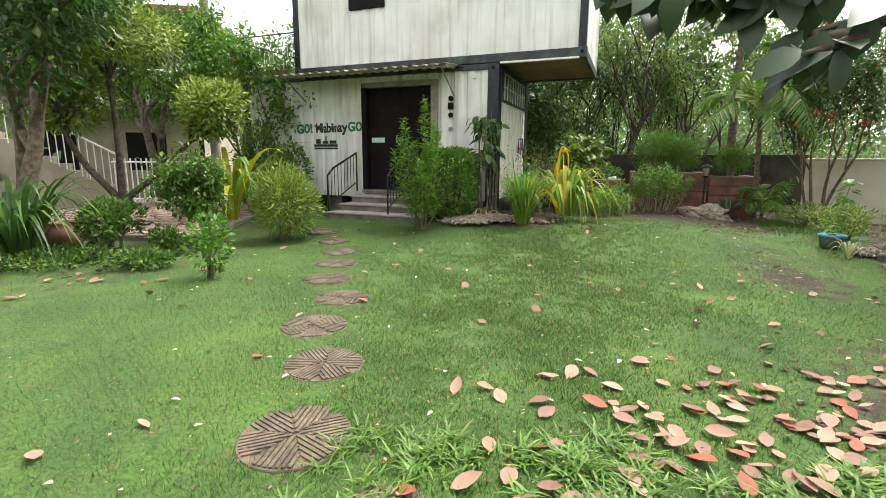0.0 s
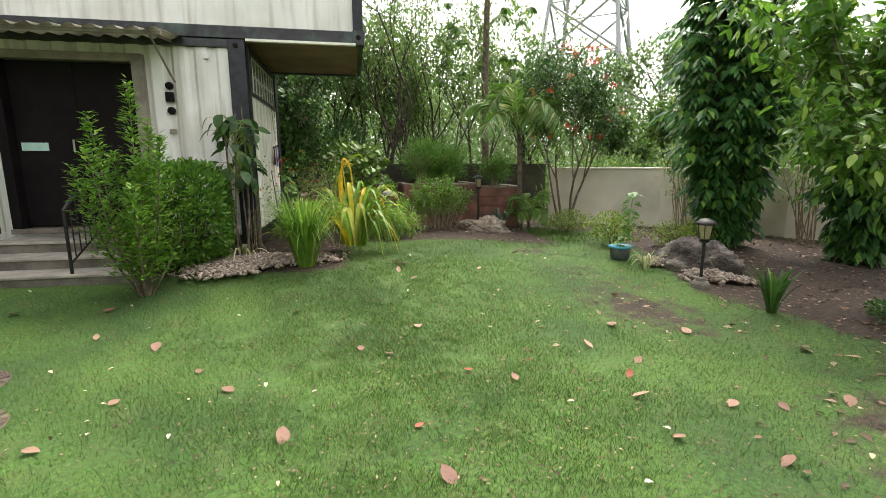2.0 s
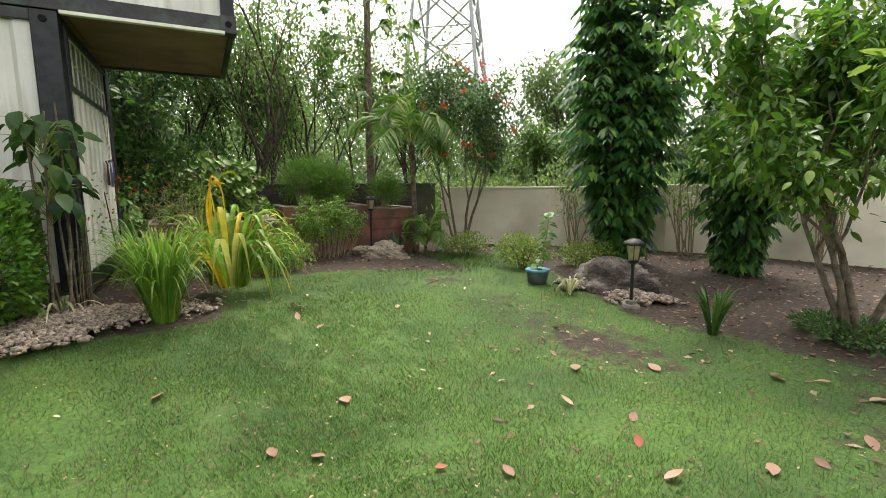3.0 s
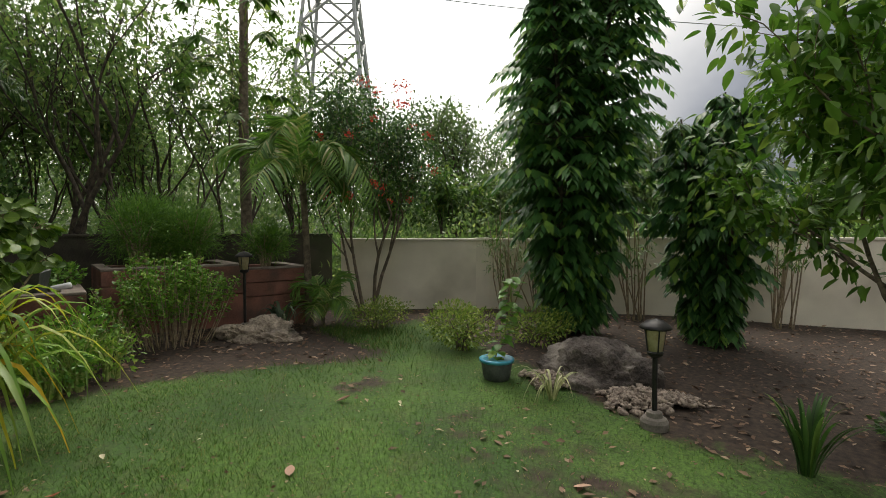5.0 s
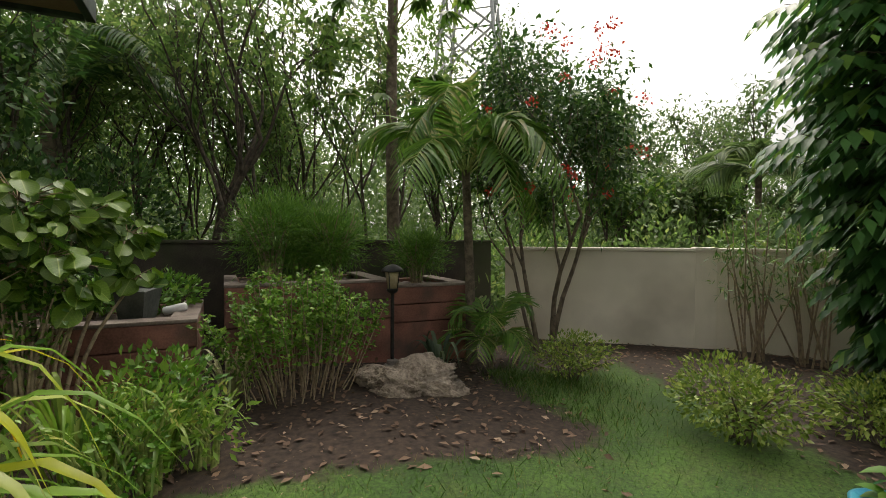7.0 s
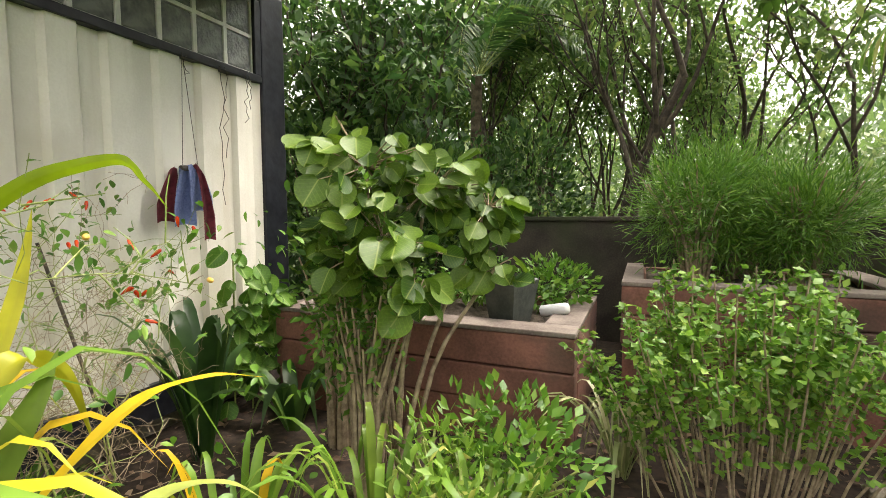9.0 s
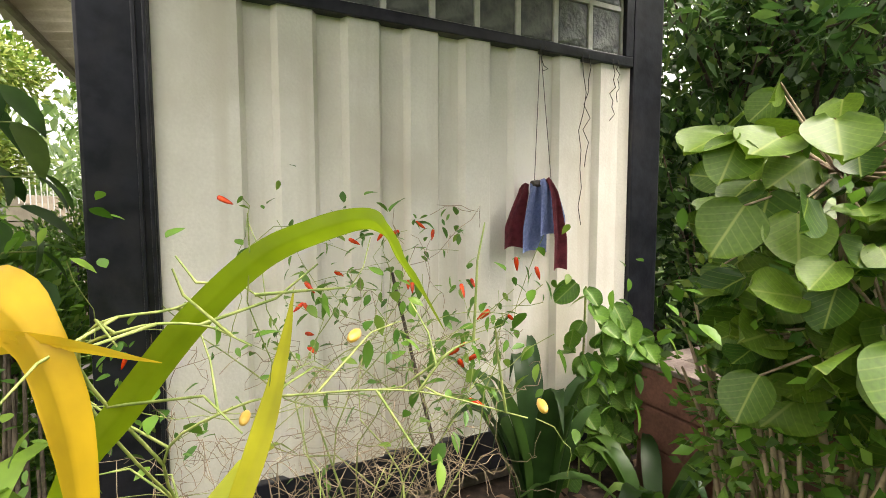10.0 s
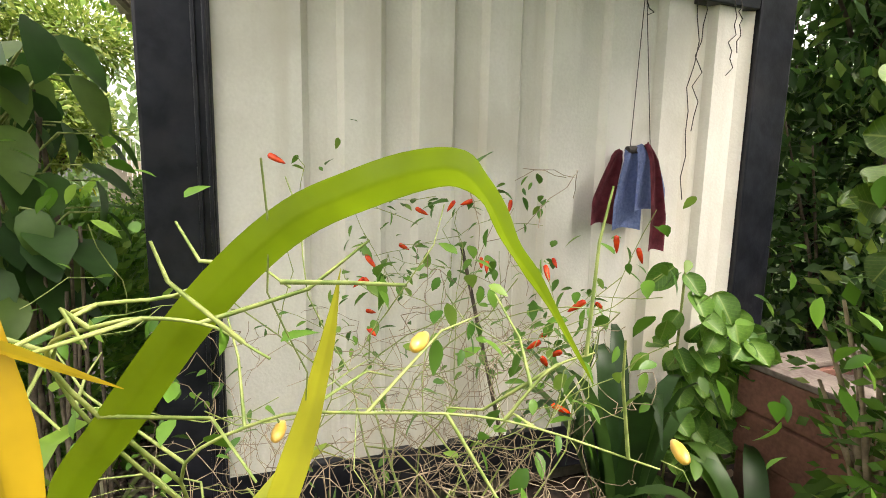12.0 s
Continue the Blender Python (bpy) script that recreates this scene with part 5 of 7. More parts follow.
def stem_bush(name, x, y, label, rx, h, seed, stems, leaf, mat, per=26, low=0.3):
    """Many thin upright stems from one foot, each with clusters of small round leaves up its length."""
    rng = np.random.default_rng(seed)
    ob = thing(name, Matrix.Translation((x, y, gz(x, y))), label, "shrub")
    paths, P, D, N = [], [], [], []
    for k in range(stems):
        a, rr = rng.uniform(0, 2 * np.pi), rx * rng.uniform(0.05, 1.0) ** 0.6
        hh = h * rng.uniform(0.72, 1.05) * (1 - 0.35 * (rr / rx) ** 2)
        b = np.array([0.55 * rr * math.cos(a), 0.55 * rr * math.sin(a), -0.04])
        e = np.array([rr * math.cos(a), rr * math.sin(a), hh])
        line = smooth_line([b, b * 0.6 + e * 0.4 + rng.normal(size=3) * 0.025, e], 4)
        paths.append([(q, 0.007 * (1 - 0.6 * i / len(line))) for i, q in enumerate(line)])
        for j in range(per):
            t = low + (1 - low) * rng.uniform(0, 1) ** 0.6
            q = b + (e - b) * t + rng.normal(size=3) * np.array([0.035, 0.035, 0.02])
            w = unit(rng, 1)[0] * np.array([1, 1, 0.4])
            for _ in range(3):
                P.append(q)
                D.append(w + rng.normal(size=3) * 0.6)
                N.append(np.array([0, 0, 1.0]) + rng.normal(size=3) * 0.35)
    for q in paths:
        tubes("stem", [q], M_DRY, ob, n=5)
    L = leaf * rng.uniform(0.6, 1.25, len(P))
    npmesh("foliage", *leaf_arrays(P, D, N, L, L * 0.72, ((0.0, 0.2), (0.5, 1.0), (1.0, 0.15)), fold=0.15, droop=0.15), mat, ob)
    return ob

stem_bush("low_flower_bush", 4.56, 10.12, "rounded bush of small fresh leaves on many thin pale stems", 0.72, 1.08, 31, 68, 0.036, L_BRIGHT, per=46, low=0.36)
strap_clump("spider_plant", 5.25, 5.97, "small spider plant with cream-edged arching leaves", 22, 0.36, 0.32, 0.35, 0.02, [(L_VARIEG, 1)], 41, foot=0.03)
strap_clump("spider_plant", 4.05, 10.25, "spider plant with cream-edged leaves beside the planter", 34, 0.6, 0.55, 0.6, 0.022, [(L_VARIEG, 1)], 42, foot=0.05)
strap_clump("yucca", 4.85, 4.3, "dark upright spiky yucca in the bed", 36, 0.5, 0.3, 0.05, 0.03, [(L_DARK, 1)], 43, foot=0.05)
strap_clump("grey_strap_plant", 5.95, 9.85, "grey-green strap plant by the rock", 14, 0.55, 0.4, 0.35, 0.06, [(L_GREYGREEN, 1)], 44, foot=0.06)
palm("areca_palm", 6.62, 10.0, "green areca palm with a slim stem", 2.15, 0.05, 14, 0.95, 1.1, 1.0, 0.46, 51, lean=(-0.12, 0.0), trunks=1, nleaf=36)
palm("palm_seedling", 6.6, 9.72, "low young palm with green fronds at the palm's foot", 0.2, 0.03, 13, 0.75, 0.5, 0.45, 0.3, 52, nleaf=18)
bush("ground_bush", 6.85, 8.9, "low pale green bush by the wall", 0.5, 0.34, 61, 0.045, L_LIME, 1500, stems=8)
bush("ground_bush", 6.35, 7.35, "low pale green bush behind the pot", 0.5, 0.45, 62, 0.045, L_LIME, 2400, stems=8)
bush("ground_bush", 7.0, 6.6, "low pale green bush by the boulder", 0.55, 0.36, 63, 0.045, L_LIME, 1800, stems=8)

FLOWERING = tree("flowering_tree", 7.75, 9.75, "small tree with bare bent stems and red blossoms", 4.3, 0.04, 71, 0.085, L_DARK, 12000, 0.5, stems=4, depth=3, lean=0.25, trunk_part=0.42, up=0.3)
column_tree("column_tree", 7.9, 6.4, "tall narrow tree hung with dark drooping leaves", 6.4, 1.45, 5, 0, leaf=0.19, low=0.25, spires=3)
column_tree("column_tree", 8.3, 4.68, "narrow young tree hung with dark drooping leaves", 3.3, 0.98, 6, 0, leaf=0.18, low=0.2, spires=3)
tree("broadleaf_tree", 5.5, 3.3, "multi-stemmed young tree with broad glossy leaves", 3.5, 0.04, 81, 0.12, L_BROAD, 9000, 0.36, stems=5, depth=3, lean=0.08, spread=0.4, trunk_part=0.45, ratio=0.42, fancy=True)

# ---- front of the house ----


def upright_shrub():
    """A slim young shrub: straight stems, leafy from knee height to their pointed tips."""
    rng = np.random.default_rng(91)
    ob = thing("front_shrub", Matrix.Translation((-0.36, 7.92, gz(-0.36, 7.92))), "upright shrub with bright green leaves before the door", "shrub")
    P, D, N = [], [], []
    stems = [(0.0, 0.05, 2.12), (0.9, 0.3, 1.75), (2.0, 0.38, 1.45), (2.9, 0.5, 1.3), (3.8, 0.42, 1.5), (4.7, 0.5, 1.15), (5.6, 0.34, 1.6), (0.4, 0.55, 1.05), (3.3, 0.3, 1.8), (5.1, 0.2, 1.35)]
    for a, r, h in stems:
        e = np.array([r * math.cos(a), r * math.sin(a), h])
        line = smooth_line([(0.03 * math.cos(a), 0.03 * math.sin(a), -0.05), e * np.array([0.6, 0.6, 0.4]), e], 6)
        tubes("stem", [[(q, 0.015 * (1 - 0.75 * k / len(line))) for k, q in enumerate(line)]], M_BARK, ob, n=6)
        for k in range(int(300 * h)):
            t = rng.uniform(0.0, 1.0) ** 0.75
            f = (0.22 + 0.78 * t) * (len(line) - 1)
            q = line[int(f)] + (line[min(len(line) - 1, int(f) + 1)] - line[int(f)]) * (f % 1)
            b = rng.uniform(0, 2 * np.pi)
            w = np.array([math.cos(b), math.sin(b), 0.0])
            P.append(q + w * rng.uniform(0.0, 0.17) * (1.08 - t ** 3) + np.array([0, 0, rng.normal() * 0.02]))
            D.append(w + np.array([0, 0, rng.uniform(0.1, 1.1)]))
            N.append(np.array([0, 0, 1.0]) - w * 0.4 + rng.normal(size=3) * 0.2)
    L = rng.uniform(0.045, 0.09, len(P))
    npmesh("foliage", *leaf_arrays(P, D, N, L, L * 0.46, ((0.0, 0.15), (0.45, 1.0), (1.0, 0.0)), droop=0.15), L_BRIGHT, ob)


upright_shrub()


def clipped_hedge(name, x, y, label, rx, ry, h, seed, count, leaf, mat, turn=0.0):
    """A hedge clipped to a soft-cornered block: small leaves thick on its skin, stems within."""
    rng = np.random.default_rng(seed)
    ob = thing(name, Matrix.Translation((x, y, gz(x, y))) @ Matrix.Rotation(turn, 4, "Z"), label, "hedge")
    way = unit(rng, count)
    k = (np.abs(way) ** 4).sum(axis=1) ** -0.25
    skin = way * k[:, None] * rng.uniform(0.78, 1.03, count)[:, None]
    bulge = 1 + 0.07 * np.sin(skin[:, 0] * 5 + 1) * np.cos(skin[:, 1] * 4 + skin[:, 2] * 5)
    P = skin * bulge[:, None] * np.array([rx, ry, h * 0.46]) + np.array([0, 0, h * 0.54])
    L = leaf * rng.uniform(0.6, 1.25, count)
    npmesh("foliage", *leaf_arrays(P, way + unit(rng, count) * 0.6 + np.array([0, 0, 0.3]), way + unit(rng, count) * 0.4, L, L * 0.5, ((0.0, 0.2), (0.5, 1.0), (1.0, 0.0))), mat, ob)
    for q in range(9):
        a = q * 0.7
        tubes("stem", [[(np.array([0.1 * math.cos(a), 0.1 * math.sin(a), -0.04]), 0.016), (np.array([rx * 0.5 * math.cos(a), ry * 0.5 * math.sin(a), h * 0.5]), 0.01), (np.array([rx * 0.75 * math.cos(a), ry * 0.75 * math.sin(a), h * 0.85]), 0.005)]], M_BARK_DARK, ob, n=5)
    return ob


clipped_hedge("clipped_hedge", 0.1, 8.75, "rounded clipped hedge beside the steps", 0.5, 0.42, 1.25, 92, 9500, 0.062, L_FRESH, turn=-0.38)
bush("clipped_ball", -2.52, 7.4, "rounded clipped bush with yellow-green tips", 0.58, 0.98, 93, 0.11, L_LIME, 5200, lumps=14, z0=0.1, ratio=0.17)
bush("house_hedge", -3.9, 10.2, "dark rounded bush against the house wall", 0.6, 1.65, 94, 0.07, L_MID, 4000, z0=0.1)
bush("house_hedge", -3.2, 9.7, "leafy bush beside the handrail", 0.6, 1.2, 95, 0.07, L_MID, 3600, z0=0.1)
strap_clump("golden_palm_plant", -4.0, 8.9, "plant with arching golden-green fronds", 34, 1.75, 1.5, 1.3, 0.11, [(L_YELLOW, 0.45), (L_STRAP, 0.55)], 96, each=True)
tree("standard_tree", -3.5, 7.3, "short tree with a leafy round head on twin stems", 1.5, 0.05, 97, 0.09, L_MID, 5200, 0.4, stems=2, depth=2, trunk_part=0.5)


def topiary():
    """A garden tree with clipped leaf heads at the ends of bare dark limbs."""
    rng = np.random.default_rng(98)
    ob = thing("topiary_tree", Matrix.Translation((-5.9, 8.6, 0.0)), "garden tree with clipped lime-green leaf heads on dark limbs", "tree")
    heads = (((-1.0, 0.0, 2.4), 1.0, 0.72), ((1.65, 0.2, 2.2), 0.8, 0.6), ((-0.1, 0.2, 3.55), 1.3, 0.7), ((-0.1, -0.1, 0.78), 0.0, 0.0))
    paths = []
    for c, r, h in heads[:3]:
        c = np.array(c)
        mid = c * np.array([0.45, 0.45, 0.5]) + rng.normal(size=3) * 0.08
        line = smooth_line([(0, 0, -0.05), (0.02, 0.02, 0.45), mid, c - np.array([0, 0, h * 0.4])], 5)
        paths.append([(q, 0.085 * (1 - 0.65 * i / len(line))) for i, q in enumerate(line)])
        for k in range(6):
            e = c + unit(rng, 1)[0] * np.array([r, r, h]) * 0.7
            paths.append([(line[-3], 0.03), ((line[-3] + e) / 2 + rng.normal(size=3) * 0.05, 0.02), (e, 0.008)])
    tubes("trunk", paths, M_BARK_DARK, ob, n=8)
    for c, r, h in heads[:3]:
        n = int(5200 * r)
        lumps = np.array(c) + unit(rng, 16) * np.array([r, r, h]) * 0.55
        pick = rng.integers(0, 16, n)
        way = unit(rng, n)
        P = lumps[pick] + way * np.array([r, r, h]) * 0.48 * rng.uniform(0.6, 1.05, n)[:, None]
        L = 0.1 * rng.uniform(0.6, 1.3, n)
        v, f = simple_leaves(P, way + unit(rng, n) * 0.7, way + np.array([0, 0, 0.8]), L, L * 0.5)
        npmesh("leaf_head", v, f, L_LIME, ob)
    return ob


topiary()
tree("shade_tree", -6.6, 11.6, "tall leafy tree in front of the neighbouring house", 5.8, 0.12, 99, 0.12, L_MID, 14000, 0.7, stems=2, depth=3, trunk_part=0.4)
tree("shade_tree", -6.41, 7.14, "tall dark leafy tree at the edge of the garden", 6.2, 0.15, 100, 0.12, L_DARK, 14000, 0.8, stems=2, depth=3, trunk_part=0.4)
tree("shade_tree", -4.9, 11.3, "leafy tree beside the container house", 4.6, 0.07, 101, 0.12, L_FRESH, 7000, 0.55, stems=2, depth=3, trunk_part=0.4)
bush("border_bush", -4.35, 6.15, "low leafy bush on a short stem", 0.42, 0.5, 102, 0.07, L_MID, 2200, z0=0.22)
bush("border_bush", -2.5, 4.92, "small sapling with pale green leaves", 0.25, 0.55, 103, 0.08, L_FRESH, 420, stems=4, z0=0.1)
bush("border_bush", -3.7, 6.2, "low loose ground bush under the trees", 0.25, 0.3, 104, 0.06, L_MID, 900, z0=0.05)
for bx, by, br, bs in ((-4.6, 5.6, 0.7, 105), (-6.0, 6.3, 0.7, 106), (-5.2, 4.9, 0.5, 107), (-7.2, 7.6, 0.8, 108), (-3.6, 5.5, 0.4, 109)):
    bush("ground_cover", bx, by, "low dark green ground cover in the shady bed", br, 0.16, bs, 0.06, L_MID, 1300, stems=5, z0=0.02)
bush("border_bush", -7.6, 6.2, "dense dark green bush in the shady border", 0.9, 1.1, 1112, 0.08, L_DARK, 3200, z0=0.05)
strap_clump("fern_clump", -5.3, 5.75, "large dark fern-like clump with arching leaves", 90, 1.3, 1.0, 0.9, 0.06, [(L_DARK, 0.7), (L_MID, 0.3)], 111, foot=0.2)
strap_clump("fern_clump", -6.6, 5.4, "large dark fern-like clump with arching leaves", 70, 1.4, 1.0, 0.9, 0.06, [(L_DARK, 0.7), (L_MID, 0.3)], 112, foot=0.2)


def clay_pot():
    p = thing("clay_pot", Matrix.Translation((-5.35, 6.55, gz(-5.35, 6.55))), "round brown clay pot half hidden among plants", "pot")
    part("body", lathe([(0.12, 0.0), (0.2, 0.06), (0.25, 0.18), (0.23, 0.3), (0.17, 0.36), (0.19, 0.39), (0.15, 0.38), (0.14, 0.3)], 26), M_CLAY, p, smooth=True)


clay_pot()

# ---- end wall bed ----


def veined_leaf(length, width, seed, cup=0.12):
    """One broad oval leaf with a sunk midrib and side veins."""
    nx, ny = 13, 8
    V = []
    rng = np.random.default_rng(seed)
    bend, tw = rng.uniform(0.05, 0.25), rng.uniform(-0.12, 0.12)
    for i in range(nx + 1):
        t = i / nx
        w = width * 0.5 * (math.sin(math.pi * min(1.0, t * 0.98 + 0.02)) ** 0.5) * (1.12 - 0.3 * t)
        for j in range(ny + 1):
            s = j / ny * 2 - 1
            vein = 0.011 * abs(math.sin((t * 7.0 - abs(s) * 1.6) * math.pi)) * (1 - abs(s) ** 3)
            z = -bend * length * t * t + cup * width * s * s + vein - 0.012 * math.exp(-(s * 5) ** 2) + tw * s * t * width + 0.008 * math.sin(9 * t + 4 * s)
            V.append((t * length, s * w, z))
    F = [(i * (ny + 1) + j, i * (ny + 1) + j + 1, (i + 1) * (ny + 1) + j + 1, (i + 1) * (ny + 1) + j) for i in range(nx) for j in range(ny)]
    return np.array(V), np.array(F)


def vein_material(name, body, body2, rib):
    m = leafy(name, body, body2, rough=0.5, clear=0.25)
    n, l = m.node_tree.nodes, m.node_tree.links
    b = n["Principled BSDF"]
    src = b.inputs["Base Color"].links[0].from_socket
    co = n.new("ShaderNodeTexCoord")
    sp = n.new("ShaderNodeSeparateXYZ")
    l.new(co.outputs["Object"], sp.inputs[0])
    ab = n.new("ShaderNodeMath")
    ab.operation = "ABSOLUTE"
    l.new(sp.outputs["Y"], ab.inputs[0])
    mr = n.new("ShaderNodeMapRange")
    mr.inputs["From Min"].default_value, mr.inputs["From Max"].default_value = 0.008, 0.03
    mr.inputs["To Min"].default_value, mr.inputs["To Max"].default_value = 1.0, 0.0
    l.new(ab.outputs[0], mr.inputs["Value"])
    # side veins run out from the midrib at a slant
    sv = n.new("ShaderNodeMath")
    sv.operation = "MULTIPLY_ADD"
    l.new(ab.outputs[0], sv.inputs[0])
    sv.inputs[1].default_value = -0.85
    l.new(sp.outputs["X"], sv.inputs[2])
    sm = n.new("ShaderNodeMath")
    sm.operation = "MULTIPLY"
    l.new(sv.outputs[0], sm.inputs[0])
    sm.inputs[1].default_value = 7.0
    ff = n.new("ShaderNodeMath")
    ff.operation = "PINGPONG"
    l.new(sm.outputs[0], ff.inputs[0])
    ff.inputs[1].default_value = 0.5
    vr = n.new("ShaderNodeMapRange")
    vr.inputs["From Min"].default_value, vr.inputs["From Max"].default_value = 0.02, 0.12
    vr.inputs["To Min"].default_value, vr.inputs["To Max"].default_value = 0.3, 0.0
    l.new(ff.outputs[0], vr.inputs["Value"])
    both = n.new("ShaderNodeMath")
    both.operation = "MAXIMUM"
    l.new(mr.outputs[0], both.inputs[0])
    l.new(vr.outputs[0], both.inputs[1])
    mx = n.new("ShaderNodeMixRGB")
    l.new(both.outputs[0], mx.inputs[0])
    l.new(src, mx.inputs[1])
    mx.inputs[2].default_value = rgb(rib)
    l.new(mx.outputs[0], b.inputs["Base Color"])
    return m


M_ROUNDLEAF = vein_material("round_leaf_blade", (0.024, 0.08, 0.006), (0.105, 0.195, 0.014), (0.23, 0.31, 0.06))
M_POTHOS = vein_material("pothos_blade", (0.05, 0.15, 0.015), (0.12, 0.26, 0.03), (0.24, 0.36, 0.08))


def leaf_objects(name, parent, spots, mat, meshes, rng, inv):
    """Leaves as parts that share a few meshes; spots are (base, way, face, size)."""
    for k, (p, d, nrm, size) in enumerate(spots):
        d = Vector(d).normalized()
        nrm = Vector(nrm)
        y = nrm.cross(d).normalized()
        z = d.cross(y)
        m = Matrix((d, y, z)).transposed().to_4x4()
        ob = new(name, meshes[k % len(meshes)])
        ob.parent = parent
        ob.matrix_local = inv @ (Matrix.Translation(p) @ m @ Matrix.Diagonal((size, size, size, 1)))


def round_leaf_plant():
    rng = np.random.default_rng(120)
    o = Vector((2.95, 10.15, gz(2.95, 10.15)))
    ob = thing("round_leaf_plant", Matrix.Translation(o), "shrub with large round veined green leaves", "shrub")
    meshes = []
    for s in range(4):
        v, f = veined_leaf(1.0, 1.0, s)
        tmp = npmesh("leaf", v, f, M_ROUNDLEAF, smooth=True)
        meshes.append(tmp.data)
        bpy.data.objects.remove(tmp)
    crown = [((2.85, 10.1, 1.68), 0.28, 34), ((2.72, 10.42, 1.55), 0.22, 16), ((3.12, 10.25, 1.58), 0.26, 28), ((3.42, 10.3, 1.5), 0.2, 18), ((2.95, 9.98, 1.36), 0.26, 24), ((3.1, 9.9, 1.14), 0.1, 7), ((3.45, 10.2, 1.22), 0.12, 7), ((2.82, 9.98, 1.32), 0.2, 12)]
    spots, stems = [], []
    for c, r, n in crown:
        c = np.array(c) + np.array((0.0, 0.07, 0.02))
        line = smooth_line([np.array((2.95 + rng.normal() * 0.06, 10.2 + rng.normal() * 0.05, 0.1)), np.array((2.95, 10.18, 0.6)) * 0.6 + c * 0.4 - np.array((0, 0, 0.1)), c], 4)
        stems.append([(q - np.array(o), 0.016 * (1 - 0.6 * i / len(line))) for i, q in enumerate(line)])
        for k in range(int(n * 2.3)):
            w = unit(rng, 1)[0]
            w[2] = w[2] * 0.85
            p = c + w * r * rng.uniform(0.2, 1.1)
            out = np.array([w[0], w[1], 0]) + np.array([0.05, -0.35, 0]) + rng.normal(size=3) * 0.25
            d = out / (np.linalg.norm(out) + 1e-6) + np.array([0, 0, rng.uniform(-1.1, 0.05)])
            nrm = np.array([0.05, -0.7, 0.9]) + rng.normal(size=3) * 0.5
            stems.append([(c - np.array(o), 0.004), (p - np.array(o), 0.0025)])
            spots.append((p, d, nrm, rng.uniform(0.07, 0.148)))
    tubes("stem", stems, M_DRY, ob)
    leaf_objects("leaf", ob, spots, M_ROUNDLEAF, meshes, rng, Matrix.Translation(-o))


round_leaf_plant()
bush("stemmy_shrub", 2.85, 10.1, "shrub of many pale upright stems with small lobed leaves", 0.3, 1.1, 121, 0.05, L_FRESH, 1300, lumps=12, stems=40, bark=M_DRY, z0=0.35, shell=0.3)
bush("stemmy_shrub", 2.62, 10.55, "shrub of many pale upright stems with small lobed leaves", 0.26, 1.15, 122, 0.05, L_MID, 1100, lumps=12, stems=26, bark=M_DRY, z0=0.35, shell=0.3)


def pothos():
    rng = np.random.default_rng(130)
    ob = thing("pothos_vine", Matrix.Translation((2.05, 11.2, gz(2.05, 11.2))), "green and yellow pothos vine climbing the black post", "vine")
    o = Vector(ob.location)
    meshes = []
    for s in range(3):
        v, f = veined_leaf(1.0, 0.78, 40 + s, cup=0.2)
        tmp = npmesh("leaf", v, f, M_POTHOS, smooth=True)
        meshes.append(tmp.data)
        bpy.data.objects.remove(tmp)
    spots, stems = [], []
    for k in range(4):
        b = np.array([1.86 + 0.07 * k, 10.92 + 0.1 * k, 0.2])
        line = smooth_line([b, b + np.array([0.0, 0.02, 0.5]), b + np.array([0.02, 0.0, 1.05 - 0.12 * k])], 6)
        stems.append([(q - np.array(o), 0.006) for q in line])
        for q in line[2:]:
            for j in range(2):
                d = np.array([0.5 + rng.normal() * 0.6, -0.6 + rng.normal() * 0.5, -0.5 + rng.normal() * 0.3])
                spots.append((q + rng.normal(size=3) * 0.04, d, np.array([0.7, -0.5, 0.7]) + rng.normal(size=3) * 0.25, rng.uniform(0.1, 0.16)))
    tubes("stem", stems, M_TWIG, ob, n=5)
    leaf_objects("leaf", ob, spots, M_POTHOS, meshes, rng, Matrix.Translation(-o))


pothos()
BED = C_HOUSE @ Vector((0.4, 1.55, 0))
strap_clump("crinum_lily", BED.x, BED.y, "dark green lily clump with broad straps at the wall foot", 16, 0.95, 0.5, 0.4, 0.075, [(L_DARK, 1)], 131, foot=0.06, each=True)
BED2 = C_HOUSE @ Vector((0.6, 2.0, 0))
strap_clump("crinum_lily", BED2.x, BED2.y, "low dark green lily clump by the planter", 14, 0.5, 0.55, 0.35, 0.085, [(L_DARK, 0.7), (L_MID, 0.3)], 132, foot=0.06, each=True)
strap_clump("grass_tuft", 3.0, 9.55, "tuft of light green grassy straps in the bed", 34, 0.75, 0.5, 0.5, 0.03, [(L_STRAP, 0.7), (L_LIME, 0.3)], 133, foot=0.1)
strap_clump("grass_tuft", 3.35, 9.45, "tuft of light green grassy straps in the bed", 26, 0.6, 0.5, 0.5, 0.026, [(L_STRAP, 0.7), (L_LIME, 0.3)], 134, foot=0.1)
strap_clump("grass_tuft", 2.6, 9.35, "tuft of green grassy straps in the bed", 26, 0.7, 0.4, 0.4, 0.03, [(L_STRAP, 0.8), (L_YELLOW, 0.2)], 135, foot=0.1)
bush("weedy_bush", 3.05, 9.2, "loose weedy green bush in the bed", 0.26, 0.4, 136, 0.045, L_FRESH, 450, lumps=10, stems=12, bark=M_TWIG, z0=0.05)
bush("weedy_bush", 3.45, 9.75, "loose weedy green bush in the bed", 0.35, 0.5, 137, 0.06, L_FRESH, 700, lumps=10, stems=12, bark=M_TWIG, z0=0.05)
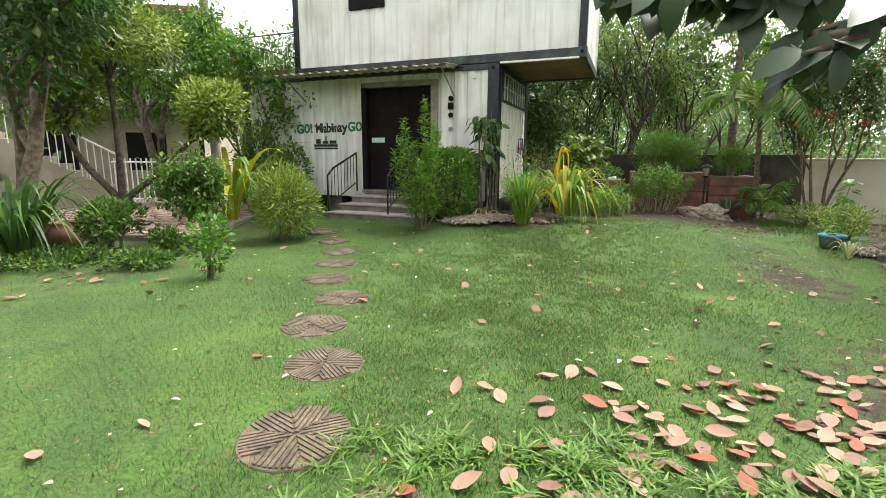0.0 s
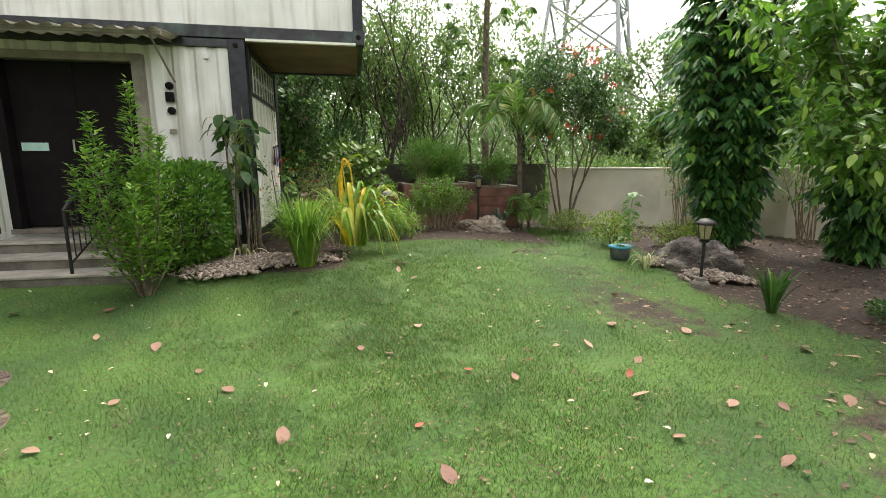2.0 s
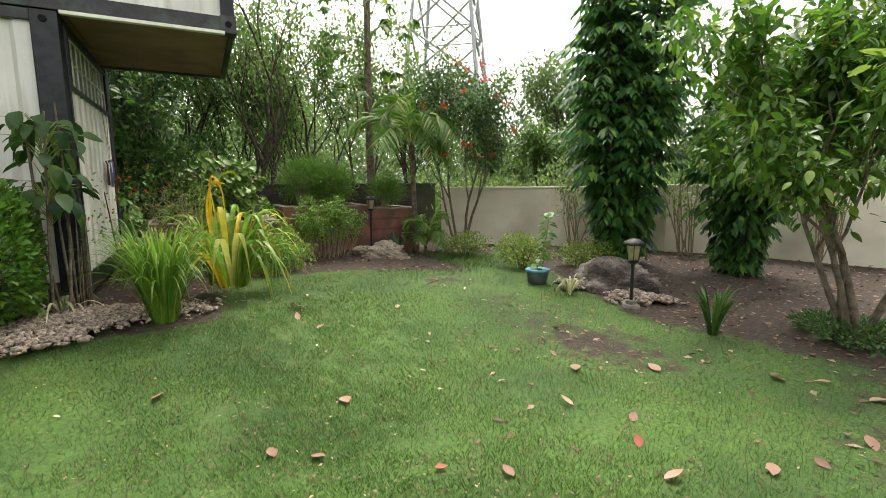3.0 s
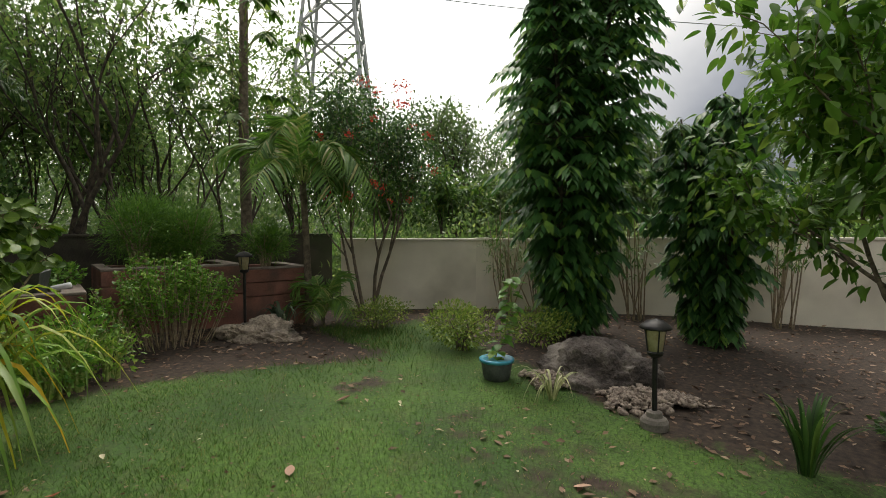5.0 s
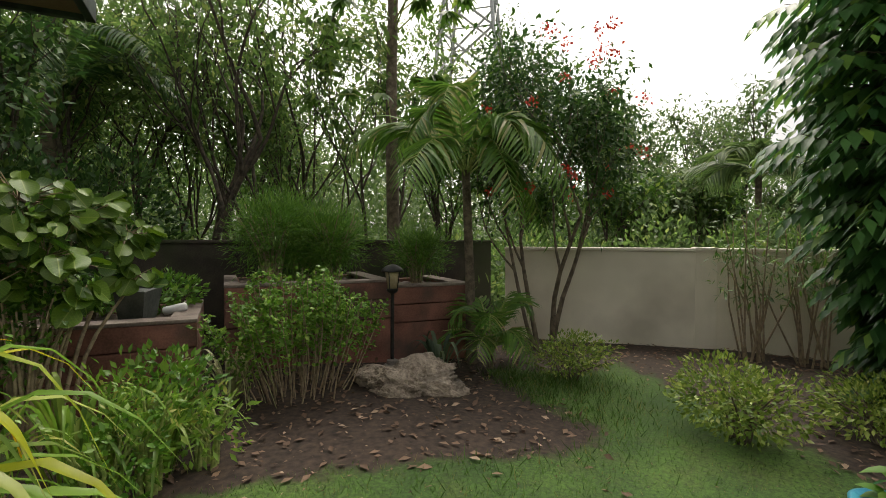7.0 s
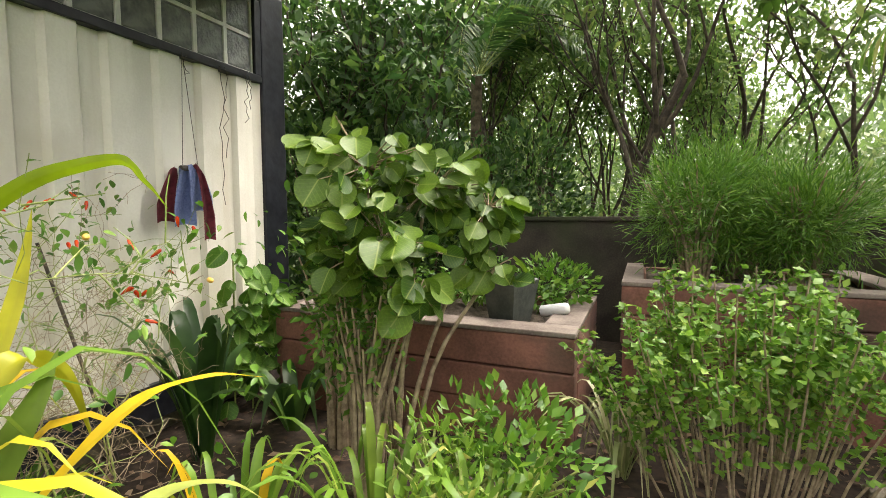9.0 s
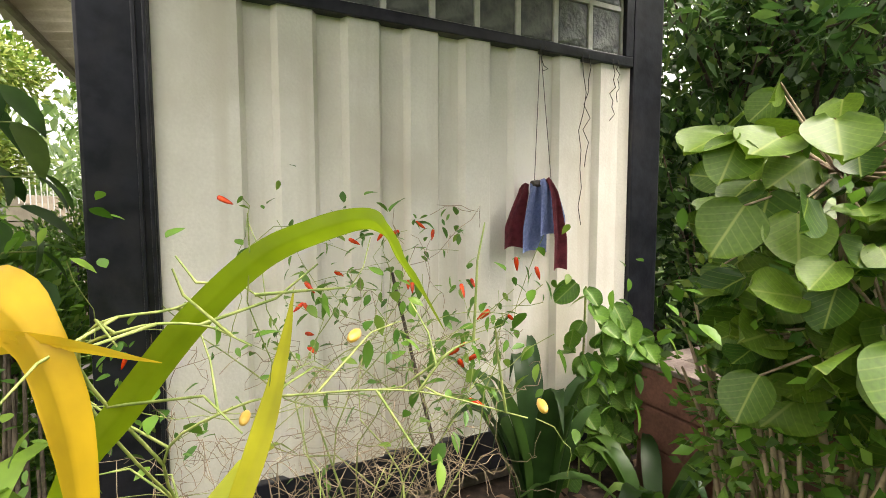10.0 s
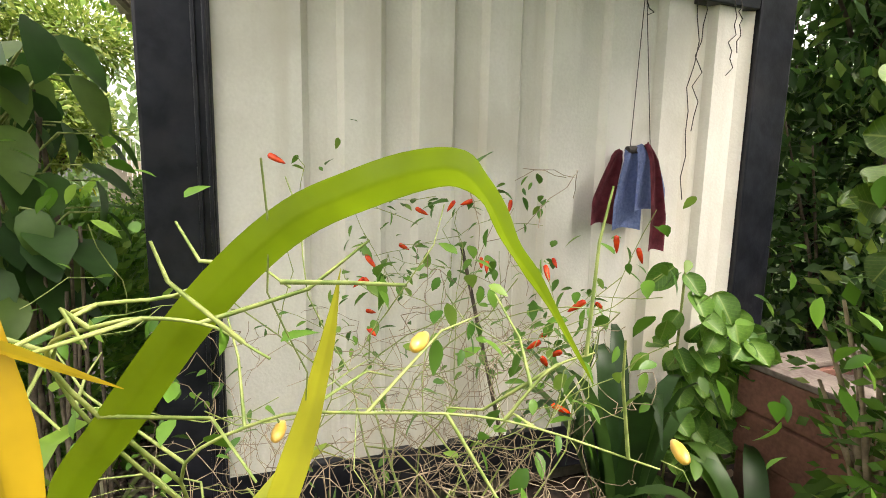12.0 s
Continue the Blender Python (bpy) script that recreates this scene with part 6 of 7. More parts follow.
for wx, wy, wr, wh, ws in ((3.25, 9.3, 0.28, 0.5, 1136), (3.55, 9.35, 0.3, 0.42, 1137), (3.2, 9.75, 0.3, 0.52, 1139)):
    bush("weedy_bush", wx, wy, "loose weedy green bush in the bed", wr, wh, ws, 0.06, L_STRAP, 300, lumps=14, stems=14, bark=M_TWIG, z0=0.05, ratio=0.36, shell=0.2)
bush("fern_tuft", 1.7, 9.45, "low feathery green tuft at the wall foot", 0.3, 0.35, 138, 0.09, L_MID, 900, ratio=0.12, stems=8)


def chilli_bush():
    """A straggling chilli bush: thin forked twigs, few leaves, red and yellow fruit."""
    rng = np.random.default_rng(140)
    o = np.array([1.95, 9.4, gz(1.95, 9.4)])
    ob = thing("chilli_bush", Matrix.Translation(o), "straggling chilli bush with thin green twigs and red fruit", "shrub")
    paths, tips = [], []
    for a, lean_, ln in ((0.3, 0.35, 0.85), (1.5, 0.5, 0.8), (2.6, 0.4, 0.9), (4.0, 0.6, 0.75), (5.2, 0.55, 0.8), (0.9, 0.15, 1.0), (3.4, 0.2, 0.9)):
        grow(rng, (0, 0, 0), (lean_ * math.cos(a), lean_ * math.sin(a), 1), ln, 0.0052, 4, 0.62, 0.05, 3, paths, tips, wander=0.26)
    keep = [q for q in paths if q[0][1] > 0.0005]
    paths = [[(p, max(0.0009, r)) for p, r in q] for q in keep if max(p[2] for p, _ in q) < 1.5 and max(math.hypot(p[0], p[1]) for p, _ in q) < 0.6 and max((p[0] - p[1]) for p, _ in q) < 0.95]
    # long straggling branches that reach out over the bed
    far = (((1.98, 9.1, 0.9), (2.12, 8.97, 1.22), (2.2, 9.05, 1.31), (2.3, 9.13, 1.335), (2.4, 9.25, 1.33), (2.52, 9.38, 1.28)),
           ((2.12, 8.97, 1.22), (2.2, 8.86, 1.42), (2.26, 8.9, 1.47), (2.32, 8.96, 1.475), (2.37, 9.0, 1.45)),
           ((1.96, 9.2, 0.8), (2.12, 8.9, 1.3), (2.2, 8.87, 1.46), (2.27, 8.95, 1.49), (2.31, 9.0, 1.52), (2.34, 9.03, 1.5)),
           ((2.4, 9.25, 1.33), (2.43, 9.29, 1.39), (2.46, 9.33, 1.41)))
    for k, pts in enumerate(far):
        line = [q - o for q in smooth_line(pts, 5)]
        r0 = 0.0028 if k < 3 else 0.0024
        paths.append([(q, r0 * (1 - 0.6 * i / len(line))) for i, q in enumerate(line)])
        tips += line[4::3]
        for q in line[3::3]:
            d = rng.normal(size=3) * 0.06 + np.array([0, 0, 0.03])
            paths.append([(q, 0.0025), (q + d, 0.0018), (q + d * 1.5 + rng.normal(size=3) * 0.02, 0.0012)])
            tips.append(q + d * 1.5)
    fine, ends = [], []
    for k in range(9):
        a = k * 0.7
        grow(rng, (0.12 * math.cos(a), 0.12 * math.sin(a), 0.25), (0.5 * math.cos(a), 0.5 * math.sin(a), 1), 0.55, 0.0026, 4, 0.7, 0.0, 3, fine, ends, wander=0.35)
    fine = [[(p, max(0.0008, r)) for p, r in q] for q in fine if max(p[2] for p, _ in q) < 1.42 and max(math.hypot(p[0], p[1]) for p, _ in q) < 0.55]
    tubes("dry_twig", fine, M_DRY, ob, n=4, kind="stuff", label="tangle of thin dry twigs")
    tubes("twig", paths, M_TWIG, ob, n=5, kind="stuff")
    tips = [t for t in tips if t[2] < 1.75 and math.hypot(t[0], t[1]) < 0.95 and np.linalg.norm(np.array(t) + o - np.array([2.74, 8.9, 1.58])) > 0.42]
    P, D, N, L, W = leaves_at(rng, tips, 800, 0.05, 0.042, 0.5, sag=0.3)
    npmesh("leaves", *leaf_arrays(P, D, N, L, W, OVATE), L_FRESH, ob)
    fruit = lathe([(0.001, 0.0), (0.006, 0.004), (0.0075, 0.015), (0.006, 0.03), (0.003, 0.042), (0.0008, 0.048)], 10)
    red = part("chilli", fruit, M_CHILLI, ob, "ripe red chilli", smooth=True)
    cand = [t for t in tips if 0.8 < t[2] < 1.5 and t[0] < 0.3 and t[1] > -0.25]
    for k in range(26):
        t = cand[int(rng.integers(0, len(cand)))]
        f = red if k == 0 else new("chilli", red.data)
        f.parent = ob
        f.matrix_local = Matrix.Translation(t) @ Euler((rng.uniform(-3.0, -2.0), rng.uniform(-1, 1), rng.uniform(0, 6))).to_matrix().to_4x4()
    pale_ = part("chilli", lathe([(0.001, 0.0), (0.006, 0.004), (0.0085, 0.015), (0.008, 0.028), (0.004, 0.04), (0.001, 0.044)], 12), M_CHILLIY, ob, "pale yellow chilli", smooth=True)
    for k, q in enumerate(((2.375, 9.14, 1.43), (2.54, 9.4, 1.29), (2.2, 9.06, 1.28))):
        f = pale_ if k == 0 else new("chilli", pale_.data)
        f.parent = ob
        f.matrix_local = Matrix.Translation(np.array(q) - o) @ Euler((-1.5, 0.3 * k, 0.6 + 0.2 * k)).to_matrix().to_4x4()


chilli_bush()
for su, sv, sr, sh, ss in ((0.55, 3.95, 0.75, 1.9, 1500), (-0.25, 3.55, 0.7, 2.0, 1501), (0.9, 5.5, 1.1, 2.2, 1502), (-0.4, 5.6, 1.2, 2.6, 1503)):
    PE = C_HOUSE @ Vector((su, sv, 0))
    bush("dark_shrub", PE.x, PE.y, "dark dense shrub close behind the house", sr, sh, ss, 0.1, L_DARK, 4200, z0=0.05)
stake = thing("plant_stake", Matrix.Translation((1.62, 10.25, gz(1.62, 10.25))), "thin brown wooden stake leaning at the wall", "stake")
part("stick", rodded((0, 0, -0.05), (-0.17, -0.22, 1.15), 0.009, 0.007), M_BARK_DARK, stake)


def planter_things():
    m = C_HOUSE @ Vector((1.75, 2.62, 0.82))
    p = thing("planter_pot", Matrix.Translation(m) @ Matrix.Rotation(0.12, 4, "X"), "dark grey square pot standing in the low planter", "pot")
    part("body", lathe([(0.12, 0.0), (0.14, 0.1), (0.17, 0.28), (0.15, 0.29), (0.14, 0.26)], 4), M_POT, p)
    c = thing("plastic_bottle", Matrix.Translation(C_HOUSE @ Vector((2.0, 2.75, 0.9))) @ pose(0, 0, 0, 78, 0, 60), "white plastic tube lying among the planter's weeds", "tube")
    part("tube", lathe([(0.03, -0.09), (0.036, -0.085), (0.036, 0.07), (0.03, 0.085), (0.015, 0.09)], 18), M_PIPE, c, smooth=True)
    for k, (u, v, r, n) in enumerate(((1.9, 3.1, 0.33, 700), (1.4, 3.1, 0.3, 500), (0.8, 3.0, 0.3, 500))):
        q = C_HOUSE @ Vector((u, v, 0))
        b = bush("planter_weed", q.x, q.y, "low green weeds growing in the planter", r, 0.3, 150 + k, 0.06, L_FRESH, n, stems=5)
        b.location.z = 0.8
    for k, (u, v, r, h, n) in enumerate(((2.85, 3.7, 0.55, 0.98, 9000), (3.5, 3.75, 0.55, 0.9, 9000), (4.5, 3.6, 0.45, 0.6, 5000), (3.2, 4.1, 0.6, 1.0, 8000))):
        q = C_HOUSE @ Vector((u, v, 0))
        b = bush("feathery_bush", q.x, q.y, "feathery soft green asparagus fern in the high planter", r, h, 160 + k, 0.085, L_FRESH, n, lumps=22, ratio=0.09, stems=22, shell=0.2, bark=M_DRY)
        b.location.z = 0.95


planter_things()


def mulch(x0, y0, label, count, rx, ry, turn, big, heap, seed):
    """A low heap of broken stones of many sizes."""
    rng = np.random.default_rng(seed)
    ob = thing("stone_mulch", Matrix.Translation((x0, y0, gz(x0, y0))), label, "mulch", kind="stuff")
    V, F, base = [], [], 0
    cube = np.array([(x, y, z) for x in (-1, 1) for y in (-1, 1) for z in (-1, 1)], dtype=float)
    fc = np.array([(0, 1, 3, 2), (4, 6, 7, 5), (0, 4, 5, 1), (2, 3, 7, 6), (0, 2, 6, 4), (1, 5, 7, 3)])
    for k in range(count):
        a, r = rng.uniform(0, 6.28), rng.uniform(0, 1) ** 0.6
        r = r * (0.72 + 0.28 * math.sin(3 * a + 1) + 0.12 * rng.normal())
        x, y = rx * r * math.cos(a), ry * r * math.sin(a)
        x, y = x * math.cos(turn) + y * math.sin(turn), -x * math.sin(turn) + y * math.cos(turn)
        s = rng.uniform(0.3, 1.0) ** 1.5 * big * np.array([1.3, 0.8, 0.5])
        R = np.array(Euler(rng.uniform(-0.6, 0.6, 3) * np.array([1, 1, 5])).to_matrix())
        V.append((cube * (1 + rng.normal(size=(8, 3)) * 0.22) * s) @ R.T + np.array([x, y, 0.012 + heap * max(0.0, 1 - r) + rng.uniform(0, 0.02)]))
        F.append(fc + base)
        base += 8
    npmesh("stones", np.concatenate(V), np.concatenate(F), M_GRAVEL, ob, kind="stuff")


mulch(0.75, 8.5, "pale broken stone mulch heaped at the house corner", 3600, 1.1, 0.75, 0.38, 0.028, 0.06, 170)
mulch(5.62, 5.3, "broken pale rubble at the foot of the boulder", 800, 0.5, 0.3, 1.3, 0.036, 0.07, 173)
mulch(5.68, 6.1, "broken pale rubble beside the boulder", 350, 0.32, 0.24, 1.0, 0.034, 0.06, 174)
strap_clump("dry_strap_plant", 0.75, 8.85, "limp pale strap plant lying over the mulch", 24, 0.3, 0.5, 0.4, 0.03, [(L_VARIEG, 1)], 171)
PC = C_HOUSE @ Vector((-0.12, -0.42, 0))


def corner_climber():
    """A climber with large drooping leaves on the corner post, over a sheaf of dry stalks."""
    rng = np.random.default_rng(172)
    o = np.array([PC.x, PC.y, gz(PC.x, PC.y)])
    ob = thing("corner_climber", Matrix.Translation(o), "dark large-leaved climber on the corner post", "vine")
    paths, P, D, N = [], [], [], []
    for k in range(5):
        a = k * 1.3
        b = np.array([0.1 * math.cos(a), 0.1 * math.sin(a), -0.04])
        e = np.array([0.12 * math.cos(a + 1), 0.12 * math.sin(a + 1), 1.55 + 0.1 * k])
        paths.append([(q, 0.014 * (1 - 0.04 * i)) for i, q in enumerate(smooth_line([b, (b + e) / 2 + rng.normal(size=3) * 0.03, e], 6))])
    for q in paths:
        tubes("stem", [q], M_BARK, ob, n=6)
    stalks = []
    for k in range(84):
        z = rng.uniform(0.9, 1.72)
        a = rng.uniform(0, 2 * np.pi)
        w = np.array([math.cos(a), math.sin(a), 0])
        e = np.array([0, 0, z]) + w * rng.uniform(0.08, 0.3) + np.array([0, 0, 0.1])
        stalks.append([(np.array([0, 0, z - 0.06]), 0.005), (e * np.array([0.6, 0.6, 1]), 0.004), (e, 0.003)])
        P.append(e)
        D.append(w * 0.7 + np.array([0, 0, rng.uniform(-1.3, -0.2)]) + rng.normal(size=3) * 0.2)
        N.append(w * 0.8 + np.array([0, 0, 0.8]) + rng.normal(size=3) * 0.2)
    for q in stalks:
        tubes("leaf_stalk", [q], M_TWIG, ob, n=5)
    L = rng.uniform(0.13, 0.22, len(P))
    npmesh("leaves", *leaf_arrays(P, D, N, L, L * 0.62, ((0.0, 0.25), (0.15, 0.8), (0.4, 1.0), (0.7, 0.75), (0.9, 0.3), (1.0, 0.0)), fold=0.22, droop=0.3), L_DARK, ob, smooth=True)
    dry = []
    for k in range(14):
        a, r = rng.uniform(0, 6.28), rng.uniform(0.03, 0.09)
        b = np.array([0.2 + r * math.cos(a), 0.12 + r * math.sin(a), -0.03])
        dry.append([(b, 0.009), (b + np.array([rng.normal() * 0.03, rng.normal() * 0.03, rng.uniform(0.6, 1.3)]), 0.005)])
    for q in dry:
        tubes("dry_stalk", [q], M_BARK, ob, n=5)


corner_climber()


def overhanging_branch():
    """A broad-leaved branch over the start of the walk, from a tree beside it; its shade is in the leaf colour."""
    rng = np.random.default_rng(180)
    ob = thing("overhanging_tree", Matrix.Translation((2.7, -0.6, 0)), "tree whose broad-leaved branch, coloured as in shade, overhangs the lawn", "tree")
    o = np.array([2.7, -0.6, 0])
    trunk = smooth_line([(2.7, -0.6, -0.05), (2.65, -0.5, 1.0), (2.5, -0.3, 2.0), (2.2, 0.1, 2.6)], 5)
    limb = smooth_line([(2.5, -0.3, 2.0), (1.26, 1.42, 1.86), (1.06, 1.39, 1.78), (0.87, 1.46, 1.78), (0.70, 1.55, 1.82), (0.55, 1.61, 1.86)], 6)
    limb2 = smooth_line([(2.5, -0.3, 1.9), (1.14, 1.26, 1.65), (1.03, 1.23, 1.59), (0.95, 1.23, 1.56), (0.87, 1.22, 1.54)], 6)
    paths = [[(q - o, 0.1 * (1 - 0.5 * i / len(trunk))) for i, q in enumerate(trunk)]]
    for l_ in (limb, limb2):
        paths.append([(q - o, 0.03 * (1 - 0.85 * i / len(l_))) for i, q in enumerate(l_)])
    P, D, N = [], [], []
    for l_, per in ((limb, 3), (limb2, 1)):
        for q in l_[8:]:
            for k in range(per):
                d = rng.normal(size=3) * 0.5 + np.array([-0.3, 0.1, -0.7])
                P.append(q - o + rng.normal(size=3) * 0.03)
                D.append(d)
                N.append(rng.normal(size=3) * 0.4 + np.array([0, -0.8, 0.6]))
    tubes("trunk", paths, M_BARK_DARK, ob, n=8)
    npmesh("leaves", *leaf_arrays(P, D, N, 0.14 * rng.uniform(0.7, 1.15, len(P)), 0.075, OVATE, fold=0.15), L_SHADED, ob, smooth=True)
    crown = [np.array(trunk[-1]) - o + unit(rng, 1)[0] * np.array([0.9, 0.9, 0.5]) + np.array([0.6, -0.6, 0.7]) for _ in range(30)]
    A, B, C, L, W = leaves_at(rng, crown, 1500, 0.5, 0.14, 0.5)
    npmesh("crown", *simple_leaves(A, B, C, L, W), L_SHADED, ob)


overhanging_branch()


def blossoms():
    """Red blossom heads among the leaves of the flowering tree."""
    rng = np.random.default_rng(72)
    for k in range(26):
        a, z = rng.uniform(0, 6.28), rng.uniform(2.0, 3.9)
        r = rng.uniform(0.35, 1.0)
        c = np.array([7.75 + r * math.cos(a) - 0.2, 9.75 + r * math.sin(a) - 0.35, z])
        n = 22
        P = c + rng.normal(size=(n, 3)) * 0.035
        v, f = simple_leaves(P - c, unit(rng, n), unit(rng, n), 0.04, 0.03)
        ob = npmesh("blossom", v, f, M_FLOWER, FLOWERING, "small red blossom head")
        ob.matrix_local = Matrix.Translation(Vector(c) - FLOWERING.location)


blossoms()

# ---- woods beyond the walls ----
rngw = np.random.default_rng(500)
WOODS = []
for k in range(22):
    a = radians(rngw.uniform(-6, 54))
    d = rngw.uniform(8.5, 18)
    WOODS.append((2.5 + d * math.sin(a), 6.5 + d * math.cos(a), rngw.uniform(4.5, 8)))
for k, (wx, wy, wh) in enumerate(WOODS):
    q = HOUSE_INV @ Vector((wx, wy, 0))
    # the pylon stands in a gap of these woods
    if q.y < 5.3 or 0.79 < math.atan2(wx - 2.2, wy - 5.7) < 0.95:
        continue
    tree("woodland_tree", wx, wy, "slender woodland tree with loose green foliage", wh, 0.05, 600 + k, 0.15, (L_WOOD, L_MID, L_WOOD)[k % 3], 3000, 0.5, stems=2, depth=3, lean=0.15, spread=0.45,
         bark=M_BARK_DARK, trunk_part=0.36, group="woods behind the garden")
for k in range(20):
    a = radians(rngw.uniform(56, 160))
    d = rngw.uniform(13, 26)
    tree("far_tree", 2.5 + d * math.sin(a), 6.5 + d * math.cos(a), "green tree beyond the garden wall", rngw.uniform(2.6, 3.6) + d * 0.06, 0.08, 700 + k, 0.22, (L_FAR, L_MID)[k % 2], 3200, 0.7, stems=2, depth=3,
         lean=0.15, spread=0.5, bark=M_BARK_DARK, trunk_part=0.3, group="trees beyond the wall")

for k, (wx, wy, wh) in enumerate(((2.1, 13.2, 4.8), (1.2, 13.6, 5.5))):
    tree("dense_tree", wx, wy, "dense dark tree close behind the house", wh, 0.07, 760 + k, 0.13, L_DARK, 5000, 0.6, stems=3, depth=3, lean=0.2, spread=0.6, bark=M_BARK_DARK, trunk_part=0.22, group="woods behind the garden")
for k, (a, d, wh) in enumerate(((60, 26, 8.6), (66, 22, 8.2), (70, 27, 9.5), (76, 24, 7.6), (88, 25, 7.5), (95, 22, 6.6), (103, 26, 7.6), (112, 24, 6.5))):
    tree("far_tree", 2.2 + d * math.sin(radians(a)), 5.7 + d * math.cos(radians(a)), "tall green tree beyond the garden wall", wh, 0.14, 780 + k, 0.26, L_FAR, 3600, 0.95, stems=2, depth=3, lean=0.15,
         spread=0.55, bark=M_BARK_DARK, trunk_part=0.4, group="trees beyond the wall")


def hedge_mass(name, label, spots, leaf, mat, count, seed):
    """Far undergrowth as one mass of leaves in many uneven heaps; spots are (x, y, radius, height)."""
    rng = np.random.default_rng(seed)
    ob = thing(name, Matrix.Identity(4), label, "woods", kind="stuff")
    spots = np.array(spots)
    w = spots[:, 2] * spots[:, 3]
    pick = rng.choice(len(spots), count, p=w / w.sum())
    s = spots[pick]
    way = unit(rng, count)
    way[:, 2] = np.abs(way[:, 2])
    rad = rng.uniform(0.55, 1.0, count)
    P = np.stack([s[:, 0] + way[:, 0] * s[:, 2] * rad, s[:, 1] + way[:, 1] * s[:, 2] * rad, way[:, 2] * s[:, 3] * rad], axis=1)
    L = leaf * rng.uniform(0.6, 1.3, count)
    v, f = simple_leaves(P, way + unit(rng, count) * 0.8, way + np.array([0, 0, 0.7]), L, L * 0.5)
    npmesh("leaves", v, f, mat, ob, kind="stuff")


under = []
for k in range(40):
    u, v = rngw.uniform(-1.5, 9), rngw.uniform(5.4, 9)
    q = C_HOUSE @ Vector((u, v, 0))
    under.append((q.x, q.y, rngw.uniform(0.7, 1.3), rngw.uniform(1.0, 1.9)))
hedge_mass("undergrowth", "thick green undergrowth behind the back wall", under, 0.16, L_WOOD, 15000, 801)
over = []
for k in range(40):
    a = radians(rngw.uniform(48, 150))
    d = rngw.uniform(9.5, 13)
    over.append((2.5 + d * math.sin(a), 6.5 + d * math.cos(a), rngw.uniform(0.8, 1.4), rngw.uniform(1.3, 2.2)))
over = [s for s in over if s[0] > 10.2 + s[2] + max(0.0, (6 - s[1]) * 0.22)]
hedge_mass("undergrowth", "green bushes just beyond the garden wall", over, 0.14, L_WOOD, 26000, 802)
far = []
for k in range(150):
    a = radians(rngw.uniform(-75, 170))
    d = rngw.uniform(24, 60)
    far.append((2.5 + d * math.sin(a), 6.5 + d * math.cos(a), rngw.uniform(3, 5.5), (0.27 if a < 0.95 else 0.17) * d * rngw.uniform(0.7, 1.15)))
hedge_mass("far_woods", "distant green woods round the place", far, 0.45, L_FAR, 150000, 803)
middle = []
for k in range(70):
    a = radians(rngw.uniform(-14, 100))
    d = rngw.uniform(15, 23)
    middle.append((2.5 + d * math.sin(a), 6.5 + d * math.cos(a), rngw.uniform(1.4, 2.6), (0.26 if a < 0.85 else 0.17) * d * rngw.uniform(0.6, 1.1)))
hedge_mass("undergrowth", "layered green thicket in the woods behind the garden", middle, 0.24, L_FAR, 46000, 805)
south = []
for k in range(40):
    a = radians(rngw.uniform(150, 285))
    d = rngw.uniform(14, 24)
    south.append((2.5 + d * math.sin(a), 6.5 + d * math.cos(a), rngw.uniform(2, 3.5), rngw.uniform(3.0, 5.5)))
hedge_mass("far_woods", "green woods at the far side of the garden", south, 0.4, L_FAR, 16000, 804)


def papaya():
    rng = np.random.default_rng(75)
    x, y = 7.15, 12.0
    ob = thing("papaya_tree", Matrix.Translation((x, y, 0)), "tall thin-trunked tree with a loose lobed crown", "tree")
    tubes("trunk", [[(np.array([0.02 * math.sin(k), 0, k * 0.75 - 0.05]), 0.11 - 0.005 * k) for k in range(11)]], M_BARK, ob, n=10)
    st, P, D, N, L = [], [], [], [], []
    for k in range(42):
        z = rng.uniform(3.1, 6.8)
        a = rng.uniform(0, 6.28)
        r = rng.uniform(0.5, 1.15)
        e = np.array([r * math.cos(a), r * math.sin(a), z + rng.uniform(-0.1, 0.35)])
        st.append([(np.array([0, 0, z - 0.15]), 0.014), (e * np.array([0.5, 0.5, 1]) + np.array([0, 0, 0.06]), 0.01), (e, 0.006)])
        for j in range(11):
            b = a + (j - 5) * 0.42
            P.append(e)
            D.append((math.cos(b), math.sin(b), -0.35 + rng.normal() * 0.1))
            N.append((0.2 * math.cos(a), 0.2 * math.sin(a), 1))
            L.append(rng.uniform(0.24, 0.4) * (1 - 0.06 * abs(j - 5)))
    tubes("stalk", st, M_TWIG, ob, n=5)
    L = np.array(L)
    npmesh("crown", *leaf_arrays(P, D, N, L, L * 0.34, OVATE, droop=0.35), L_MID, ob)


papaya()
for k, (tx, ty, th) in enumerate(((3.30, 14.64, 7.2), (3.92, 15.01, 6.6), (4.99, 13.99, 6.8), (5.24, 13.49, 7.0), (5.43, 13.64, 6.2), (7.45, 14.85, 7.5))):
    tree("slender_tree", tx, ty, "slender dark-trunked tree with sparse airy leaves", th, 0.06, 960 + k, 0.13, L_WOOD, 1300, 0.5, stems=1 + k % 2, depth=3, lean=0.06, spread=0.35, bark=M_BARK_DARK, trunk_part=0.5, group="woods behind the garden")
palm("coconut_palm", 3.6, 15.5, "tall palm with fine drooping fronds in the woods", 3.4, 0.1, 16, 1.3, 2.0, 1.5, 0.5, 76, mat=L_DARK, nleaf=54)
palm("coconut_palm", 16.5, 9.0, "palm with stiff narrow fronds beyond the wall", 3.0, 0.08, 18, 0.9, 1.2, 0.5, 0.8, 77, mat=L_FAR, nleaf=22)
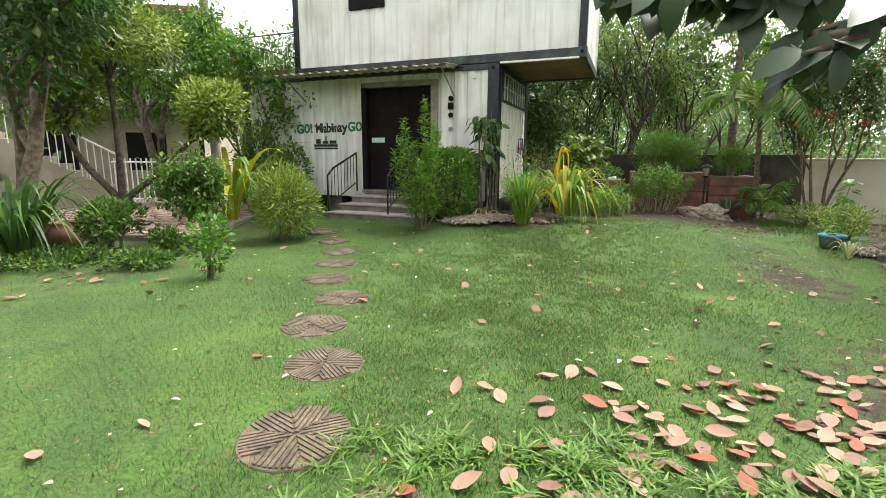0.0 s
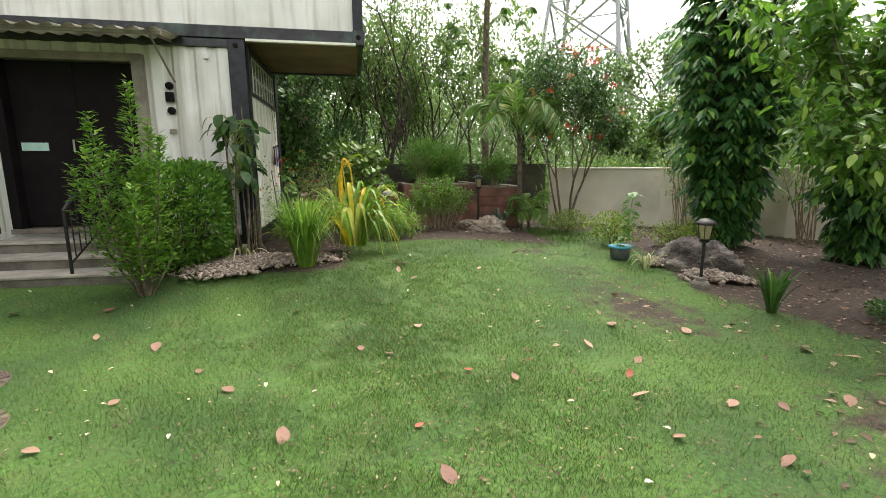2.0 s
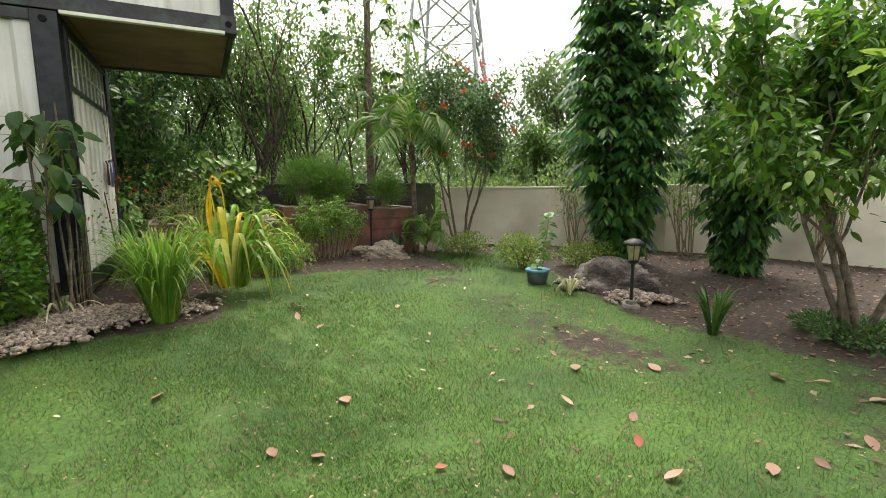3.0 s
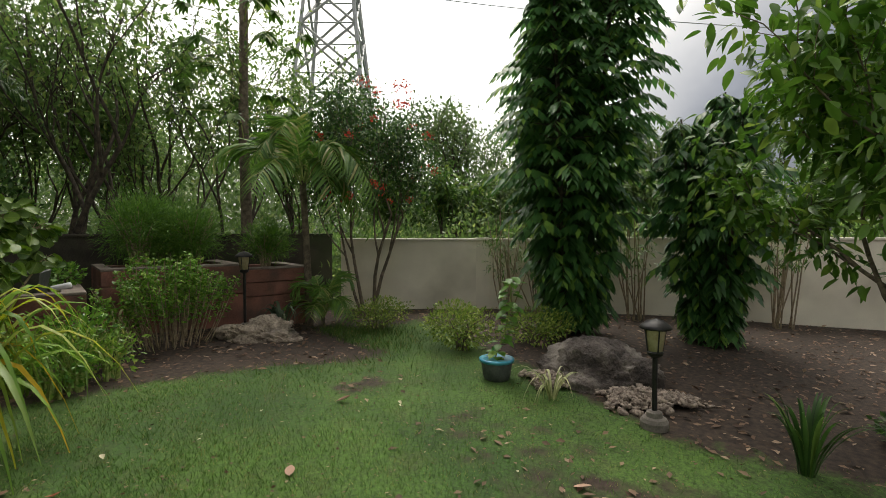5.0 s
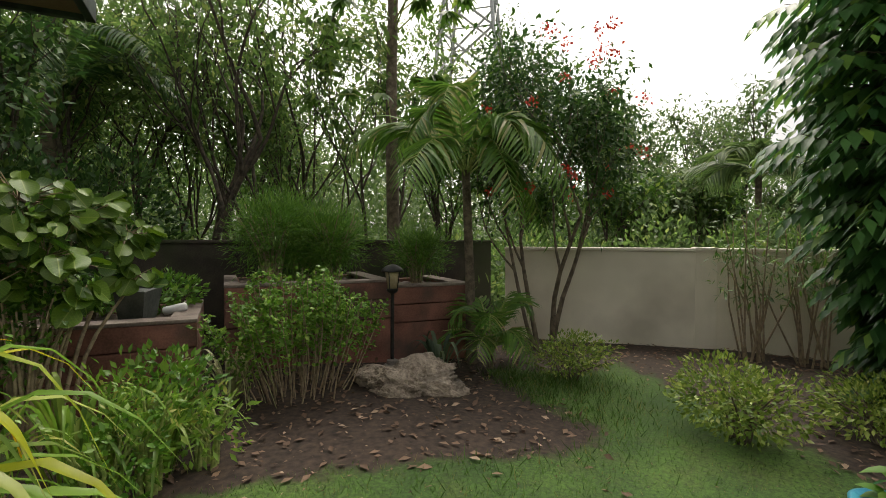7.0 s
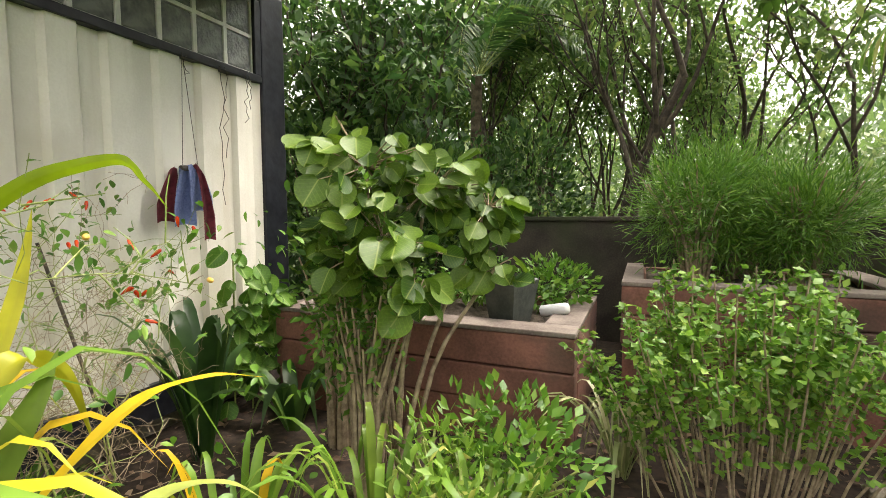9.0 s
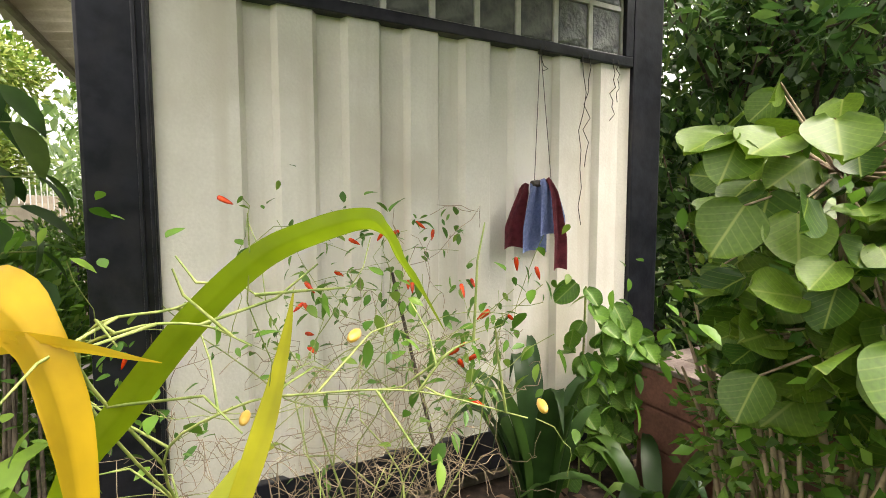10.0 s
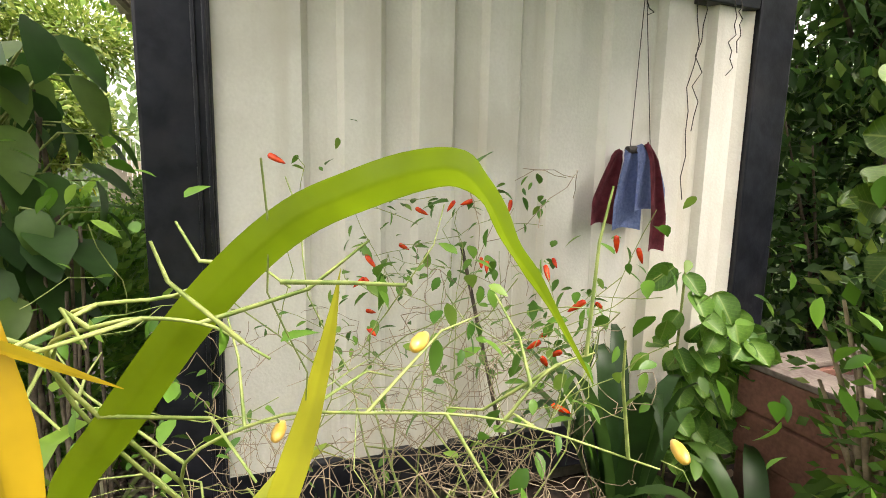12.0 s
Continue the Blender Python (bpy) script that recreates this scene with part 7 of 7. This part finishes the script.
palm("coconut_palm", -9.0, 22.0, "distant coconut palm above the trees", 5.5, 0.12, 14, 1.0, 2.4, 1.6, 0.8, 78, mat=L_FAR, nleaf=30)


def wall_bamboo(x, y, seed):
    rng = np.random.default_rng(seed)
    ob = thing("cane_clump", Matrix.Translation((x, y, gz(x, y))), "clump of thin bare canes in front of the garden wall", "canes")
    paths, tips = [], []
    for k in range(13):
        a = rng.uniform(0, 6.28)
        b = np.array([0.12 * math.cos(a), 0.12 * math.sin(a), -0.05])
        e = b + np.array([rng.normal() * 0.22, rng.normal() * 0.22, rng.uniform(1.2, 1.9)])
        paths.append([(b, 0.012), ((b + e) / 2 + rng.normal(size=3) * 0.03, 0.01), (e, 0.005)])
        tips += [e, (b + e * 2) / 3]
    for q in paths:
        tubes("cane", [q], M_DRY, ob, n=5)
    P, D, N, L, W = leaves_at(rng, tips, 500, 0.35, 0.11, 0.2)
    npmesh("leaves", *simple_leaves(P, D, N, L, W), L_MID, ob)


for k, (bx, by) in enumerate(((9.0, 7.75), (9.35, 5.7), (9.85, 3.7), (9.2, 7.2))):
    wall_bamboo(bx, by, 900 + k)


def tower():
    t = thing("pylon", Matrix.Translation((47.3, 44.3, 0)) @ Matrix.Rotation(0.5, 4, "Z"), "grey steel lattice power pylon in the distance", "pylon")

    def w(z):
        return 5.2 * (1 - z / 52) + 0.6
    legs = [(-1, -1), (1, -1), (1, 1), (-1, 1)]
    for a, b in legs:
        part("leg", rodded((a * w(0), b * w(0), 0), (a * w(48), b * w(48), 48), 0.28, 0.2, 6), M_STEEL, t)
    zs = [0, 7, 14, 20, 26, 31, 36, 40, 44, 48]
    for z0, z1 in zip(zs, zs[1:]):
        bm = bmesh.new()
        for k in range(4):
            p, q = legs[k], legs[(k + 1) % 4]
            rod(bm, (p[0] * w(z0), p[1] * w(z0), z0), (q[0] * w(z1), q[1] * w(z1), z1), 0.17, n=5)
            rod(bm, (q[0] * w(z0), q[1] * w(z0), z0), (p[0] * w(z1), p[1] * w(z1), z1), 0.17, n=5)
            rod(bm, (p[0] * w(z1), p[1] * w(z1), z1), (q[0] * w(z1), q[1] * w(z1), z1), 0.1, n=5)
        part("lattice", bm, M_STEEL, t)
    ob = thing("power_lines", Matrix.Identity(4), "thin power lines sagging across the sky", "cable")
    for dz, off in ((36, 0), (40, 2), (44, -2), (33, 3)):
        paths = []
        for k in range(21):
            s = k / 20
            paths.append((np.array([47.3 + off + s * 60, 44.3 - s * 170, dz - 30 * s * (1 - s) - 8 * s]), 0.05))
        tubes("cable", [paths], M_STEEL, ob, n=5)


tower()


def neighbour_house():
    h = thing("neighbour_house", pose(-11.5, 15.5, 0, 0, 0, 8), "beige two-storey house with white railed stairs behind the trees", "house")
    part("wall", boxed(-4, 3.4, 0, 5, 0, 5.6, bevel=0.01), M_HOUSE, h)
    part("roof", boxed(-4.6, 4.0, -0.8, 5.6, 5.6, 5.8, bevel=0.02), M_CLAY, h)
    part("balcony", boxed(-2.5, 3.4, -1.3, 0, 2.75, 2.95, bevel=0.01), M_HOUSE, h)
    for x in (-1.5, 1.2):
        part("window", boxed(x, x + 1.2, -0.03, 0.02, 3.4, 4.8), M_DOOR, h, "dark window")
        part("window", boxed(x, x + 1.2, -0.03, 0.02, 0.9, 2.1), M_DOOR, h, "dark window")
    for z in (3.0, 3.85):
        part("rail", rodded((-2.5, -1.26, z), (3.4, -1.26, z), 0.025), M_RAILWHITE, h)
    for i in range(46):
        part("baluster", rodded((-2.45 + i * 0.128, -1.26, 2.95), (-2.45 + i * 0.128, -1.26, 3.85), 0.012, n=5), M_RAILWHITE, h)
    s = thing("outside_stair", pose(-7.65, 11.24, 0.3, 0, 0, 34.2), "beige outside stair with white metal railing", "stairs")
    for i in range(9):
        part("step", boxed(-2.6 + 0.28 * i, -2.6 + 0.28 * (i + 1), 0, 1.0, -0.35, 1.7 - 0.17 * i, bevel=0.008), M_HOUSE, s)
    part("rail", rodded((-2.6, 0, 2.6), (0.0, 0, 1.05), 0.025), M_RAILWHITE, s)
    for i in range(20):
        x = -2.55 + i * 0.132
        part("baluster", rodded((x, 0, 1.7 - 0.6 * (x + 2.6)), (x, 0, 2.6 - 0.6 * (x + 2.6)), 0.012, n=5), M_RAILWHITE, s)
    f = thing("white_fence", pose(-6.95, 10.02, 0.12, 0, 0, 45.8), "white metal picket fence on a low beige kerb", "fence")
    part("kerb", boxed(0, 0.89, 0.0, 0.2, -0.2, 0.2, bevel=0.01), M_HOUSE, f)
    for z in (0.28, 1.08):
        part("rail", rodded((0, 0.1, z), (0.89, 0.1, z), 0.02), M_RAILWHITE, f)
    for i in range(8):
        part("picket", rodded((0.05 + i * 0.1, 0.1, 0.2), (0.05 + i * 0.1, 0.1, 1.16), 0.015, n=6), M_RAILWHITE, f)
    g = thing("dark_gate", pose(-6.29, 10.66, 0.1, 0, 0, 45.8), "dark iron gate beside the white fence", "gate")
    for x in (0.0, 0.85):
        part("post", boxed(x, x + 0.09, 0, 0.09, 0, 1.6, bevel=0.008), M_IRON, g)
    for i in range(7):
        part("bar", rodded((0.14 + i * 0.1, 0.045, 0.1), (0.14 + i * 0.1, 0.045, 1.4), 0.01, n=6), M_IRON, g)


neighbour_house()

# ---- lawn, litter and paving pieces ----


def grass_blades(n, seed, name, label, spot, lo, hi, wide, mat):
    """Short blades rooted on the ground where spot(x, y) lets them grow."""
    rng = np.random.default_rng(seed)
    X, Y = spot(rng, n)
    soil = np.array([soil_at(a, b) for a, b in zip(X, Y)])
    patch = np.array([0.5 * noise.noise(Vector((a * 1.7, b * 1.7, 1))) + 0.5 * noise.noise(Vector((a * 6.5, b * 6.5, 4))) for a, b in zip(X, Y)])
    keep = rng.uniform(0, 1, len(X)) > np.maximum(soil * 1.25, 0.3 - 1.3 * patch)
    X, Y = X[keep], Y[keep]
    Z = np.array([gz(a, b) for a, b in zip(X, Y)])
    k = len(X)
    a = rng.uniform(0, 2 * np.pi, k)
    h = rng.uniform(lo, hi, k)
    w = wide * rng.uniform(0.6, 1.2, k)
    lean = rng.uniform(0.2, 1.0, k) * h
    b = rng.uniform(0, 2 * np.pi, k)
    base = np.stack([X, Y, Z - 0.003], axis=1)
    side = np.stack([np.cos(a), np.sin(a), np.zeros(k)], axis=1) * w[:, None]
    tip = base + np.stack([np.cos(b) * lean, np.sin(b) * lean, h], axis=1)
    V = np.stack([base - side, base + side, tip], axis=1).reshape(-1, 3)
    F = np.arange(k * 3).reshape(-1, 3)
    ob = npmesh(name, V, F, mat, kind="stuff")
    return tagged(ob, label, "grass", kind="stuff")


def lawn_spot(rng, n):
    """Denser near the walked line."""
    t = rng.uniform(0, 1, n)
    cx, cy = -0.2 + 2.6 * t, 1.0 + 7.5 * t
    s = rng.choice([0.9, 2.2, 3.6], n, p=[0.3, 0.4, 0.3])
    return cx + rng.normal(size=n) * s, np.clip(cy + rng.normal(size=n) * s, -1.0, 10.4)


grass_blades(640000, 1001, "lawn_grass", "short mown green grass blades of the lawn", lawn_spot, 0.01, 0.034, 0.0021, M_BLADE)


def weed_spot(rng, n):
    c = rng.integers(0, 130, n)
    cx, cy = np.random.default_rng(5).uniform(-0.5, 2.2, 130), np.random.default_rng(6).uniform(1.0, 2.0, 130)
    cy = np.where(cx > 1.0, cy - 0.25, cy)
    return cx[c] + rng.normal(size=n) * 0.05, cy[c] + rng.normal(size=n) * 0.045




def coarse_weeds():
    """Broad-bladed weedy grass in separate tufts at the lawn's edge."""
    rng = np.random.default_rng(1002)
    P, D, N, L = [], [], [], []
    X, Y = weed_spot(rng, 620)
    for x, y in zip(X, Y):
        for k in range(int(rng.integers(6, 12))):
            a = rng.uniform(0, 2 * np.pi)
            P.append((x + rng.normal() * 0.015, y + rng.normal() * 0.015, gz(x, y) - 0.004))
            D.append((math.cos(a), math.sin(a), rng.uniform(0.35, 1.5)))
            N.append((-0.6 * math.cos(a), -0.6 * math.sin(a), 1))
            L.append(rng.uniform(0.05, 0.13))
    v, f = leaf_arrays(P, D, N, np.array(L), 0.011 * rng.uniform(0.7, 1.3, len(L)), ((0, 0.6), (0.35, 1.0), (0.7, 0.7), (1.0, 0.0)), fold=0.35, droop=0.45)
    tagged(npmesh("coarse_grass", v, f, M_WEED, kind="stuff"), "coarse broad-bladed weeds at the lawn's edge", "grass", kind="stuff")


coarse_weeds()


def lush_spot(rng, n):
    return 5.9 + rng.normal(size=n) * 0.6, 9.1 + rng.normal(size=n) * 0.5


grass_blades(14000, 1003, "coarse_grass", "longer bright grass between the rock and the wall", lush_spot, 0.04, 0.1, 0.004, M_BLADE)


def fallen_leaves():
    rng = np.random.default_rng(1100)
    meshes = []
    for s in range(5):
        v, f = leaf_arrays([(0, 0, 0)], [(1, 0, 0)], [(0, 0, 1)], 0.12, 0.064, OVATE, fold=rng.uniform(0.1, 0.6), droop=rng.uniform(-0.35, 0.35))
        v = v - v.mean(axis=0)
        v[:, 2] += 0.004 - min(0, v[:, 2].min())
        tmp = npmesh("fallen_leaf", v, f, M_FALLEN, smooth=True)
        meshes.append(tmp.data)
        bpy.data.objects.remove(tmp)
    spots = []
    for k in range(150):
        spots.append((1.75 + rng.normal() * 0.65, 2.0 + rng.normal() * 0.45))
    for k in range(60):
        spots.append((rng.uniform(0.0, 3.4), 1.55 + rng.uniform(-0.35, 1.0)))
    for k in range(52):
        spots.append((rng.uniform(-3.0, 4.5), rng.uniform(1.4, 8.0)))
    for k in range(24):
        spots.append((rng.uniform(-4.2, -2.4), rng.uniform(4.0, 5.6)))
    for k in range(14):
        spots.append((rng.uniform(2.5, 4.8), rng.uniform(2.2, 5.0)))
    for k, (x, y) in enumerate(spots):
        s = rng.uniform(0.55, 1.15)
        ob = new("fallen_leaf", meshes[k % 5])
        ob.matrix_world = Matrix.Translation((x, y, gz(x, y) + 0.012)) @ Euler((rng.normal() * 0.17, rng.normal() * 0.17, rng.uniform(0, 6.28))).to_matrix().to_4x4() @ Matrix.Diagonal((s, s * 1.15, s, 1))
        tagged(ob, "dry pinkish-brown fallen leaf on the grass", "fallen leaf", "fallen leaves on the lawn")

    small = []
    for s in range(2):
        v, f = leaf_arrays([(0, 0, 0)], [(1, 0, 0)], [(0, 0, 1)], 0.035, 0.02, OVATE, fold=0.4, droop=0.2)
        tmp = npmesh("fallen_petal", v, f, M_PALE, smooth=True)
        small.append(tmp.data)
        bpy.data.objects.remove(tmp)
    for k in range(90):
        x, y = rng.uniform(-2.6, 4.4), rng.uniform(1.6, 8.6)
        ob = new("fallen_petal", small[k % 2])
        s = rng.uniform(0.6, 1.5)
        ob.matrix_world = Matrix.Translation((x, y, gz(x, y) + 0.02)) @ Euler((0, 0, rng.uniform(0, 6.28))).to_matrix().to_4x4() @ Matrix.Diagonal((s, s, s, 1))
        tagged(ob, "small pale dry petal on the grass", "petal", "pale petals on the lawn")


fallen_leaves()


def litter():
    """Fine dead leaves over the soil of the beds, past counting."""
    rng = np.random.default_rng(1200)
    P = []
    while len(P) < 9000:
        x, y = rng.uniform(-0.5, 10.5), rng.uniform(1.0, 11.5)
        if rng.uniform() < soil_at(x, y) * 0.9:
            P.append((x, y, gz(x, y) + 0.012))
    n = len(P)
    D = unit(rng, n) * np.array([1, 1, 0.15])
    N = np.array([0, 0, 1.0]) + rng.normal(size=(n, 3)) * 0.25
    L = rng.uniform(0.02, 0.09, n)
    v, f = simple_leaves(P, D, N, L, L * 0.5)
    tagged(npmesh("leaf_litter", v, f, M_LITTER, kind="stuff"), "dry brown leaf litter over the soil", "leaf litter", kind="stuff")


litter()


def lawn_flecks():
    """Crumbs of dead grass, bark and small torn leaves among the blades of the lawn."""
    rng = np.random.default_rng(1250)
    n = 12000
    X, Y = lawn_spot(rng, n)
    P = np.stack([X, Y, np.array([gz(a, b) for a, b in zip(X, Y)]) + rng.uniform(0.012, 0.026, n)], axis=1)
    D = unit(rng, n) * np.array([1, 1, 0.2])
    N = np.array([0, 0, 1.0]) + rng.normal(size=(n, 3)) * 0.4
    L = rng.uniform(0.008, 0.03, n)
    v, f = simple_leaves(P, D, N, L, L * rng.uniform(0.25, 0.7, n))
    tagged(npmesh("lawn_litter", v, f, M_LITTER, kind="stuff"), "small brown dead scraps among the grass", "leaf litter", kind="stuff")


lawn_flecks()


def ground_cover():
    bush("ground_cover", 5.35, 3.3, "dark ground cover round the tree's foot", 0.7, 0.16, 1301, 0.05, L_DARK, 2600, stems=5, z0=0.01)


ground_cover()


def paving():
    pv = thing("paved_court", pose(-5.4, 10.3, 0.15, 2.0, 0, 0), "court of pinkish crazy paving before the gate", "paving", kind="structure")
    rng = np.random.default_rng(1400)
    part("bed", boxed(-2.8, 1.6, -3.0, 1.9, -0.3, 0.03 + 0.012), M_CONCRETE, pv)
    meshes = []
    for s in range(4):
        bm = bmesh.new()
        n = 6
        top = [bm.verts.new((0.2 * math.cos(2 * math.pi * i / n) * rng.uniform(0.75, 1.15), 0.15 * math.sin(2 * math.pi * i / n) * rng.uniform(0.75, 1.15), 0.03)) for i in range(n)]
        bot = [bm.verts.new((v.co.x, v.co.y, 0)) for v in top]
        bm.faces.new(top)
        for i in range(n):
            bm.faces.new((bot[i], bot[(i + 1) % n], top[(i + 1) % n], top[i]))
        me = bpy.data.meshes.new("paver")
        bm.to_mesh(me)
        bm.free()
        me.materials.append(M_PAVE)
        meshes.append(me)
    for i in range(10):
        for j in range(16):
            ob = new("paver", meshes[int(rng.integers(0, 4))])
            ob.parent = pv
            ob.matrix_local = Matrix.Translation((-2.55 + i * 0.41 + (j % 2) * 0.2, -2.8 + j * 0.29, 0.034)) @ Matrix.Rotation(rng.normal() * 0.12, 4, "Z")


paving()
